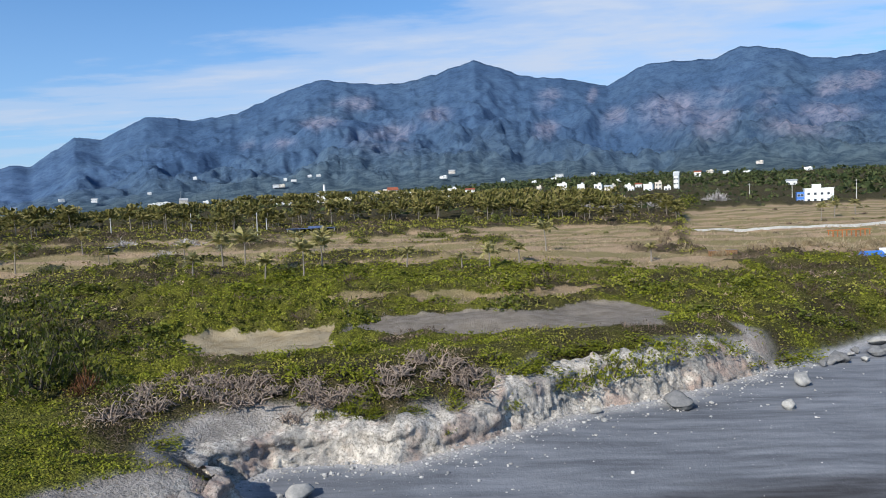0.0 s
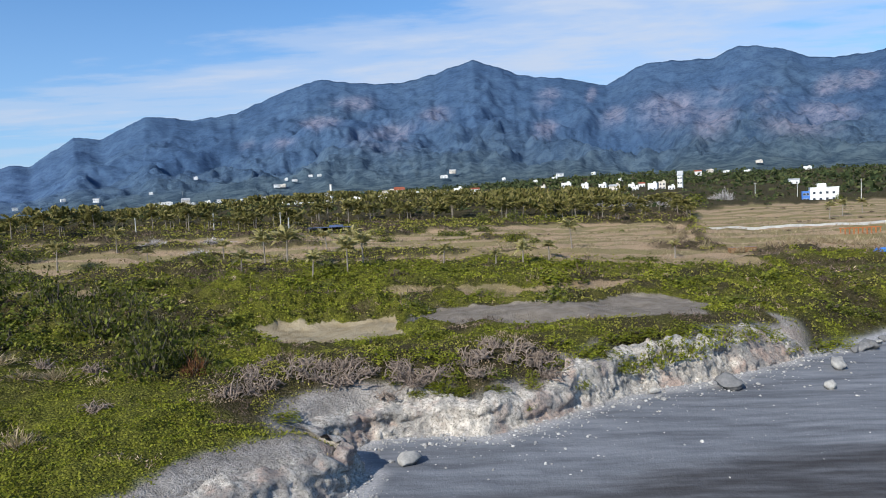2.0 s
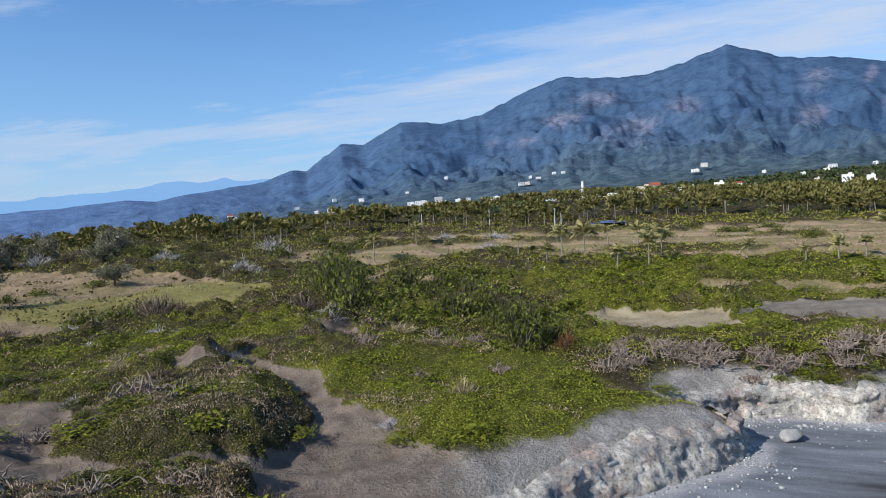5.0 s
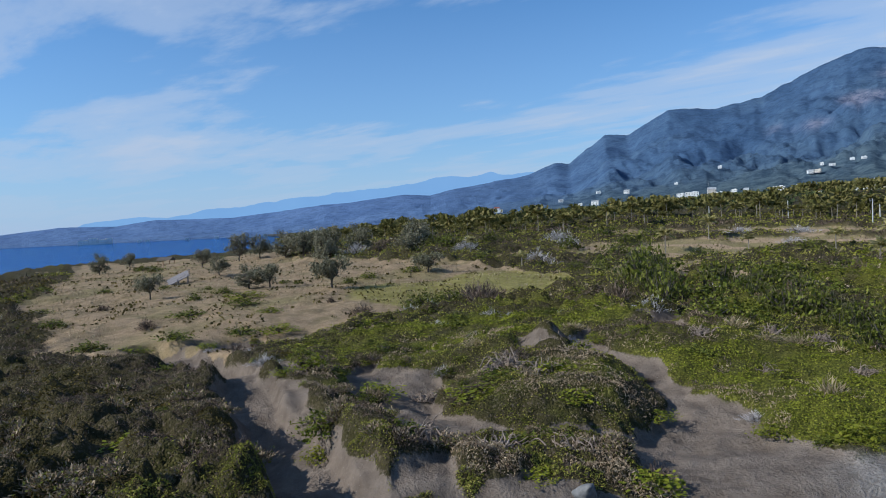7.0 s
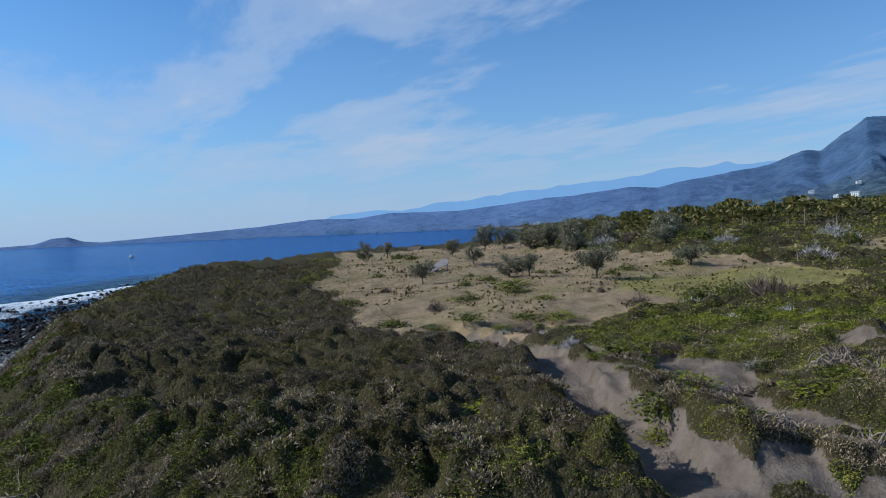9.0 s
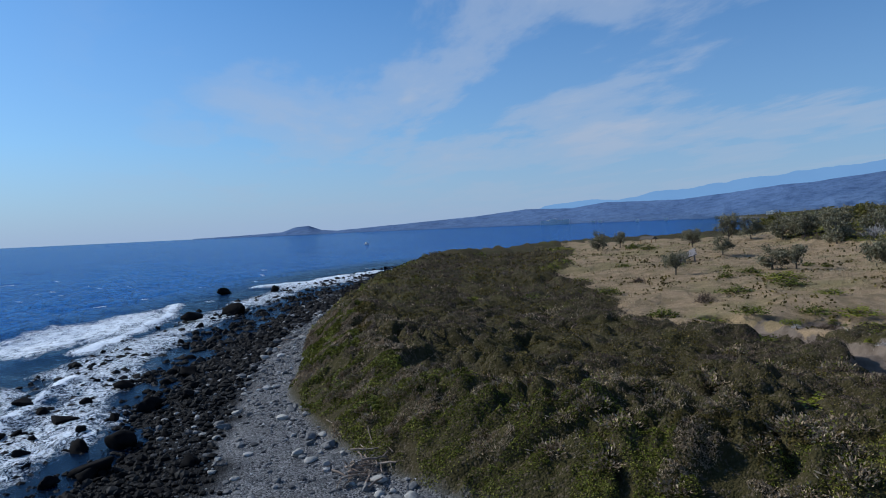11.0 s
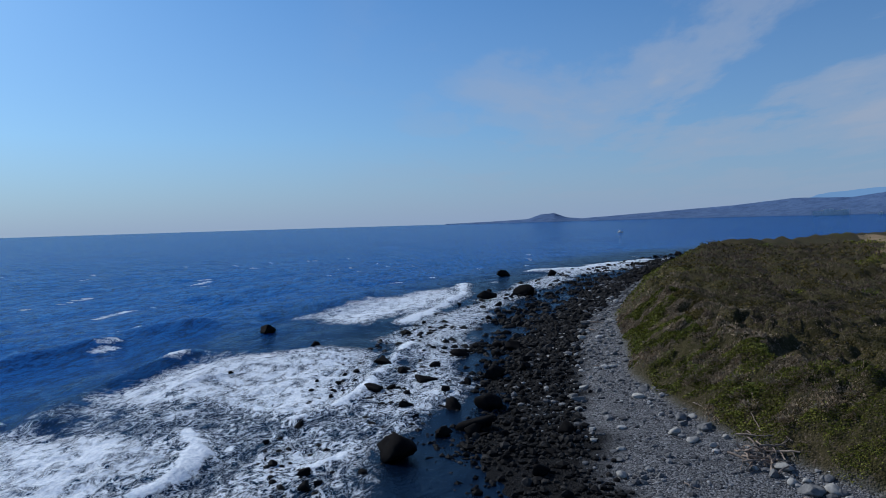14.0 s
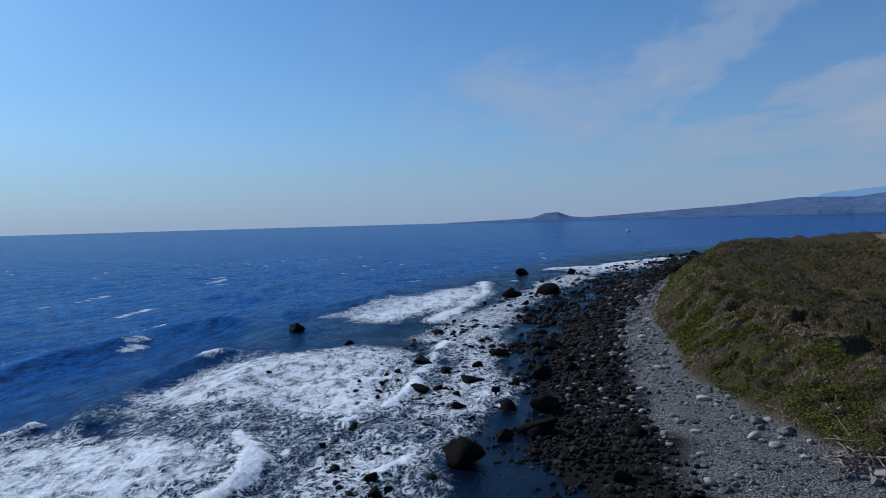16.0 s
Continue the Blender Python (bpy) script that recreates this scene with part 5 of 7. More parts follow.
spots = [(-26.2, 49.8), (-26.3, 52.7), (-26.2, 55.6), (-26.3, 59.6), (-22.9, 53.9), (-23.8, 51.9), (-25.1, 50.9), (-27.2, 49.1), (-21.9, 57), (-20.5, 56.6), (-19.2, 56.2), (-17.8, 56.3), (-16.5, 55.6),
         (-19.1, 54), (-17.5, 54), (-20.5, 53.4), (-14.1, 56.9), (-12.7, 55.5), (-13.2, 54.4), (-12.3, 53.9), (-14, 53.5), (-11, 54.9), (-10.1, 54.8), (-7, 56.5), (-6.6, 58.3), (-5.9, 62), (-4.2, 59.8),
         (-2.8, 60.5), (-1.3, 59.9), (-0.1, 59), (0.6, 58.4), (-0.9, 57.5), (-6, 55.1), (-3.7, 57.5), (-2.1, 57.9), (-42.8, 86.1), (-40.8, 84), (-36.9, 85.8), (-34.4, 85), (-33.2, 87.8), (-31, 91.3), (-29.6, 90.5)]
for k, (sx, sy) in enumerate(spots):
    dead_shrub(sx + 0.5 * math.sin(k * 2.1), sy + 0.5 * math.cos(k * 1.7), 1.0 + 0.55 * (k * 37 % 10) / 10, k)
for k, (sx, sy, s) in enumerate([(-60.5, 27.5, 2.0), (-57.5, 29, 1.8), (-63, 9.5, 1.2), (-54, 10.5, 1.5), (-50, 13, 1.6), (-46.5, 16.5, 1.5), (-60, 38, 1.2), (-67, 24, 1.2), (-42, 57, 1.3), (-47, 58, 1.2), (-36, 46, 1.1), (-43, 44, 1.0), (-62, 30, 1.6), (-52, 50, 1.2)]):
    dead_shrub(sx, sy, s, k + 1)


# ---------------------------------------------------------------- shrubs and trees
GREY_SHOOT = foliage("grey_green_shoot", [(0.0, (0.050, 0.054, 0.022)), (0.5, (0.110, 0.110, 0.050)), (1.0, (0.23, 0.21, 0.13))], 0.2, 0.8)
DARK_LEAF = foliage("dark_leaf", [(0.0, (0.040, 0.050, 0.010)), (0.5, (0.125, 0.145, 0.022)), (1.0, (0.23, 0.235, 0.045))])
TREE_LEAF = foliage("tree_leaf", [(0.0, (0.070, 0.070, 0.042)), (0.5, (0.215, 0.200, 0.125)), (1.0, (0.37, 0.34, 0.24))], patchy=0.3)
WHITE_TWIG = foliage("silver_twig", [(0.0, (0.26, 0.235, 0.225)), (0.5, (0.44, 0.41, 0.40)), (1.0, (0.60, 0.57, 0.56))], 0.05, 0.9, 0.2, 0.2)
RUST_TWIG = foliage("rusty_twig", [(0.0, (0.09, 0.04, 0.02)), (0.5, (0.17, 0.075, 0.035)), (1.0, (0.26, 0.13, 0.06))], 0.05, 0.9)
BARK = plain("bark", (0.06, 0.05, 0.042), (0.14, 0.12, 0.10), 8.0, 0.9, 0.6, 0.15)
PALM_BARK = plain("palm_trunk", (0.15, 0.125, 0.10), (0.30, 0.265, 0.22), 6.0, 0.9, 0.6, 0.15)
FROND = foliage("palm_leaf", [(0.0, (0.070, 0.072, 0.019)), (0.5, (0.165, 0.152, 0.042)), (1.0, (0.32, 0.265, 0.11))], 0.25, 0.5, 0.3)
YELLOW_FROND = foliage("yellow_palm_leaf", [(0.0, (0.20, 0.19, 0.06)), (0.5, (0.38, 0.34, 0.13)), (1.0, (0.55, 0.47, 0.26))], 0.25, 0.5)


def dome(rng, n, fill=0.55, squash=1.0):
    """Random places in a lumpy half ball of radius 1."""
    way = unit(rng.normal(size=(n, 3)))
    way[:, 2] = np.abs(way[:, 2])
    lump = 0.78 + 0.24 * np.sin(way[:, 0] * 4.3 + 1) * np.cos(way[:, 1] * 5.1) + 0.16 * np.sin(way[:, 1] * 9 + way[:, 2] * 7)
    r = lump * (fill + (1 - fill) * rng.random(n)) ** 0.5 * np.clip(rng.normal(1, 0.13, n), 0.6, 1.4)
    return way * r[:, None] * (1, 1, squash), way


def bush_meshes(kind, seed):
    rng = np.random.default_rng(seed)
    stems = []
    for _ in range(9):
        a = rng.uniform(0, 6.28)
        tip = np.array([np.cos(a) * rng.uniform(0.2, 0.6), np.sin(a) * rng.uniform(0.2, 0.6), rng.uniform(0.4, 0.7)])
        stems.append(tube([(0, 0, -0.15), tip * 0.5 + rng.normal(size=3) * 0.04, tip], [0.045, 0.03, 0.012], 4))
    stems = mesh_from("stock", *joined(stems), BARK)
    if kind == "green":
        c, w = dome(rng, 540, 0.5)
        return {"stock": stems, "foliage": mesh_from("foliage", *leaves(c, rng.uniform(0.10, 0.20, 540), rng, 0.5, 0.6), DARK_LEAF, False)}
    if kind == "fresh":
        c, w = dome(rng, 560, 0.6)
        return {"stock": stems, "foliage": mesh_from("foliage", *leaves(c, rng.uniform(0.09, 0.17, 560), rng, 0.7, 0.7), CREEPER, False)}
    if kind == "shoot":
        c, w = dome(rng, 460, 0.35)
        f = mesh_from("foliage", *leaves(c, rng.uniform(0.10, 0.20, 460), rng, 0.3, 0.5), DARK_LEAF, False)
        c, w = dome(rng, 680, 0.7)
        up = w * 0.55 + np.array([0, 0, 0.9])
        s = mesh_from("outer_foliage", *leaves(c * 0.97, rng.uniform(0.08, 0.22, 680), rng, 0.0, 0.12, up), GREY_SHOOT, False)
        return {"stock": stems, "foliage": f, "outer_foliage": s}
    if kind == "withered":
        c, w = dome(rng, 300, 0.65)
        low, lw = dome(rng, 160, 0.4)
        return {"stock": stems, "foliage": mesh_from("foliage", *leaves(low, rng.uniform(0.10, 0.2, 160), rng, 0.5, 0.6), BANK, False),
                "outer_foliage": mesh_from("outer_foliage", *leaves(c, rng.uniform(0.18, 0.36, 300), rng, 0.0, 0.30, w * 0.8 + np.array([0, 0, 0.7])), PALE, False)}
    c, w = dome(rng, 650, 0.3)
    mat = {"bare": WHITE_TWIG, "grey": TWIG, "rust": RUST_TWIG, "reed": STRAW}[kind]
    return {"stock": stems, "branchwork": mesh_from("branchwork", *leaves(c, rng.uniform(0.2, 0.46, 650), rng, 0.0, 0.075, w + np.array([0, 0, 0.5])), mat, False)}


BUSHES = {kind: [bush_meshes(kind, 80 + 7 * k + len(kind)) for k in range(3)] for kind in ("green", "fresh", "shoot", "bare", "grey", "rust", "reed", "withered")}
BUSH_LABEL = {"green": "dense dark green rounded bush", "fresh": "low cushion of fresh bright green leaves", "shoot": "tall shrub with upright grey-green shoots",
              "bare": "leafless shrub with silvery white twigs", "grey": "dry grey-brown leafless shrub", "rust": "withered shrub with rusty brown twigs", "reed": "tall tuft of dry straw-coloured reed grass", "withered": "low shrub with withered pale brown leaves"}


def bush_mass(name, rows, label):
    """Many far shrubs joined, a mesh a kind."""
    kinds = {}
    for kind, x, y, wide, high, k in rows:
        for data in list(BUSHES[kind][k % 3].values())[1:]:
            co = np.empty(len(data.vertices) * 3, np.float32)
            data.vertices.foreach_get("co", co)
            a = (x * 53 + y * 29) % 6.28
            turn = np.array([[math.cos(a), -math.sin(a), 0], [math.sin(a), math.cos(a), 0], [0, 0, 1]])
            v = co.reshape(-1, 4, 3)
            mid = v.mean(1, keepdims=True)
            v = (((v - mid) * 1.35 + mid).reshape(-1, 3) * (wide, wide, high)) @ turn.T + (x, y, on_ground(x, y))
            kinds.setdefault(data.materials[0].name, (data.materials[0], []))[1].append((v, np.arange(len(v)).reshape(-1, 4)[::2]))
    for mat, pieces in kinds.values():
        tagged(new(name, mesh_from(name, *joined(pieces), mat, False)), label, "bushes", kind="stuff")


def bush(kind, x, y, wide, high, k=0):
    """A shrub of that radius and height."""
    top = new("bush", None)
    top.matrix_world = pose(x, y, on_ground(x, y) + 0.05, 0, 0, (x * 53 + y * 29) % 360)
    for name, data in BUSHES[kind][k % 3].items():
        ob = part(name, data, top)
        ob.scale = (wide, wide * (0.85 + 0.3 * ((k * 7) % 10) / 10), high)
    return tagged(top, BUSH_LABEL[kind], "bush", kind + " bushes")


# the big shrubs behind the headland and round the clearing
for k, (kind, bx, by, bw, bh) in enumerate([
        ("shoot", -36, 56, 4.2, 3.6), ("shoot", -33.5, 58.5, 3.0, 2.8), ("rust", -31.5, 55, 1.6, 1.8), ("shoot", -50, 73, 4.6, 3.8), ("shoot", -46.5, 75, 3.6, 3.2), ("shoot", -66, 73, 3.8, 4.6), ("shoot", -70, 78, 4.4, 5.6),
        ("shoot", -76, 86, 5.0, 6.2), ("shoot", -82, 99, 5.0, 5.4), ("shoot", -64, 88, 4.0, 4.4), ("grey", -72, 70, 3.0, 2.6), ("bare", -62, 60.5, 2.3, 1.5), ("green", -55, 62, 4.2, 2.0), ("green", -51, 62.5, 2.6, 1.6),
        ("green", -79, 72, 2.4, 1.8), ("green", -74, 74, 2.0, 2.2), ("green", -43, 69, 2.2, 1.8), ("shoot", -58, 91, 4.0, 3.2), ("shoot", -52, 86, 3.6, 3.0), ("grey", -91, 62, 4.2, 3.0), ("grey", -96, 66, 3.6, 2.6),
        ("shoot", -43, 69, 3.0, 2.6), ("shoot", -41, 72, 3.6, 3.2), ("shoot", -42, 67, 3.0, 2.8), ("green", -38, 76, 2.4, 1.6), ("green", -36, 80, 2.0, 1.4), ("green", -58, 70, 3.2, 2.4), ("green", -60, 78, 3.6, 2.6), ("shoot", -57, 80, 3.4, 3.2), ("green", -47, 84, 3.4, 2.2), ("green", -63, 66, 2.6, 1.8), ("fresh", -15.4, 58.2, 1.8, 1.1), ("fresh", -17.2, 63, 2.0, 1.0), ("fresh", -11.4, 58, 1.8, 1.2),
        ("fresh", -9.2, 57.1, 1.5, 1.1), ("fresh", -12.7, 66, 2.4, 1.0), ("fresh", 3.3, 61.3, 2.0, 1.0), ("fresh", 5.4, 62.5, 2.0, 0.9), ("fresh", 1.3, 62.8, 1.9, 1.0), ("fresh", -8.7, 54.6, 1.5, 0.9), ("fresh", -10, 53.8, 1.2, 0.8), ("fresh", -21.9, 47, 1.8, 0.4),
        ("green", -28.9, 54.4, 1.9, 1.2), ("fresh", 6.8, 65.3, 2.2, 0.8), ("fresh", 10.4, 67.4, 2.4, 0.7), ("fresh", 15.8, 69.6, 2.4, 0.6), ("fresh", 12.3, 66.2, 1.8, 0.7), ("green", -35.7, 72.5, 2.6, 1.6), ("green", -33.7, 75.1, 2.2, 1.2)]):
    bush(kind, bx, by, bw, bh * 1.3, k)
# shrubs of the bushy slope in the east
for k, (kind, bx, by, bw, bh) in enumerate([
        ("green", 28, 135, 3.0, 2.6), ("green", 25, 136, 2.2, 2.0), ("green", 59, 146, 3.0, 1.8), ("green", 35, 112, 4.0, 4.2), ("green", 39, 108, 3.6, 3.6), ("green", 42, 110, 3.2, 3.4), ("green", 38, 100, 3.6, 2.8),
        ("grey", 47, 104, 3.4, 2.6), ("green", 54, 112, 3.6, 3.0), ("green", 51, 101, 3.0, 2.4), ("grey", 59, 106, 3.6, 3.2), ("green", 41, 90, 2.8, 1.8), ("green", 46, 91, 3.0, 2.0), ("green", 53, 97, 3.0, 2.2),
        ("shoot", 65, 122, 4.0, 3.2), ("green", 39, 92, 2.6, 1.6), ("shoot", 66, 114, 3.6, 2.8), ("green", 60, 118, 3.4, 2.8), ("green", 72, 120, 3.6, 3.0), ("grey", 70, 108, 3.4, 2.8), ("green", 47, 114, 3.0, 2.6), ("fresh", 62, 126, 4.0, 1.2)]):
    bush(kind, bx, by, bw, bh * (0.8 if by < 105 else 0.55), k)
# creepers hanging over the crest of the cliff
rc = np.random.default_rng(89)
for k in range(34):
    cx = float(rc.uniform(-15, 29))
    cy = float(np.interp(cx, [p[0] for p in COAST if -15.5 < p[0] < 40], [p[1] for p in COAST if -15.5 < p[0] < 40])) + float(rc.uniform(2.0, 4.6))
    bush("fresh" if k % 4 else "green", cx, cy, float(rc.uniform(0.8, 1.7)), float(rc.uniform(0.35, 0.8)), k)
# many more shrubs over the green belt behind the cliff
rb = np.random.default_rng(90)
mass = []
for k in range(190):
    bx, by = float(rb.uniform(-78, 44)), float(rb.uniform(74, 146))
    if area(np.array(bx), np.array(by), LAND) < 9 or bare_mask(np.array(bx), np.array(by)) > 0.05 or straw_mask(np.array(bx), np.array(by)) > 0.4:
        continue
    kind = ("green", "fresh", "green", "fresh", "shoot", "green", "grey", "fresh")[k % 8]
    w = float(rb.uniform(1.4, 4.2))
    mass.append((kind, bx, by, w, w * float(rb.uniform(0.35, 0.75)), k))
bush_mass("belt_scrub", mass, "mixed green and dry shrubs crowding the green belt")
# rounded cushions and tufts between the dunes and over the headland
mass = []
for k in range(620):
    bx = -30 - 76 * float(rb.random())
    by = float(rb.uniform(12, 84))
    inland = float(area(np.array(bx), np.array(by), LAND))
    sandy = float(sand_mask(np.array(bx), np.array(by)))
    if inland < 4 or sandy > 0.5 or straw_mask(np.array(bx), np.array(by)) > 0.4 or len(mass) > 140 or (by > 30 and bx > -52 and by < 60 and k % 4):
        continue
    kind = ("green", "fresh", "grey", "green", "reed", "fresh", "shoot", "bare")[k % 8]
    w = float(rb.uniform(0.7, 2.3))
    mass.append((kind, bx, by, w, w * float(rb.uniform(0.3, 0.6)) + 0.2, k))
bush_mass("dune_scrub", mass, "rounded green and dry shrubs between the dunes")
# rounded shrubs over the bluff above the beach
mass = []
for k in range(170):
    bx = -58 - 170 * float(rb.random()) ** 1.3
    by = float(rb.uniform(-36, 24))
    inland = float(area(np.array(bx), np.array(by), LAND))
    if inland < 3 or sand_mask(np.array(bx), np.array(by)) > 0.1 or straw_mask(np.array(bx), np.array(by)) > 0.2:
        continue
    kind = ("grey", "grey", "green", "grey", "shoot", "grey", "fresh")[k % 7] if inland > 7 else ("fresh", "green", "grey")[k % 3]
    w = float(rb.uniform(0.9, 2.4))
    mass.append((kind, bx, by, w, w * float(rb.uniform(0.25, 0.5)), k))
bush_mass("bluff_scrub", mass, "rounded brown and green shrubs on the bluff")
# salt-withered shrubs on the bank over the beach, on the near bluff and round the dune sand
made = 0
for k in range(900):
    zone = k % 3
    bx = float(rb.uniform(-128, -74)) if zone == 0 else float(rb.uniform(-92, -54)) if zone == 1 else float(rb.uniform(-76, -44))
    by = float(rb.uniform(-40, -24)) if zone == 0 else float(rb.uniform(-22, 6)) if zone == 1 else float(rb.uniform(3, 30))
    inland = float(area(np.array(bx), np.array(by), LAND))
    if made >= 190 or not (2.5 if zone == 0 else 4) < inland < (10 if zone == 0 else 60) or sand_mask(np.array(bx), np.array(by)) > 0.35 or fbm(np.array(bx), np.array(by), 7, 2, 57) < -0.05:
        continue
    w = float(rb.uniform(0.5, 1.3)) * (1.35 if zone == 1 else 1.0)
    lift = float(cover_height(np.array(bx), np.array(by), np.array(inland), cover_mask(np.array(bx), np.array(by), np.array(inland))))
    top = bush("withered", bx, by, w, w * float(rb.uniform(0.5, 0.8)), k)
    top.name = "withered_shrub"
    top.location.z += 0.75 * lift
    made += 1
# round green bushes on the straw, and hedges
for k, (kind, bx, by, bw, bh) in enumerate([
        ("green", 5, 184, 2.9, 2.6), ("green", 10, 180, 2.2, 1.5), ("green", -14, 224, 5.0, 2.6), ("green", -2, 232, 4.4, 2.4), ("green", -9, 224, 3.2, 2.0), ("green", -26, 236, 4.6, 2.4), ("green", -32, 204, 3.8, 2.0),
        ("green", -37, 228, 4.0, 2.6), ("shoot", -68, 152, 4.0, 2.8), ("green", -74, 144, 3.8, 2.2), ("shoot", -62, 142, 3.4, 2.6), ("green", -52, 109, 3.4, 1.8), ("green", -63, 109, 3.6, 2.0), ("shoot", -59, 92, 3.0, 2.6),
        ("green", -127, 196, 5.0, 3.4), ("green", -118, 186, 4.2, 2.8), ("bare", -100, 200, 5.5, 2.6), ("bare", -86, 210, 6.0, 2.4), ("green", -20, 122, 3.4, 1.5), ("green", 2, 121, 3.2, 1.4), ("green", 16, 120, 3.4, 1.5), ("green", 25, 124, 3.0, 1.6),
        ("green", -30, 104, 2.8, 1.4), ("green", -14, 106, 3.0, 1.3), ("fresh", -5, 99, 3.0, 1.1), ("green", 10, 108, 2.6, 1.2), ("fresh", 20, 110, 3.4, 1.2), ("green", -40, 98, 2.6, 1.5)]):
    bush(kind, bx, by, bw, bh, k)
# the straw field in the west
for k, (kind, bx, by, bw, bh) in enumerate([
        ("green", -296, 104, 5.0, 2.6), ("green", -272, 98, 4.0, 2.2), ("green", -228, 44, 4.8, 2.2), ("green", -153, 48, 2.0, 1.5), ("green", -159, 58, 2.6, 1.4), ("fresh", -143, 53, 4.6, 1.4), ("green", -134, 47, 3.6, 1.5), ("green", -133, 36, 3.4, 1.3),
        ("fresh", -106, 35, 3.4, 1.2), ("green", -109, 31, 2.8, 1.2), ("green", -146, 88, 2.6, 1.6), ("green", -134, 72, 1.6, 1.4), ("green", -167, 79, 1.6, 1.0), ("green", -161, 79, 1.4, 1.0), ("green", -149, 20, 3.0, 1.4), ("green", -155, 17, 3.2, 1.4),
        ("green", -121, 15, 3.0, 1.4), ("fresh", -114, 17, 3.0, 1.2), ("green", -110, 22, 2.6, 1.2), ("shoot", -101, 59, 4.2, 2.8), ("shoot", -97, 61, 3.6, 2.6), ("grey", -104, 49, 2.4, 1.9), ("grey", -119, 55, 1.0, 1.2), ("grey", -127, 26, 2.0, 1.9),
        ("green", -142, 99, 2.8, 1.8), ("green", -340, 50, 5.0, 2.4), ("green", -152, 6, 3.4, 1.4), ("green", -190, 60, 1.6, 1.0), ("green", -176, 64, 1.5, 1.0), ("fresh", -118, 42, 2.4, 1.0), ("green", -200, 50, 2.2, 1.2), ("grey", -165, 35, 1.8, 1.4), ("green", -180, 28, 3.4, 1.6)]):
    bush(kind, bx, by, bw, bh, k)
# silver and grey shrubs along the edge of the palm grove
for k, (kind, bx, by, bw, bh) in enumerate([
        ("bare", -125, 127, 4.6, 3.4), ("bare", -120, 124, 3.6, 2.8), ("bare", -143, 164, 4.6, 4.4), ("bare", -134, 156, 4.4, 3.8), ("shoot", -130, 150, 4.0, 4.4), ("bare", -205, 136, 5.0, 4.0), ("grey", -198, 140, 4.4, 3.4), ("shoot", -138, 120, 3.4, 3.4),
        ("shoot", -74, 86, 4.4, 4.4), ("grey", -93, 66, 4.6, 3.0), ("shoot", -102, 118, 3.4, 3.6), ("shoot", -106, 114, 2.8, 3.0), ("bare", -153, 132, 4.2, 3.2), ("grey", -160, 128, 3.6, 2.6), ("shoot", -168, 142, 5.0, 5.0), ("shoot", -180, 150, 5.4, 5.6),
        ("shoot", -160, 152, 4.6, 5.0), ("shoot", -115, 150, 4.4, 3.8), ("shoot", -104, 142, 4.4, 3.4), ("green", -110, 134, 4.2, 3.0), ("shoot", -96, 130, 4.4, 3.4), ("green", -88, 120, 4.0, 2.6), ("shoot", -122, 170, 5.0, 4.2), ("green", -138, 186, 5.0, 4.2),
        ("shoot", -92, 150, 4.2, 3.0), ("bare", -78, 176, 4.0, 1.8), ("shoot", 10, 262, 6.0, 6.4), ("green", 22, 266, 5.0, 5.0), ("shoot", -2, 268, 5.0, 5.5), ("green", 100, 330, 5, 4), ("bare", 60, 350, 9, 5), ("bare", 76, 356, 9, 5), ("bare", 90, 350, 8, 4.5), ("bare", 42, 360, 8, 4.6),
        ("green", 112, 372, 7, 6), ("bare", 130, 380, 8, 6), ("green", 210, 350, 7, 6), ("green", 225, 370, 7, 8), ("green", 200, 345, 4, 4), ("green", 176, 352, 3, 4)]):
    bush(kind, bx, by, bw, bh, k)
# reed grass along the field edges
rg = np.random.default_rng(97)
mass = []
for k in range(46):
    u = k / 45
    mass.append(("reed", 47 + 72 * u + float(rg.normal()) * 1.5, 153 + 14 * u + float(rg.normal()) * 3.0, float(rg.uniform(1.6, 3.0)), float(rg.uniform(1.2, 2.2)), k))
for k in range(14):
    mass.append(("reed" if k % 3 else "grey", 46 + 1.3 * k + float(rg.normal()), 166 + 6.0 * k, float(rg.uniform(1.5, 2.6)), float(rg.uniform(1.2, 2.4)), k))
bush_mass("reed_grass", mass, "tall dry reed grass along the field edges")
# low hedges on the banks between the fields
mass = []
for row, (hx, hy, length) in enumerate([(78, 228, 95), (84, 244, 110), (88, 262, 120), (92, 283, 120), (98, 302, 110), (70, 196, 70), (14, 200, 40), (12, 222, 45)]):
    for k in range(int(length / 3.4)):
        if rg.random() < 0.4:
            mass.append((("green", "grey", "reed", "grey")[(k // 5 + row) % 4], hx + 3.4 * k, hy + 0.12 * 3.4 * k + float(rg.normal()) * 0.5, float(rg.uniform(0.9, 1.8)), float(rg.uniform(0.3, 0.9)), k))
bush_mass("field_hedge", mass, "low weedy hedges on the banks between fields")
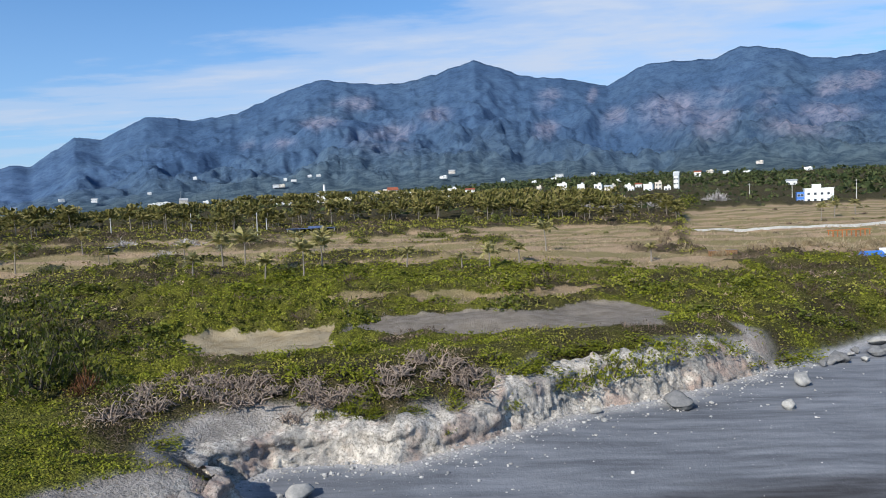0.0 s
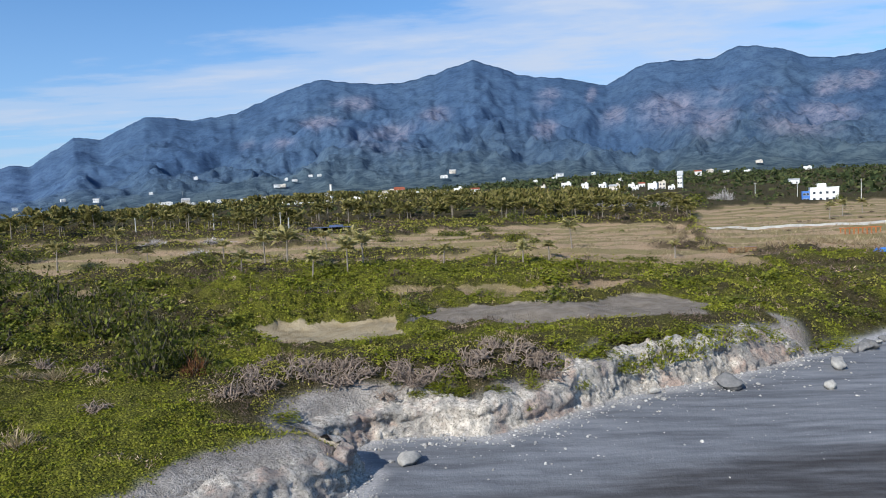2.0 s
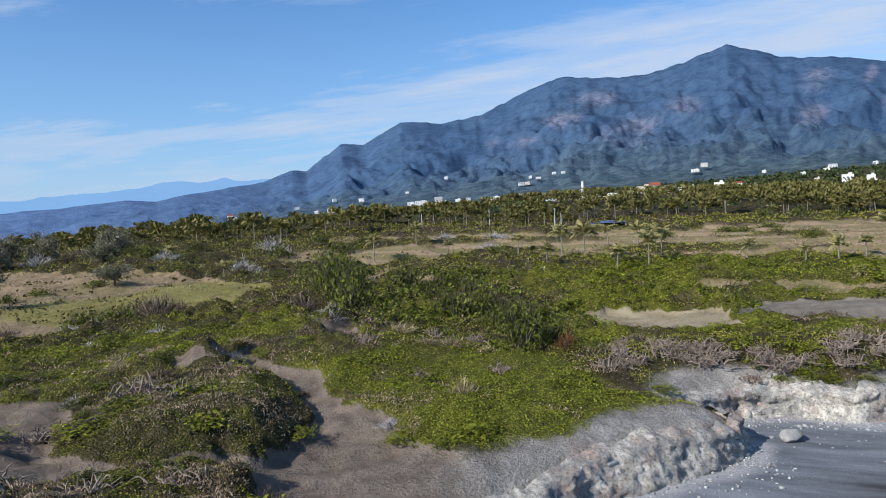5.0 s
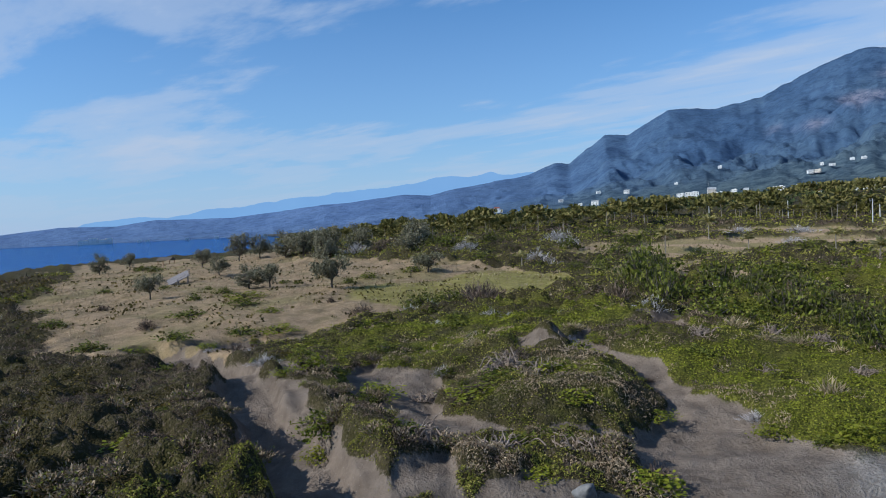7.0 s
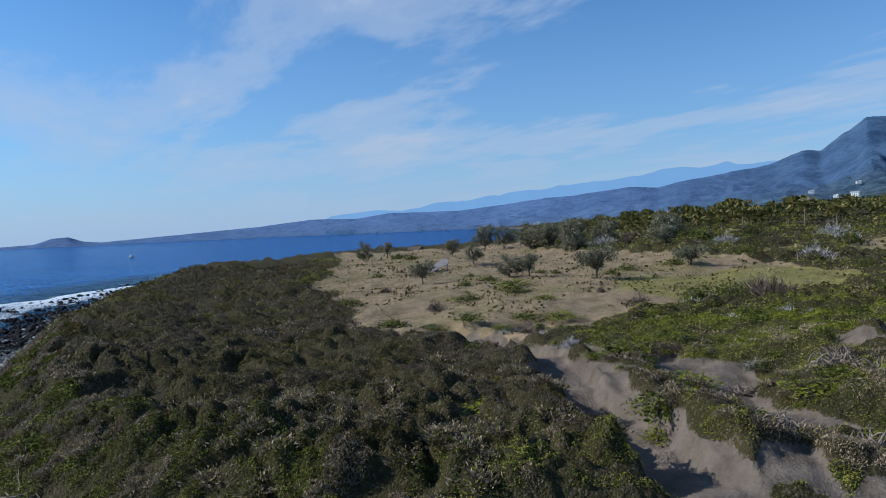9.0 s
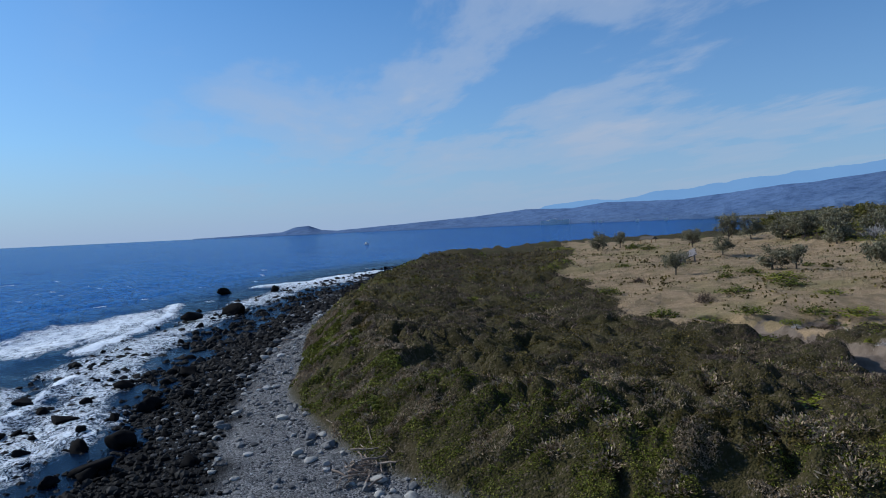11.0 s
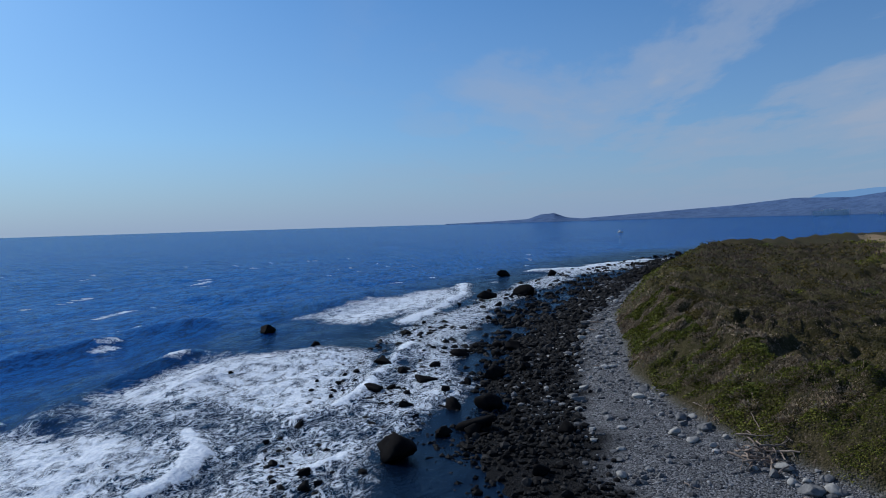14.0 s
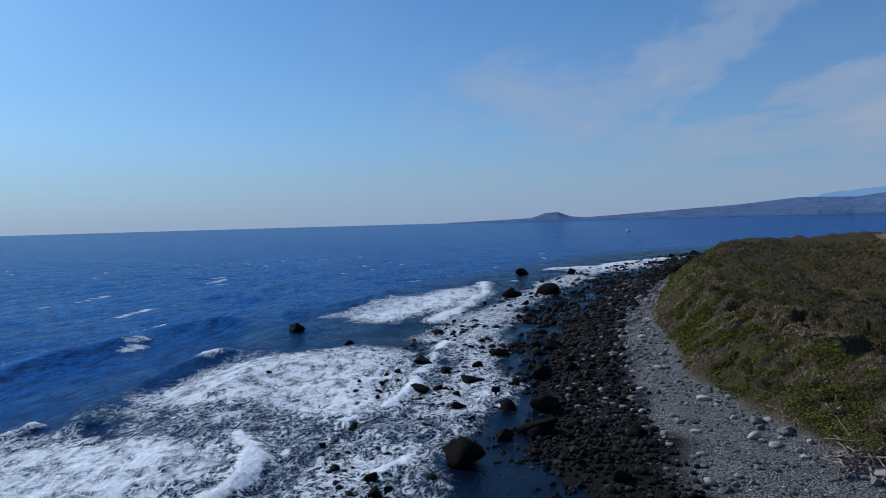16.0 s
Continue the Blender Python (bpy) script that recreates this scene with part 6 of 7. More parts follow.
# cushions on the dunes
for k, (kind, bx, by, bw, bh) in enumerate([
        ("fresh", -70, 20.6, 3.3, 1.1), ("green", -62.6, 8.6, 2.3, 1.7), ("fresh", -61.8, 7.6, 1.6, 1.0), ("fresh", -58, 21, 3.0, 1.0), ("green", -50, 15, 1.9, 1.1), ("green", -56, 9.5, 1.7, 1.0), ("green", -47, 17.5, 1.8, 0.9), ("fresh", -46, 12, 1.6, 0.8),
        ("green", -80, 31, 2.0, 1.1), ("green", -85, 23.5, 2.2, 1.0), ("green", -95, 13, 2.2, 1.2), ("green", -78, 34, 1.8, 0.9), ("grey", -64, 33.5, 2.2, 1.2), ("green", -88, 28, 2.2, 1.0), ("green", -93, 25, 2.0, 1.0),
        ("fresh", 2.6, 58.0, 1.3, 0.9), ("fresh", -2.7, 53.4, 1.0, 0.6), ("fresh", 6.8, 61.8, 1.4, 1.4), ("fresh", 8.4, 62.8, 1.8, 2.0), ("fresh", 10.5, 64.2, 2.0, 2.4), ("fresh", 12.6, 65.2, 2.1, 2.6),
        ("fresh", 15.0, 66.3, 2.1, 2.5), ("fresh", 17.4, 68.0, 2.0, 2.2), ("fresh", 20.0, 69.6, 2.0, 1.8), ("fresh", 22.5, 71.2, 2.0, 1.6), ("fresh", 25.6, 73, 2.0, 1.5), ("fresh", 28.1, 74, 2.0, 1.4), ("fresh", 33, 77, 2.4, 1.2), ("fresh", 36, 79, 2.6, 1.0)]):
    bush(kind, bx, by, bw, bh, k)


# small clumps breaking up the bare dune sand
rd = np.random.default_rng(95)
made = 0
for k in range(900):
    bx, by = float(rd.uniform(-108, -34)), float(rd.uniform(-2, 66))
    if made >= 95 or area(np.array(bx), np.array(by), LAND) < 4 or not 0.06 < sand_mask(np.array(bx), np.array(by)) < 0.99:
        continue
    kind = ("green", "grey", "fresh", "green", "bare")[k % 5]
    w = float(rd.uniform(0.6, 1.7))
    bush(kind, bx, by, w, w * float(rd.uniform(0.4, 0.75)), k)
    made += 1


# ---------------------------------------------------------------- field trees
def tree_meshes(seed):
    """A wind-shaped field tree 1 m high: forked trunk, limbs and loose clumps of leaves."""
    rng = np.random.default_rng(seed)
    wood, ends = [], []
    base = np.array([(0, 0, -0.06), (0.01, 0.0, 0.1), (0.03 * rng.normal(), 0.03 * rng.normal(), 0.24)])
    wood.append(tube(base, [0.035, 0.027, 0.02], 7))
    for k in range(10):
        a = k * 2.4 + rng.uniform(0, 0.5)
        tip = base[2] + np.array([np.cos(a) * rng.uniform(0.12, 0.34), np.sin(a) * rng.uniform(0.12, 0.34), rng.uniform(0.0, 0.56)])
        mid = (base[2] + tip) / 2 + rng.normal(size=3) * 0.03
        wood.append(tube([base[2] - (0, 0, 0.05), mid, tip], [0.017, 0.011, 0.005], 5))
        for _ in range(3):
            end = tip + rng.normal(size=3) * (0.10, 0.10, 0.07)
            wood.append(tube([mid, (mid + end) / 2 + rng.normal(size=3) * 0.02, end], [0.008, 0.006, 0.003], 4))
            ends.append(end)
    ends = np.array(ends)
    c = ends[rng.integers(0, len(ends), 2300)] + rng.normal(size=(2300, 3)) * (0.075, 0.075, 0.07)
    crown = leaves(c, rng.uniform(0.045, 0.10, 2300), rng, 0.1, 0.38)
    return mesh_from("trunk", *joined(wood), BARK), mesh_from("crown", *crown, TREE_LEAF, False)


TREES = [tree_meshes(120 + k) for k in range(5)]


def field_tree(x, y, high, wide, k):
    top = new("tree", None)
    top.matrix_world = pose(x, y, on_ground(x, y), 0, 0, 71 * k)
    for name, data in zip(("trunk", "crown"), TREES[k % 5]):
        part(name, data, top).scale = (wide * 1.15, wide * 1.15, high * 1.2)
    tagged(top, "small wind-shaped tree with an open grey-green crown", "tree", "trees on the straw field")


for k, (tx, ty, th, tw) in enumerate([(-290, 85, 6.6, 7), (-312, 106, 6.4, 6), (-170, 47, 5.6, 5.4), (-272, 116, 6.0, 6), (-212, 88, 5.0, 5.6), (-165, 68, 4.6, 7), (-161, 71, 5.0, 6), (-131, 65, 6.6, 7), (-275, 134, 9.5, 8), (-268, 139, 8.0, 9),
                                       (-249, 138, 8.6, 10), (-239, 139, 9.0, 10), (-244, 146, 9.5, 10), (-228, 142, 8.6, 10), (-210, 126, 7.5, 8), (-218, 148, 9, 10), (-171, 128, 6.0, 9), (-137, 99, 4.8, 7), (-330, 150, 5, 5), (-190, 150, 8, 10), (-200, 160, 9, 10)]):
    field_tree(tx, ty, th, tw, k)


# ---------------------------------------------------------------- palms
def frond_mesh(seed, leaflets=11):
    """One feathery palm leaf, 1 m long, arching out along +x."""
    rng = np.random.default_rng(seed)
    t = np.linspace(0, 1, 5)
    droop = rng.uniform(0.5, 0.8)
    p = np.stack([t * (1 - 0.22 * t), 0.04 * rng.normal() * t, 0.34 * t - droop * t ** 2.2], -1)
    pieces = [tube(p, np.linspace(0.014, 0.004, 5), 3)]
    for k in np.linspace(0.12, 1.0, leaflets):
        c = np.array([np.interp(k, t, p[:, i]) for i in range(3)])
        length = 0.30 * np.sin(np.pi * (0.15 + 0.8 * k)) + 0.06
        for side in (-1, 1):
            tip = c + np.array([0.14, side * length * 0.8, -length * 0.45 + 0.03 * rng.normal()])
            w = np.array([0.55 / leaflets, 0, 0.30 / leaflets])
            v = np.array([c - w, c + w, tip + w * 0.2, tip - w * 0.2])
            pieces.append((v, np.array([[0, 1, 2, 3]])))
    return joined(pieces)


FRONDS = [frond_mesh(140 + k) for k in range(4)]
FROND_DATA = [mesh_from("frond", *f, YELLOW_FROND) for f in FRONDS]


def palm_trunk(seed, high):
    rng = np.random.default_rng(seed)
    t = np.linspace(0, 1, 8)
    lean = rng.normal(size=2) * 0.05
    p = np.stack([lean[0] * t ** 1.6, lean[1] * t ** 1.6, t], -1) * high
    p[0, 2] = -0.3
    return p[-1], tube(p, np.interp(t, [0, 0.1, 1], [0.26, 0.17, 0.11]), 8)


def frond_poses(rng, count, length, raised=0):
    for k in range(count):
        lift = np.interp(k / count, [0, 0.5, 1], [52 + raised, 18 + raised, -24 + raised]) + rng.normal() * 8
        yield k * 137.5 + rng.normal() * 9, lift, length * rng.uniform(0.85, 1.12)


def young_palm(x, y, high, k):
    """A wind-torn palm with every leaf apart."""
    top = new("coconut_palm", None)
    top.matrix_world = pose(x, y, on_ground(x, y), 0, 0, 83 * k)
    tip, wood = palm_trunk(150 + k, high * 0.68)
    part("trunk", mesh_from("trunk", *wood, PALM_BARK), top)
    rng = np.random.default_rng(160 + k)
    for n, (turn, lift, length) in enumerate(frond_poses(rng, 13, high * 0.42, 22)):
        ob = part("frond", FROND_DATA[(n + k) % 4], top)
        ob.matrix_local = pose(*tip, 0, -lift, turn) @ Matrix.Diagonal((length, length, length, 1))
    tagged(top, "young coconut palm with wind-torn yellowing leaves", "palm tree", "young palms on the dunes")


for k, (px, py, ph) in enumerate([(-105, 158, 6.5), (-103, 183, 6.5), (-48, 119, 4.5), (-48, 134, 6.5), (-43, 132, 7.5), (-34, 114, 4.8), (-29, 120, 6.6), (-27, 126, 6.6), (-12, 128, 4.2), (-2, 129, 3.2), (3, 127, 4.6), (16, 154, 6), (9, 137, 4.0), (35, 140, 3.4), (-36, 170, 6), (-45, 181, 5.4),
                                  (121, 250, 5.6), (129, 257, 5.6), (140, 264, 5.2), (-122, 116, 4.0), (-148, 128, 4.4), (-84, 160, 4.2), (-62, 150, 4.6), (-141, 100, 4.0)]):
    young_palm(px, py, ph * 1.15, k)


def crown_pieces(seed, count, length, fronds):
    rng = np.random.default_rng(seed)
    pieces = []
    for n, (turn, lift, size) in enumerate(frond_poses(rng, count, length)):
        m = np.array(pose(0, 0, 0, 0, -lift, turn).to_3x3()) * size
        v, f = fronds[n % len(fronds)]
        pieces.append((v @ m.T, f))
    return joined(pieces)


COARSE = [frond_mesh(170 + k, 6) for k in range(3)]
CROWNS = [mesh_from("crown", *crown_pieces(180 + k, 12, 3.7, COARSE), FROND) for k in range(5)]
TRUNKS = [palm_trunk(190 + k, 5.2 + 0.5 * k) for k in range(5)]
TRUNK_DATA = [mesh_from("trunk", *wood, PALM_BARK) for _, wood in TRUNKS]
GROVE = [(-430, 250), (-330, 215), (-240, 180), (-190, 172), (-150, 205), (-133, 262), (-100, 250), (-75, 246), (-54, 288), (-8, 288), (20, 275), (40, 262), (75, 254), (92, 330), (60, 430), (-60, 520), (-300, 560), (-560, 500)]


def build_grove():
    rng = np.random.default_rng(200)
    n = 3900
    x, y = rng.uniform(-560, 130, n), rng.uniform(165, 600, n)
    edge = area(x, y, GROVE)
    keep = (edge > 0) & ((edge < 62 + 20 * fbm(x, y, 60, 2, 29)) | (x < -240))
    x, y, edge = x[keep], y[keep], edge[keep]
    order = np.argsort(edge + rng.uniform(0, 14, len(x)))
    x, y, edge = x[order], y[order], edge[order]
    front = [i for i in range(len(x)) if edge[i] < 34 and y[i] - 0.0 < 340 and x[i] > -420][:180]
    z = ground_height(x, y)
    for i in front:
        k = int(rng.integers(0, 5))
        top = new("coconut_palm", None)
        s = rng.uniform(0.55, 1.1)
        top.matrix_world = pose(float(x[i]), float(y[i]), float(z[i]), 0, 0, float(rng.uniform(0, 360))) @ Matrix.Diagonal((s, s, s, 1))
        part("trunk", TRUNK_DATA[k], top)
        part("crown", CROWNS[k], top).location = TRUNKS[k][0]
        tagged(top, "tall coconut palm at the edge of the grove", "palm tree", "coconut palms of the grove")
    rest = np.setdiff1d(np.arange(len(x)), front)[:1000]
    light = [frond_mesh(175 + k, 3) for k in range(2)]
    crowns = [crown_pieces(210 + k, 10, 4.0, [(v[15:], f[12:] - 15) for v, f in light]) for k in range(4)]
    pieces = []
    for i in rest:
        v, f = crowns[i % 4]
        pieces.append((v * rng.uniform(0.7, 1.3) + (x[i], y[i], z[i] + rng.uniform(3.6, 8.6)), f))
    tagged(new("palm_grove", mesh_from("palm_grove", *joined(pieces), FROND)), "dense coconut palm grove behind the fields", "palm grove", kind="stuff")
    # the wooded plain behind it, in clumps that shrink with the distance
    n = 7000
    x, y = rng.uniform(-1250, 800, n), 330 * np.exp(rng.uniform(0, 1.75, n))
    keep = (area(x, y, LAND) > 60) & ((area(x, y, GROVE) < 5) | (area(x, y, GROVE) > 58) & (x > -240)) & (straw_mask(x, y) < 0.3) & (np.abs(x) < 300 + y)
    x, y = x[keep], y[keep]
    z = ground_height(x, y)
    cs, ss = [], []
    for i in range(len(x)):
        r = rng.uniform(1.8, 4.4) * (1 + 0.0004 * y[i]) * (0.6 if -260 < x[i] < 220 and y[i] < 720 else 1.0)
        c, w = dome(rng, 10, 0.5)
        cs.append(c * (r * 1.25, r * 1.25, r * rng.uniform(0.8, 1.5)) + (x[i], y[i], z[i]))
        ss.append(np.full(10, r * 1.0))
    c, s = np.concatenate(cs), np.concatenate(ss)
    v, f = leaves(c, s * rng.uniform(0.6, 1.3, len(s)), rng, 0.3, 0.6)
    tagged(new("far_woods", mesh_from("far_woods", v, f, WOODS, False)), "dark green woods on the plain below the mountains", "woods", kind="stuff")


WOODS = foliage("woods_leaf", [(0.0, (0.025, 0.040, 0.018)), (0.5, (0.065, 0.085, 0.032)), (1.0, (0.14, 0.15, 0.06))])
build_grove()


# ---------------------------------------------------------------- buildings and works
WHITE_WALL = plain("white_wall", (0.62, 0.62, 0.60), (0.80, 0.80, 0.78), 0.6, 0.8, 0.1, 0.3, 0.12)
CREAM_WALL = plain("cream_wall", (0.50, 0.45, 0.38), (0.66, 0.60, 0.52), 0.6, 0.8, 0.1, 0.3, 0.2)
BLUE_PAINT = plain("blue_paint", (0.03, 0.12, 0.40), (0.05, 0.18, 0.52), 2.0, 0.5, 0.1, 0.4)
GREY_ROOF = plain("grey_roof", (0.30, 0.31, 0.32), (0.48, 0.49, 0.50), 1.0, 0.7, 0.2, 0.3, 0.3)
RED_ROOF = plain("red_roof", (0.22, 0.06, 0.035), (0.34, 0.11, 0.06), 1.0, 0.8, 0.2, 0.2, 0.3)
GLASS = plain("dark_glass", (0.02, 0.03, 0.045), (0.05, 0.06, 0.08), 1.0, 0.12, 0.0, 0.5)
CONCRETE = plain("concrete", (0.36, 0.35, 0.33), (0.55, 0.54, 0.51), 2.0, 0.9, 0.3, 0.2)
PLANK = plain("brown_plank", (0.16, 0.085, 0.04), (0.30, 0.17, 0.085), 5.0, 0.8, 0.4, 0.2, 0.4)
GREY_PLANK = plain("weathered_plank", (0.14, 0.125, 0.125), (0.26, 0.24, 0.24), 5.0, 0.9, 0.4, 0.2, 0.3)
ORANGE = plain("rust_orange", (0.30, 0.10, 0.035), (0.46, 0.18, 0.06), 4.0, 0.8, 0.3, 0.2, 0.3)
SHEET = plain("blue_sheet", (0.05, 0.075, 0.15), (0.10, 0.14, 0.25), 2.0, 0.5, 0.1, 0.4)
RUBBER = plain("rubber", (0.015, 0.015, 0.016), (0.03, 0.03, 0.03), 4.0, 0.8, 0.2, 0.2)


def box(w, d, h, at=(0, 0, 0), bevel=0.0):
    """Corners and faces of a block that stands on at, with a rounded top edge if asked."""
    bm = bmesh.new()
    bmesh.ops.create_cube(bm, size=1.0)
    bmesh.ops.scale(bm, vec=(w, d, h), verts=bm.verts)
    bmesh.ops.translate(bm, vec=(at[0], at[1], at[2] + h / 2), verts=bm.verts)
    if bevel:
        bmesh.ops.bevel(bm, geom=list(bm.edges), offset=bevel, segments=1, affect="EDGES")
    return bm


def bm_data(name, bms, mat, smooth=False):
    data = bpy.data.meshes.new(name)
    whole = bmesh.new()
    for b in bms if isinstance(bms, list) else [bms]:
        temp = bpy.data.meshes.new("temp")
        b.to_mesh(temp)
        b.free()
        whole.from_mesh(temp)
        bpy.data.meshes.remove(temp)
    whole.to_mesh(data)
    whole.free()
    data.materials.append(mat)
    return data


WINDOW_DATA = bm_data("pane", box(1.3, 0.12, 1.3), GLASS)
FRAME_DATA = bm_data("window_frame", [box(1.55, 0.1, 0.1, (0, 0, -0.1)), box(1.55, 0.1, 0.1, (0, 0, 1.3)), box(0.1, 0.1, 1.3, (-0.7, 0, 0)), box(0.1, 0.1, 1.3, (0.7, 0, 0))], CONCRETE)


def gable(w, d, rise, at=0.0, over=0.5):
    bm = bmesh.new()
    w, d = w / 2 + over, d / 2 + over
    low = [bm.verts.new(p) for p in ((-w, -d, at), (w, -d, at), (w, d, at), (-w, d, at))]
    a, b = bm.verts.new((-w, 0, at + rise)), bm.verts.new((w, 0, at + rise))
    for f in ((low[0], low[1], b, a), (low[2], low[3], a, b), (low[1], low[2], b), (low[3], low[0], a), tuple(reversed(low))):
        bm.faces.new(f)
    return bm


def house(x, y, w, h, k=0, z=None, d=None, roof="flat", wall=None, label="white-walled house among the palms", face=None):
    """A block with a parapet or a pitched roof, and windows towards the coast."""
    top = new("house", None)
    d = d or w * 0.75
    turn = math.degrees(math.atan2(x + 10, y)) * -1 + (k * 37 % 30 - 15) if face is None else face
    top.matrix_world = pose(x, y, (on_ground(x, y) if z is None else z) - 0.3, 0, 0, turn)
    mat = wall or (CREAM_WALL if k % 5 == 3 else WHITE_WALL)
    part("wall", bm_data("wall", box(w, d, h), mat), top)
    if roof == "flat":
        rim = [box(w + 0.2, 0.25, 0.7, (0, -d / 2, h)), box(w + 0.2, 0.25, 0.7, (0, d / 2, h)), box(0.25, d - 0.25, 0.7, (-w / 2, 0, h)), box(0.25, d - 0.25, 0.7, (w / 2, 0, h))]
        ob = part("roof", bm_data("roof", rim, mat), top)
        part("stair_head", bm_data("stair_head", box(w * 0.3, d * 0.4, 2.0, (w * 0.2, 0, h)), mat), top)
    else:
        part("roof", bm_data("roof", gable(w, d, h * 0.32, h), RED_ROOF if roof == "red" else GREY_ROOF), top)
    across, storeys = max(2, min(5, int(w / 2.8))), max(1, min(3, int(h / 3.0)))
    for s in range(storeys):
        for c in range(across):
            at = (-w / 2 + (c + 0.5) * w / across, -d / 2 - 0.03, 0.9 + s * h / storeys)
            ob = part("window", FRAME_DATA, top)
            ob.location = at
            part("pane", WINDOW_DATA, ob)
    return tagged(top, label, "house", "houses of the town")


TOWN_WEST = [(-904, 1514, 43, 18, 9), (-671, 1474, 47, 16, 9), (-616, 1402, 46, 26, 10), (-590, 1440, 46, 16, 14), (-484, 1203, 42, 10, 6), (-569, 1508, 51, 12, 7), (-549, 1522, 53, 10, 6), (-366, 1129, 42, 16, 7), (-335, 1149, 44, 20, 7)]
TOWN_SLOPE = [(-897, 1663, 70, 14, 8), (-797, 1738, 86, 9, 5), (-764, 1952, 130, 10, 7), (-502, 1823, 92, 14, 7), (-485, 1825, 93, 14, 7), (-490, 1877, 112, 8, 6), (-464, 1862, 108, 14, 5), (-426, 1885, 119, 10, 5), (-396, 1858, 118, 10, 5), (-43, 1786, 106, 16, 8),
              (-63, 1731, 93, 18, 6), (78, 1659, 79, 8, 5), (211, 1677, 82, 16, 6), (290, 1677, 83, 10, 5), (644, 1603, 89, 14, 6), (-1093, 1655, 59, 12, 6), (-1024, 1741, 78, 12, 6), (-966, 1547, 44, 10, 6)]
TOWN_MID = [(-105, 640, 26, 5), (-120, 650, 12, 4.5), (-90, 632, 14, 6), (-74, 600, 14, 9), (-66, 606, 10, 10), (-57, 600, 8, 7), (-53, 620, 10, 5), (-44, 643, 12, 5), (-39, 675, 8, 5), (-30, 690, 8, 5), (-15, 612, 9.5, 9), (0, 690, 11, 6), (123, 1361, 10, 5), (72, 739, 6, 5), (180, 1524, 14, 7), (-160, 690, 12, 6), (-180, 720, 14, 6), (-205, 760, 10, 6), (-230, 800, 12, 6)]
TOWN_EAST = [(86, 666, 11, 9), (107, 689, 8, 7), (100, 640, 6, 4), (109, 607, 8, 8), (117, 604, 8, 6), (146, 663, 7, 5), (163, 694, 7, 5), (146, 586, 9, 7), (135, 600, 6, 4), (160, 610, 7, 8), (159, 579, 6, 4), (174, 605, 5, 15), (217, 1043, 8, 5), (393, 1241, 14, 10), (480, 1440, 16, 9), (506, 1422, 14, 5), (530, 1377, 16, 5), (657, 1406, 18, 7), (268, 603, 10, 5), (127, 640, 7, 6)]
for k, (hx, hy, hz, hw, hh) in enumerate(TOWN_WEST + TOWN_SLOPE):
    house(hx, hy, hw, hh, k, hz, roof="flat" if k % 3 else "grey", label="pale house on the wooded lower slope" if k > 8 else "white-walled house among the palms")
for k, (hx, hy, hw, hh) in enumerate(TOWN_MID + TOWN_EAST):
    house(hx, hy, hw * 0.8, hh * 0.8, k, roof=("flat", "flat", "grey", "flat", "red", "flat", "flat")[k % 7])

# the works with its chimney
house(-143, 662, 16, 8, 1, roof="grey", wall=CREAM_WALL, label="cream factory hall with a grey roof", d=10)
chimney = new("chimney", None)
chimney.matrix_world = pose(-132, 640, on_ground(-132, 640) - 0.5)
part("shaft", mesh_from("shaft", *tube([(0, 0, 0), (0, 0, 6), (0, 0, 12), (0, 0, 17.4)], [1.5, 1.3, 1.15, 1.0], 14), WHITE_WALL), chimney)
part("rim", mesh_from("rim", *tube([(0, 0, 17.3), (0, 0, 17.4), (0, 0, 18.0), (0, 0, 18.1)], [0.9, 1.25, 1.25, 0.9], 14), CONCRETE), chimney)
tagged(chimney, "tall pale concrete factory chimney above the town", "chimney")

# the white villa by the fields, with a blue wing
villa = new("villa", None)
villa.matrix_world = pose(172, 358, on_ground(172, 358) - 0.4, 0, 0, -20) @ Matrix.Diagonal((0.85, 0.85, 0.85, 1))
part("wall", bm_data("wall", box(15, 10, 8.4), WHITE_WALL), villa)
part("roof", bm_data("roof", [box(15.6, 10.6, 0.35, (0, 0, 8.4)), box(4.5, 4, 2.2, (-1, 0, 8.75))], WHITE_WALL), villa)
part("wing", bm_data("wing", box(4, 7, 6.8, (-9.5, 0.5, 0)), BLUE_PAINT), villa, "blue-painted side wing")
for s in range(2):
    for c in range(4):
        ob = part("window", FRAME_DATA, villa)
        ob.location = (-5.4 + c * 3.4, -5.03, 1.2 + 3.6 * s)
        part("pane", WINDOW_DATA, ob)
    for c in range(2):
        ob = part("window", FRAME_DATA, villa)
        ob.location = (-10.4 + c * 1.8, -3.03, 1.0 + 3.2 * s)
        part("pane", WINDOW_DATA, ob)
tagged(villa, "white two-storey villa with a blue side wing", "house")

# across the bay
for k, (cx, cy, cw, ch) in enumerate([(-3310, 1238, 34, 12), (-3290, 1268, 26, 17), (-3275, 1296, 30, 12), (-3262, 1325, 20, 15)]):
    house(cx * 0.93, cy * 0.93, cw * 1.3, ch * 1.5, 2 * k, z=1.0, face=60, label="long white building on the far shore of the bay")
house(-2080, 1555, 24, 18, 0, z=1, face=50, label="white tower block on the far shore")
for k, (cx, cy) in enumerate([(-2950, 1320), (-2700, 1400), (-2560, 1450), (-2420, 1580), (-2900, 1330)]):
    house(cx * 0.93, cy * 0.93, 14, 8, k, z=1, face=55, label="small pale building on the far shore")
chapel = house(-1313, 1649, 16, 13, 0, z=40, roof="red", face=38, label="white hillside hall with a pointed gable")
house(-1300, 1652, 12, 8, 1, z=40, face=38, label="white house on the far hillside")


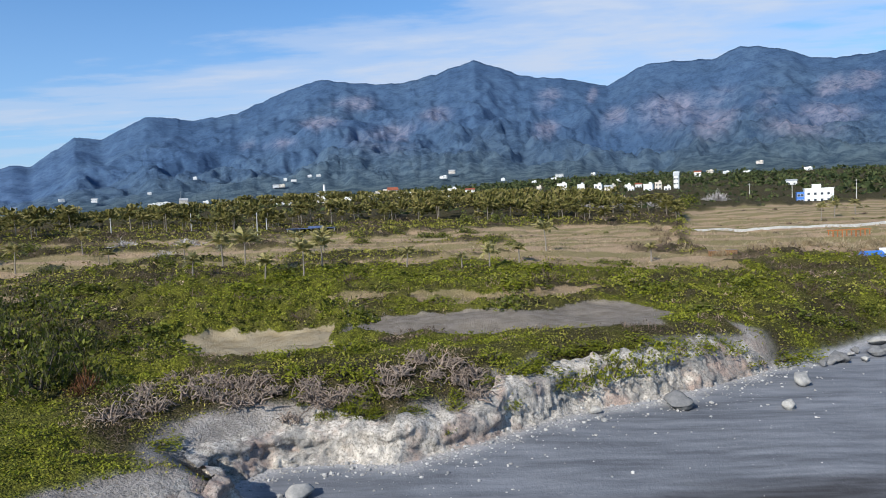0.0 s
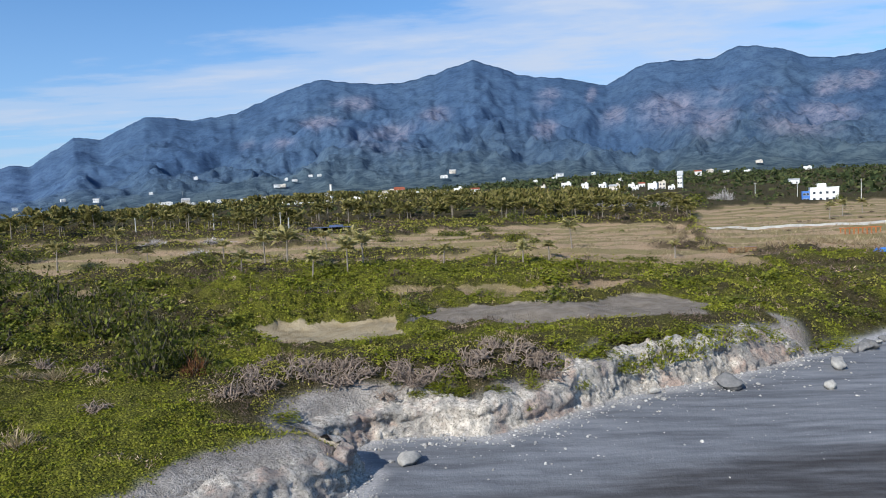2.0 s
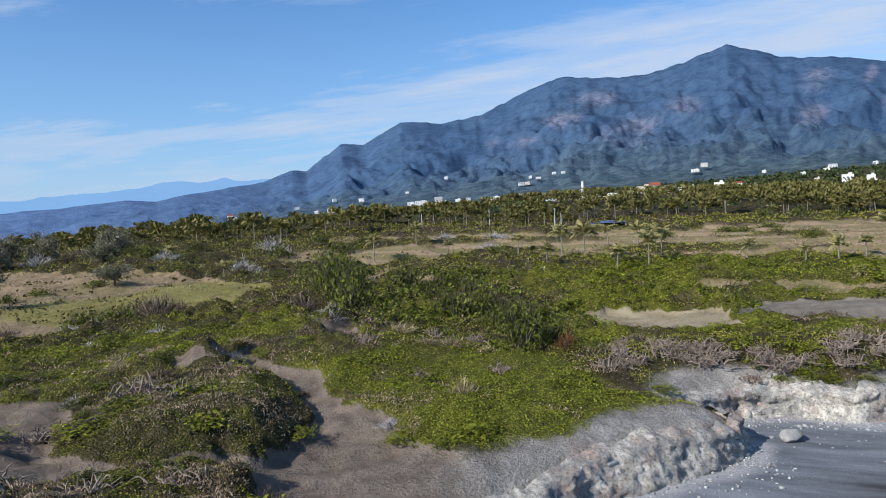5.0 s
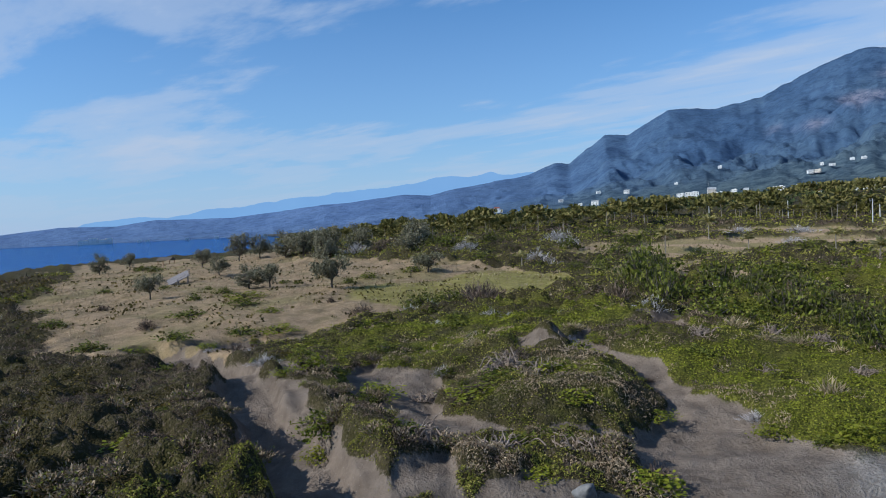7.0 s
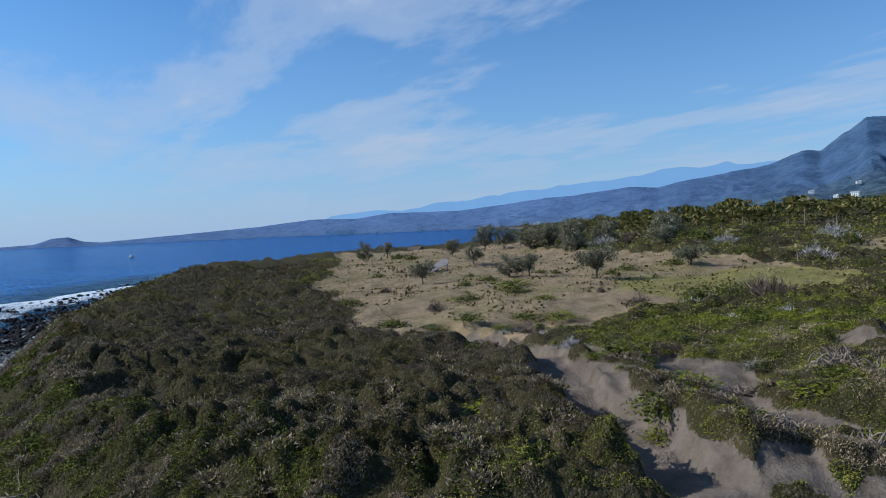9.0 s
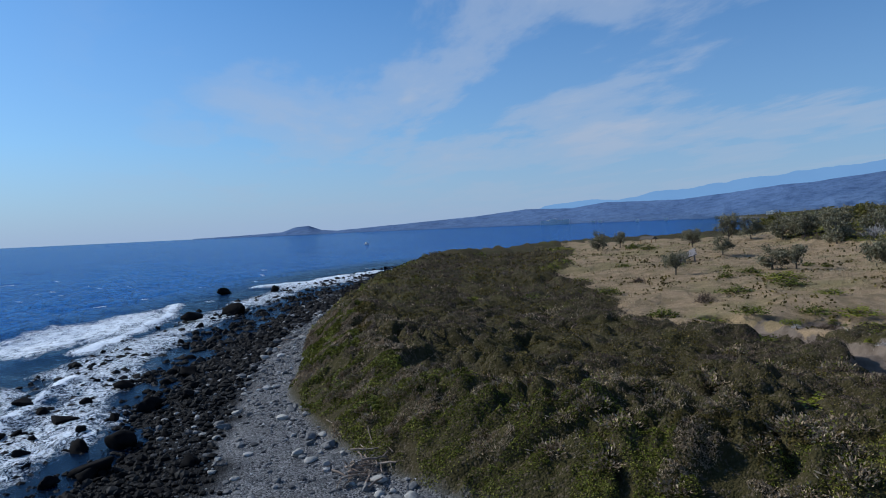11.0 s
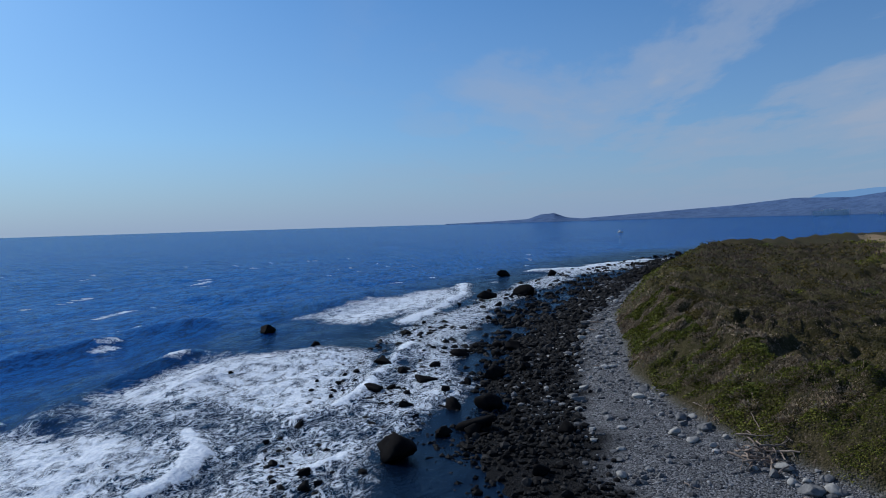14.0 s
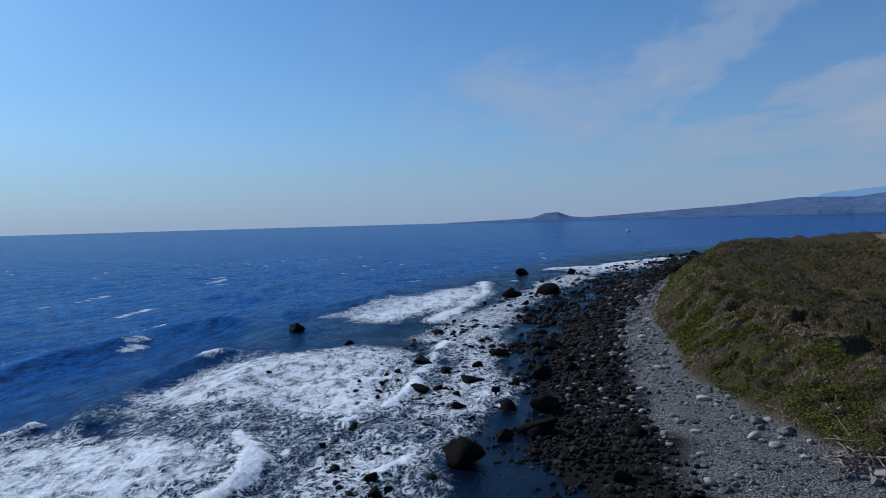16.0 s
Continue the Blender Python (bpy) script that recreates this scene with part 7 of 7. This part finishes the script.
def pole(x, y, high, k):
    top = new("utility_pole", None)
    top.matrix_world = pose(x, y, on_ground(x, y) - 0.3, 0.6 * math.sin(k), 0.6 * math.cos(k * 2), 20 * k)
    part("shaft", mesh_from("shaft", *tube([(0, 0, 0), (0, 0, high * 0.5), (0, 0, high)], [0.2, 0.17, 0.13], 8), CONCRETE), top)
    part("cross_arm", bm_data("cross_arm", [box(1.8, 0.1, 0.12, (0, 0, high - 0.6))], CONCRETE), top)
    tagged(top, "grey concrete utility pole standing among the fields", "utility pole", "poles by the fields")


for k, (qx, qy, qh) in enumerate([(154, 398, 9.5), (170, 382, 9.5), (183, 344, 11), (-70, 229, 8.5), (-70, 240, 6), (-127, 245, 7), (-101, 252, 7.5), (189, 400, 7), (-590, 1425, 34)]):
    pole(qx, qy, qh, k)

# low concrete wall of the field ditch
def ditch_wall():
    line = np.array([(58, 208), (62, 211), (78, 213.5), (94, 215), (125, 219), (170, 224), (220, 230)], float)
    pieces = []
    for (ax, ay), (bx, by) in zip(line, line[1:]):
        n = 6
        x, y = np.linspace(ax, bx, n), np.linspace(ay, by, n)
        side = unit(np.array([-(by - ay), bx - ax])) * 0.2
        z = ground_height(x, y)
        ring = np.stack([np.stack([x - side[0], y - side[1], z - 0.4], -1), np.stack([x - side[0], y - side[1], z + 0.75], -1), np.stack([x + side[0], y + side[1], z + 0.75], -1), np.stack([x + side[0], y + side[1], z - 0.4], -1)], 1)
        i, j = np.meshgrid(np.arange(n - 1), np.arange(4), indexing="ij")
        q = (j + 1) % 4
        pieces.append((ring.reshape(-1, 3), np.stack([i * 4 + j, i * 4 + q, (i + 1) * 4 + q, (i + 1) * 4 + j], -1).reshape(-1, 4)))
    tagged(new("wall_field", mesh_from("wall_field", *joined(pieces), CONCRETE, False)), "low pale concrete wall across the fields", "wall", kind="structure")


ditch_wall()


def pen(x, y, w, d, h, turn):
    """A pen of upright brown boards."""
    top = new("wooden_pen", None)
    top.matrix_world = pose(x, y, on_ground(x, y), 0, 0, turn)
    board = bm_data("board", box(0.26, 0.06, h), PLANK)
    n = int(w / 0.32)
    for k in range(n):
        ob = part("board", board, top)
        ob.location = (-w / 2 + (k + 0.5) * w / n, -d / 2 + 0.02 * math.sin(k * 3), 0.01 * math.cos(k * 5))
    m = int(d / 0.32)
    for k in range(m):
        for side in (-1, 1):
            ob = part("board", board, top)
            ob.matrix_local = pose(side * w / 2, -d / 2 + (k + 0.5) * d / m, 0, 0, 0, 90)
    part("rail", bm_data("rail", [box(w, 0.08, 0.12, (0, -d / 2 - 0.08, h * 0.3)), box(w, 0.08, 0.12, (0, -d / 2 - 0.08, h * 0.8))], PLANK), top)
    part("deck", bm_data("deck", box(w - 0.1, d - 0.1, 0.1, (0, 0, h * 0.9)), GREY_PLANK), top)
    tagged(top, "small pen of upright brown boards on the field edge", "pen", "wooden pens")


pen(51.0, 150.5, 2.8, 2.2, 1.5, -14)
pen(54.2, 150.2, 2.4, 2.0, 1.3, -22)

trellis = new("post_frame", None)
trellis.matrix_world = pose(95.5, 182, on_ground(95.5, 182), 0, 0, 12)
post = bm_data("post", box(0.22, 0.22, 1.7, bevel=0.03), ORANGE)
for k in range(9):
    for row in (0, 1.6):
        part("post", post, trellis).location = (-5.2 + k * 1.3, row, -0.1)
for row in (0, 1.6):
    part("beam", bm_data("beam", box(11.2, 0.2, 0.2, (0, row, 1.6)), ORANGE), trellis)
tagged(trellis, "row of rusty orange posts under long beams", "post frame")

for k, (ox, oy, ow) in enumerate([(66, 146, 1.4), (69, 146.5, 1.2), (72, 143, 1.6), (79, 143, 2.2), (76, 144.5, 1.4)]):
    bush("rust", ox, oy, ow, 0.8, k)

truck = new("truck", None)
truck.matrix_world = pose(77.5, 138.5, on_ground(77.5, 138.5), 0, 0, 8)
cab = box(1.9, 2.1, 2.0, (2.0, 0, 0.6), 0.12)
part("cab", bm_data("cab", cab, WHITE_WALL), truck)
part("windscreen", bm_data("windscreen", box(0.05, 1.7, 0.8, (2.98, 0, 1.6)), GLASS), truck)
part("side_window", bm_data("side_window", box(1.0, 0.05, 0.6, (2.1, -1.07, 1.7)), GLASS), truck)
part("bed", bm_data("bed", box(4.4, 2.1, 0.35, (-1.2, 0, 0.7), 0.04), GREY_ROOF), truck)
tarp = gable(4.2, 2.0, 0.7, 1.0, 0.05)
part("tarpaulin", bm_data("tarpaulin", [tarp, box(4.2, 2.0, 0.5, (-0.0, 0, 0.55))], BLUE_PAINT), truck, "bright blue tarpaulin").location = (-1.2, 0, 0.5)
for wx in (2.0, -0.6, -2.4):
    for wy in (-0.95, 0.95):
        wheel = part("wheel", mesh_from("wheel", *tube([(0, -0.14, 0), (0, -0.13, 0), (0, 0.13, 0), (0, 0.14, 0)], [0.3, 0.42, 0.42, 0.3], 14), RUBBER), truck)
        wheel.location = (wx, wy, 0.42)
        part("hub", mesh_from("hub", *tube([(0, -0.17, 0), (0, 0.17, 0)], [0.2, 0.2], 10), GREY_ROOF), wheel)
tagged(truck, "parked white truck with a blue tarpaulin over its bed", "truck")

shed = new("net_shed", None)
shed.matrix_world = pose(-56, 246, on_ground(-56, 246), 0, 0, 10)
part("roof", bm_data("roof", [box(17, 6, 0.12, (0, 0, 1.7)), box(5, 3, 0.7, (1.5, 0, 1.8))], SHEET), shed, "sheeted blue roof")
for k in range(5):
    for row in (-2.7, 2.7):
        part("post", bm_data("post", box(0.15, 0.15, 2.2, (0, 0, -0.5)), CONCRETE), shed).location = (-8 + 4 * k, row, 0)
part("wall", bm_data("wall", box(16.4, 0.1, 1.6, (0, 2.8, 0)), GREY_ROOF), shed)
tagged(shed, "low open shed with a blue sheet roof", "shed")

# the fallen shelter on the straw field
shelter = new("ruined_shelter", None)
shelter.matrix_world = pose(-208, 73, on_ground(-208, 73), 0, 0, 60)
slope = part("roof", bm_data("roof", [box(0.52, 4.6, 0.07, (-3.0 + 0.55 * k, 0, 0)) for k in range(11)], GREY_PLANK), shelter)
slope.matrix_local = pose(0.3, 0, 1.75, 20, -24, 0)
for k in range(4):
    beam = part("rafter", bm_data("rafter", box(7.4, 0.16, 0.16), GREY_PLANK), shelter)
    beam.matrix_local = pose(-0.2, -2.1 + 1.4 * k, 1.45 + 0.36 * (-2.1 + 1.4 * k), 20, -24, 0)
for wx, wy, wh in ((2.6, -2, 2.6), (2.6, 2, 2.6), (0, -2, 1.5), (0, 2, 1.5)):
    part("post", bm_data("post", box(0.2, 0.2, wh, (0, 0, -0.2)), GREY_PLANK), shelter).location = (wx, wy, 0)
tagged(shelter, "half-fallen shelter of grey weathered boards on the straw field", "shelter")

pavilion = new("pavilion", None)
pavilion.matrix_world = pose(-345, 138, on_ground(-345, 138), 0, 0, 30)
part("roof", bm_data("roof", gable(6.4, 4.6, 1.5, 2.3), BARK), pavilion)
for wx in (-3, 3):
    for wy in (-2, 2):
        part("post", bm_data("post", box(0.25, 0.25, 2.5, (0, 0, -0.15)), PLANK), pavilion).location = (wx, wy, 0)
part("bench", bm_data("bench", box(4.5, 0.5, 0.45, (0, 1.2, 0)), PLANK), pavilion)
tagged(pavilion, "small open wooden pavilion near the sea edge", "pavilion")

boat = new("fishing_boat", None)
boat.matrix_world = pose(-959, 72, 0.1, 0, 0, 30)
hull = bmesh.new()
rings = []
for bx, bw, bz in ((-4.5, 1.1, 1.0), (-2, 1.5, 0.9), (1.5, 1.4, 1.0), (4, 0.6, 1.4), (5, 0.05, 1.7)):
    rings.append([hull.verts.new(p) for p in ((bx, -bw, bz), (bx, -bw * 0.6, -0.3), (bx, bw * 0.6, -0.3), (bx, bw, bz))])
for a, b in zip(rings, rings[1:]):
    for k in range(4):
        hull.faces.new((a[k], b[k], b[(k + 1) % 4], a[(k + 1) % 4]))
hull.faces.new(rings[0])
part("hull", bm_data("hull", hull, GREY_ROOF), boat)
part("cabin", bm_data("cabin", box(2.4, 1.8, 1.9, (-1.2, 0, 0.8), 0.08), WHITE_WALL), boat)
part("mast", mesh_from("mast", *tube([(0.4, 0, 1), (0.4, 0, 4.4)], [0.07, 0.05], 6), GREY_ROOF), boat)
tagged(boat, "small fishing boat far out on the bay", "boat")
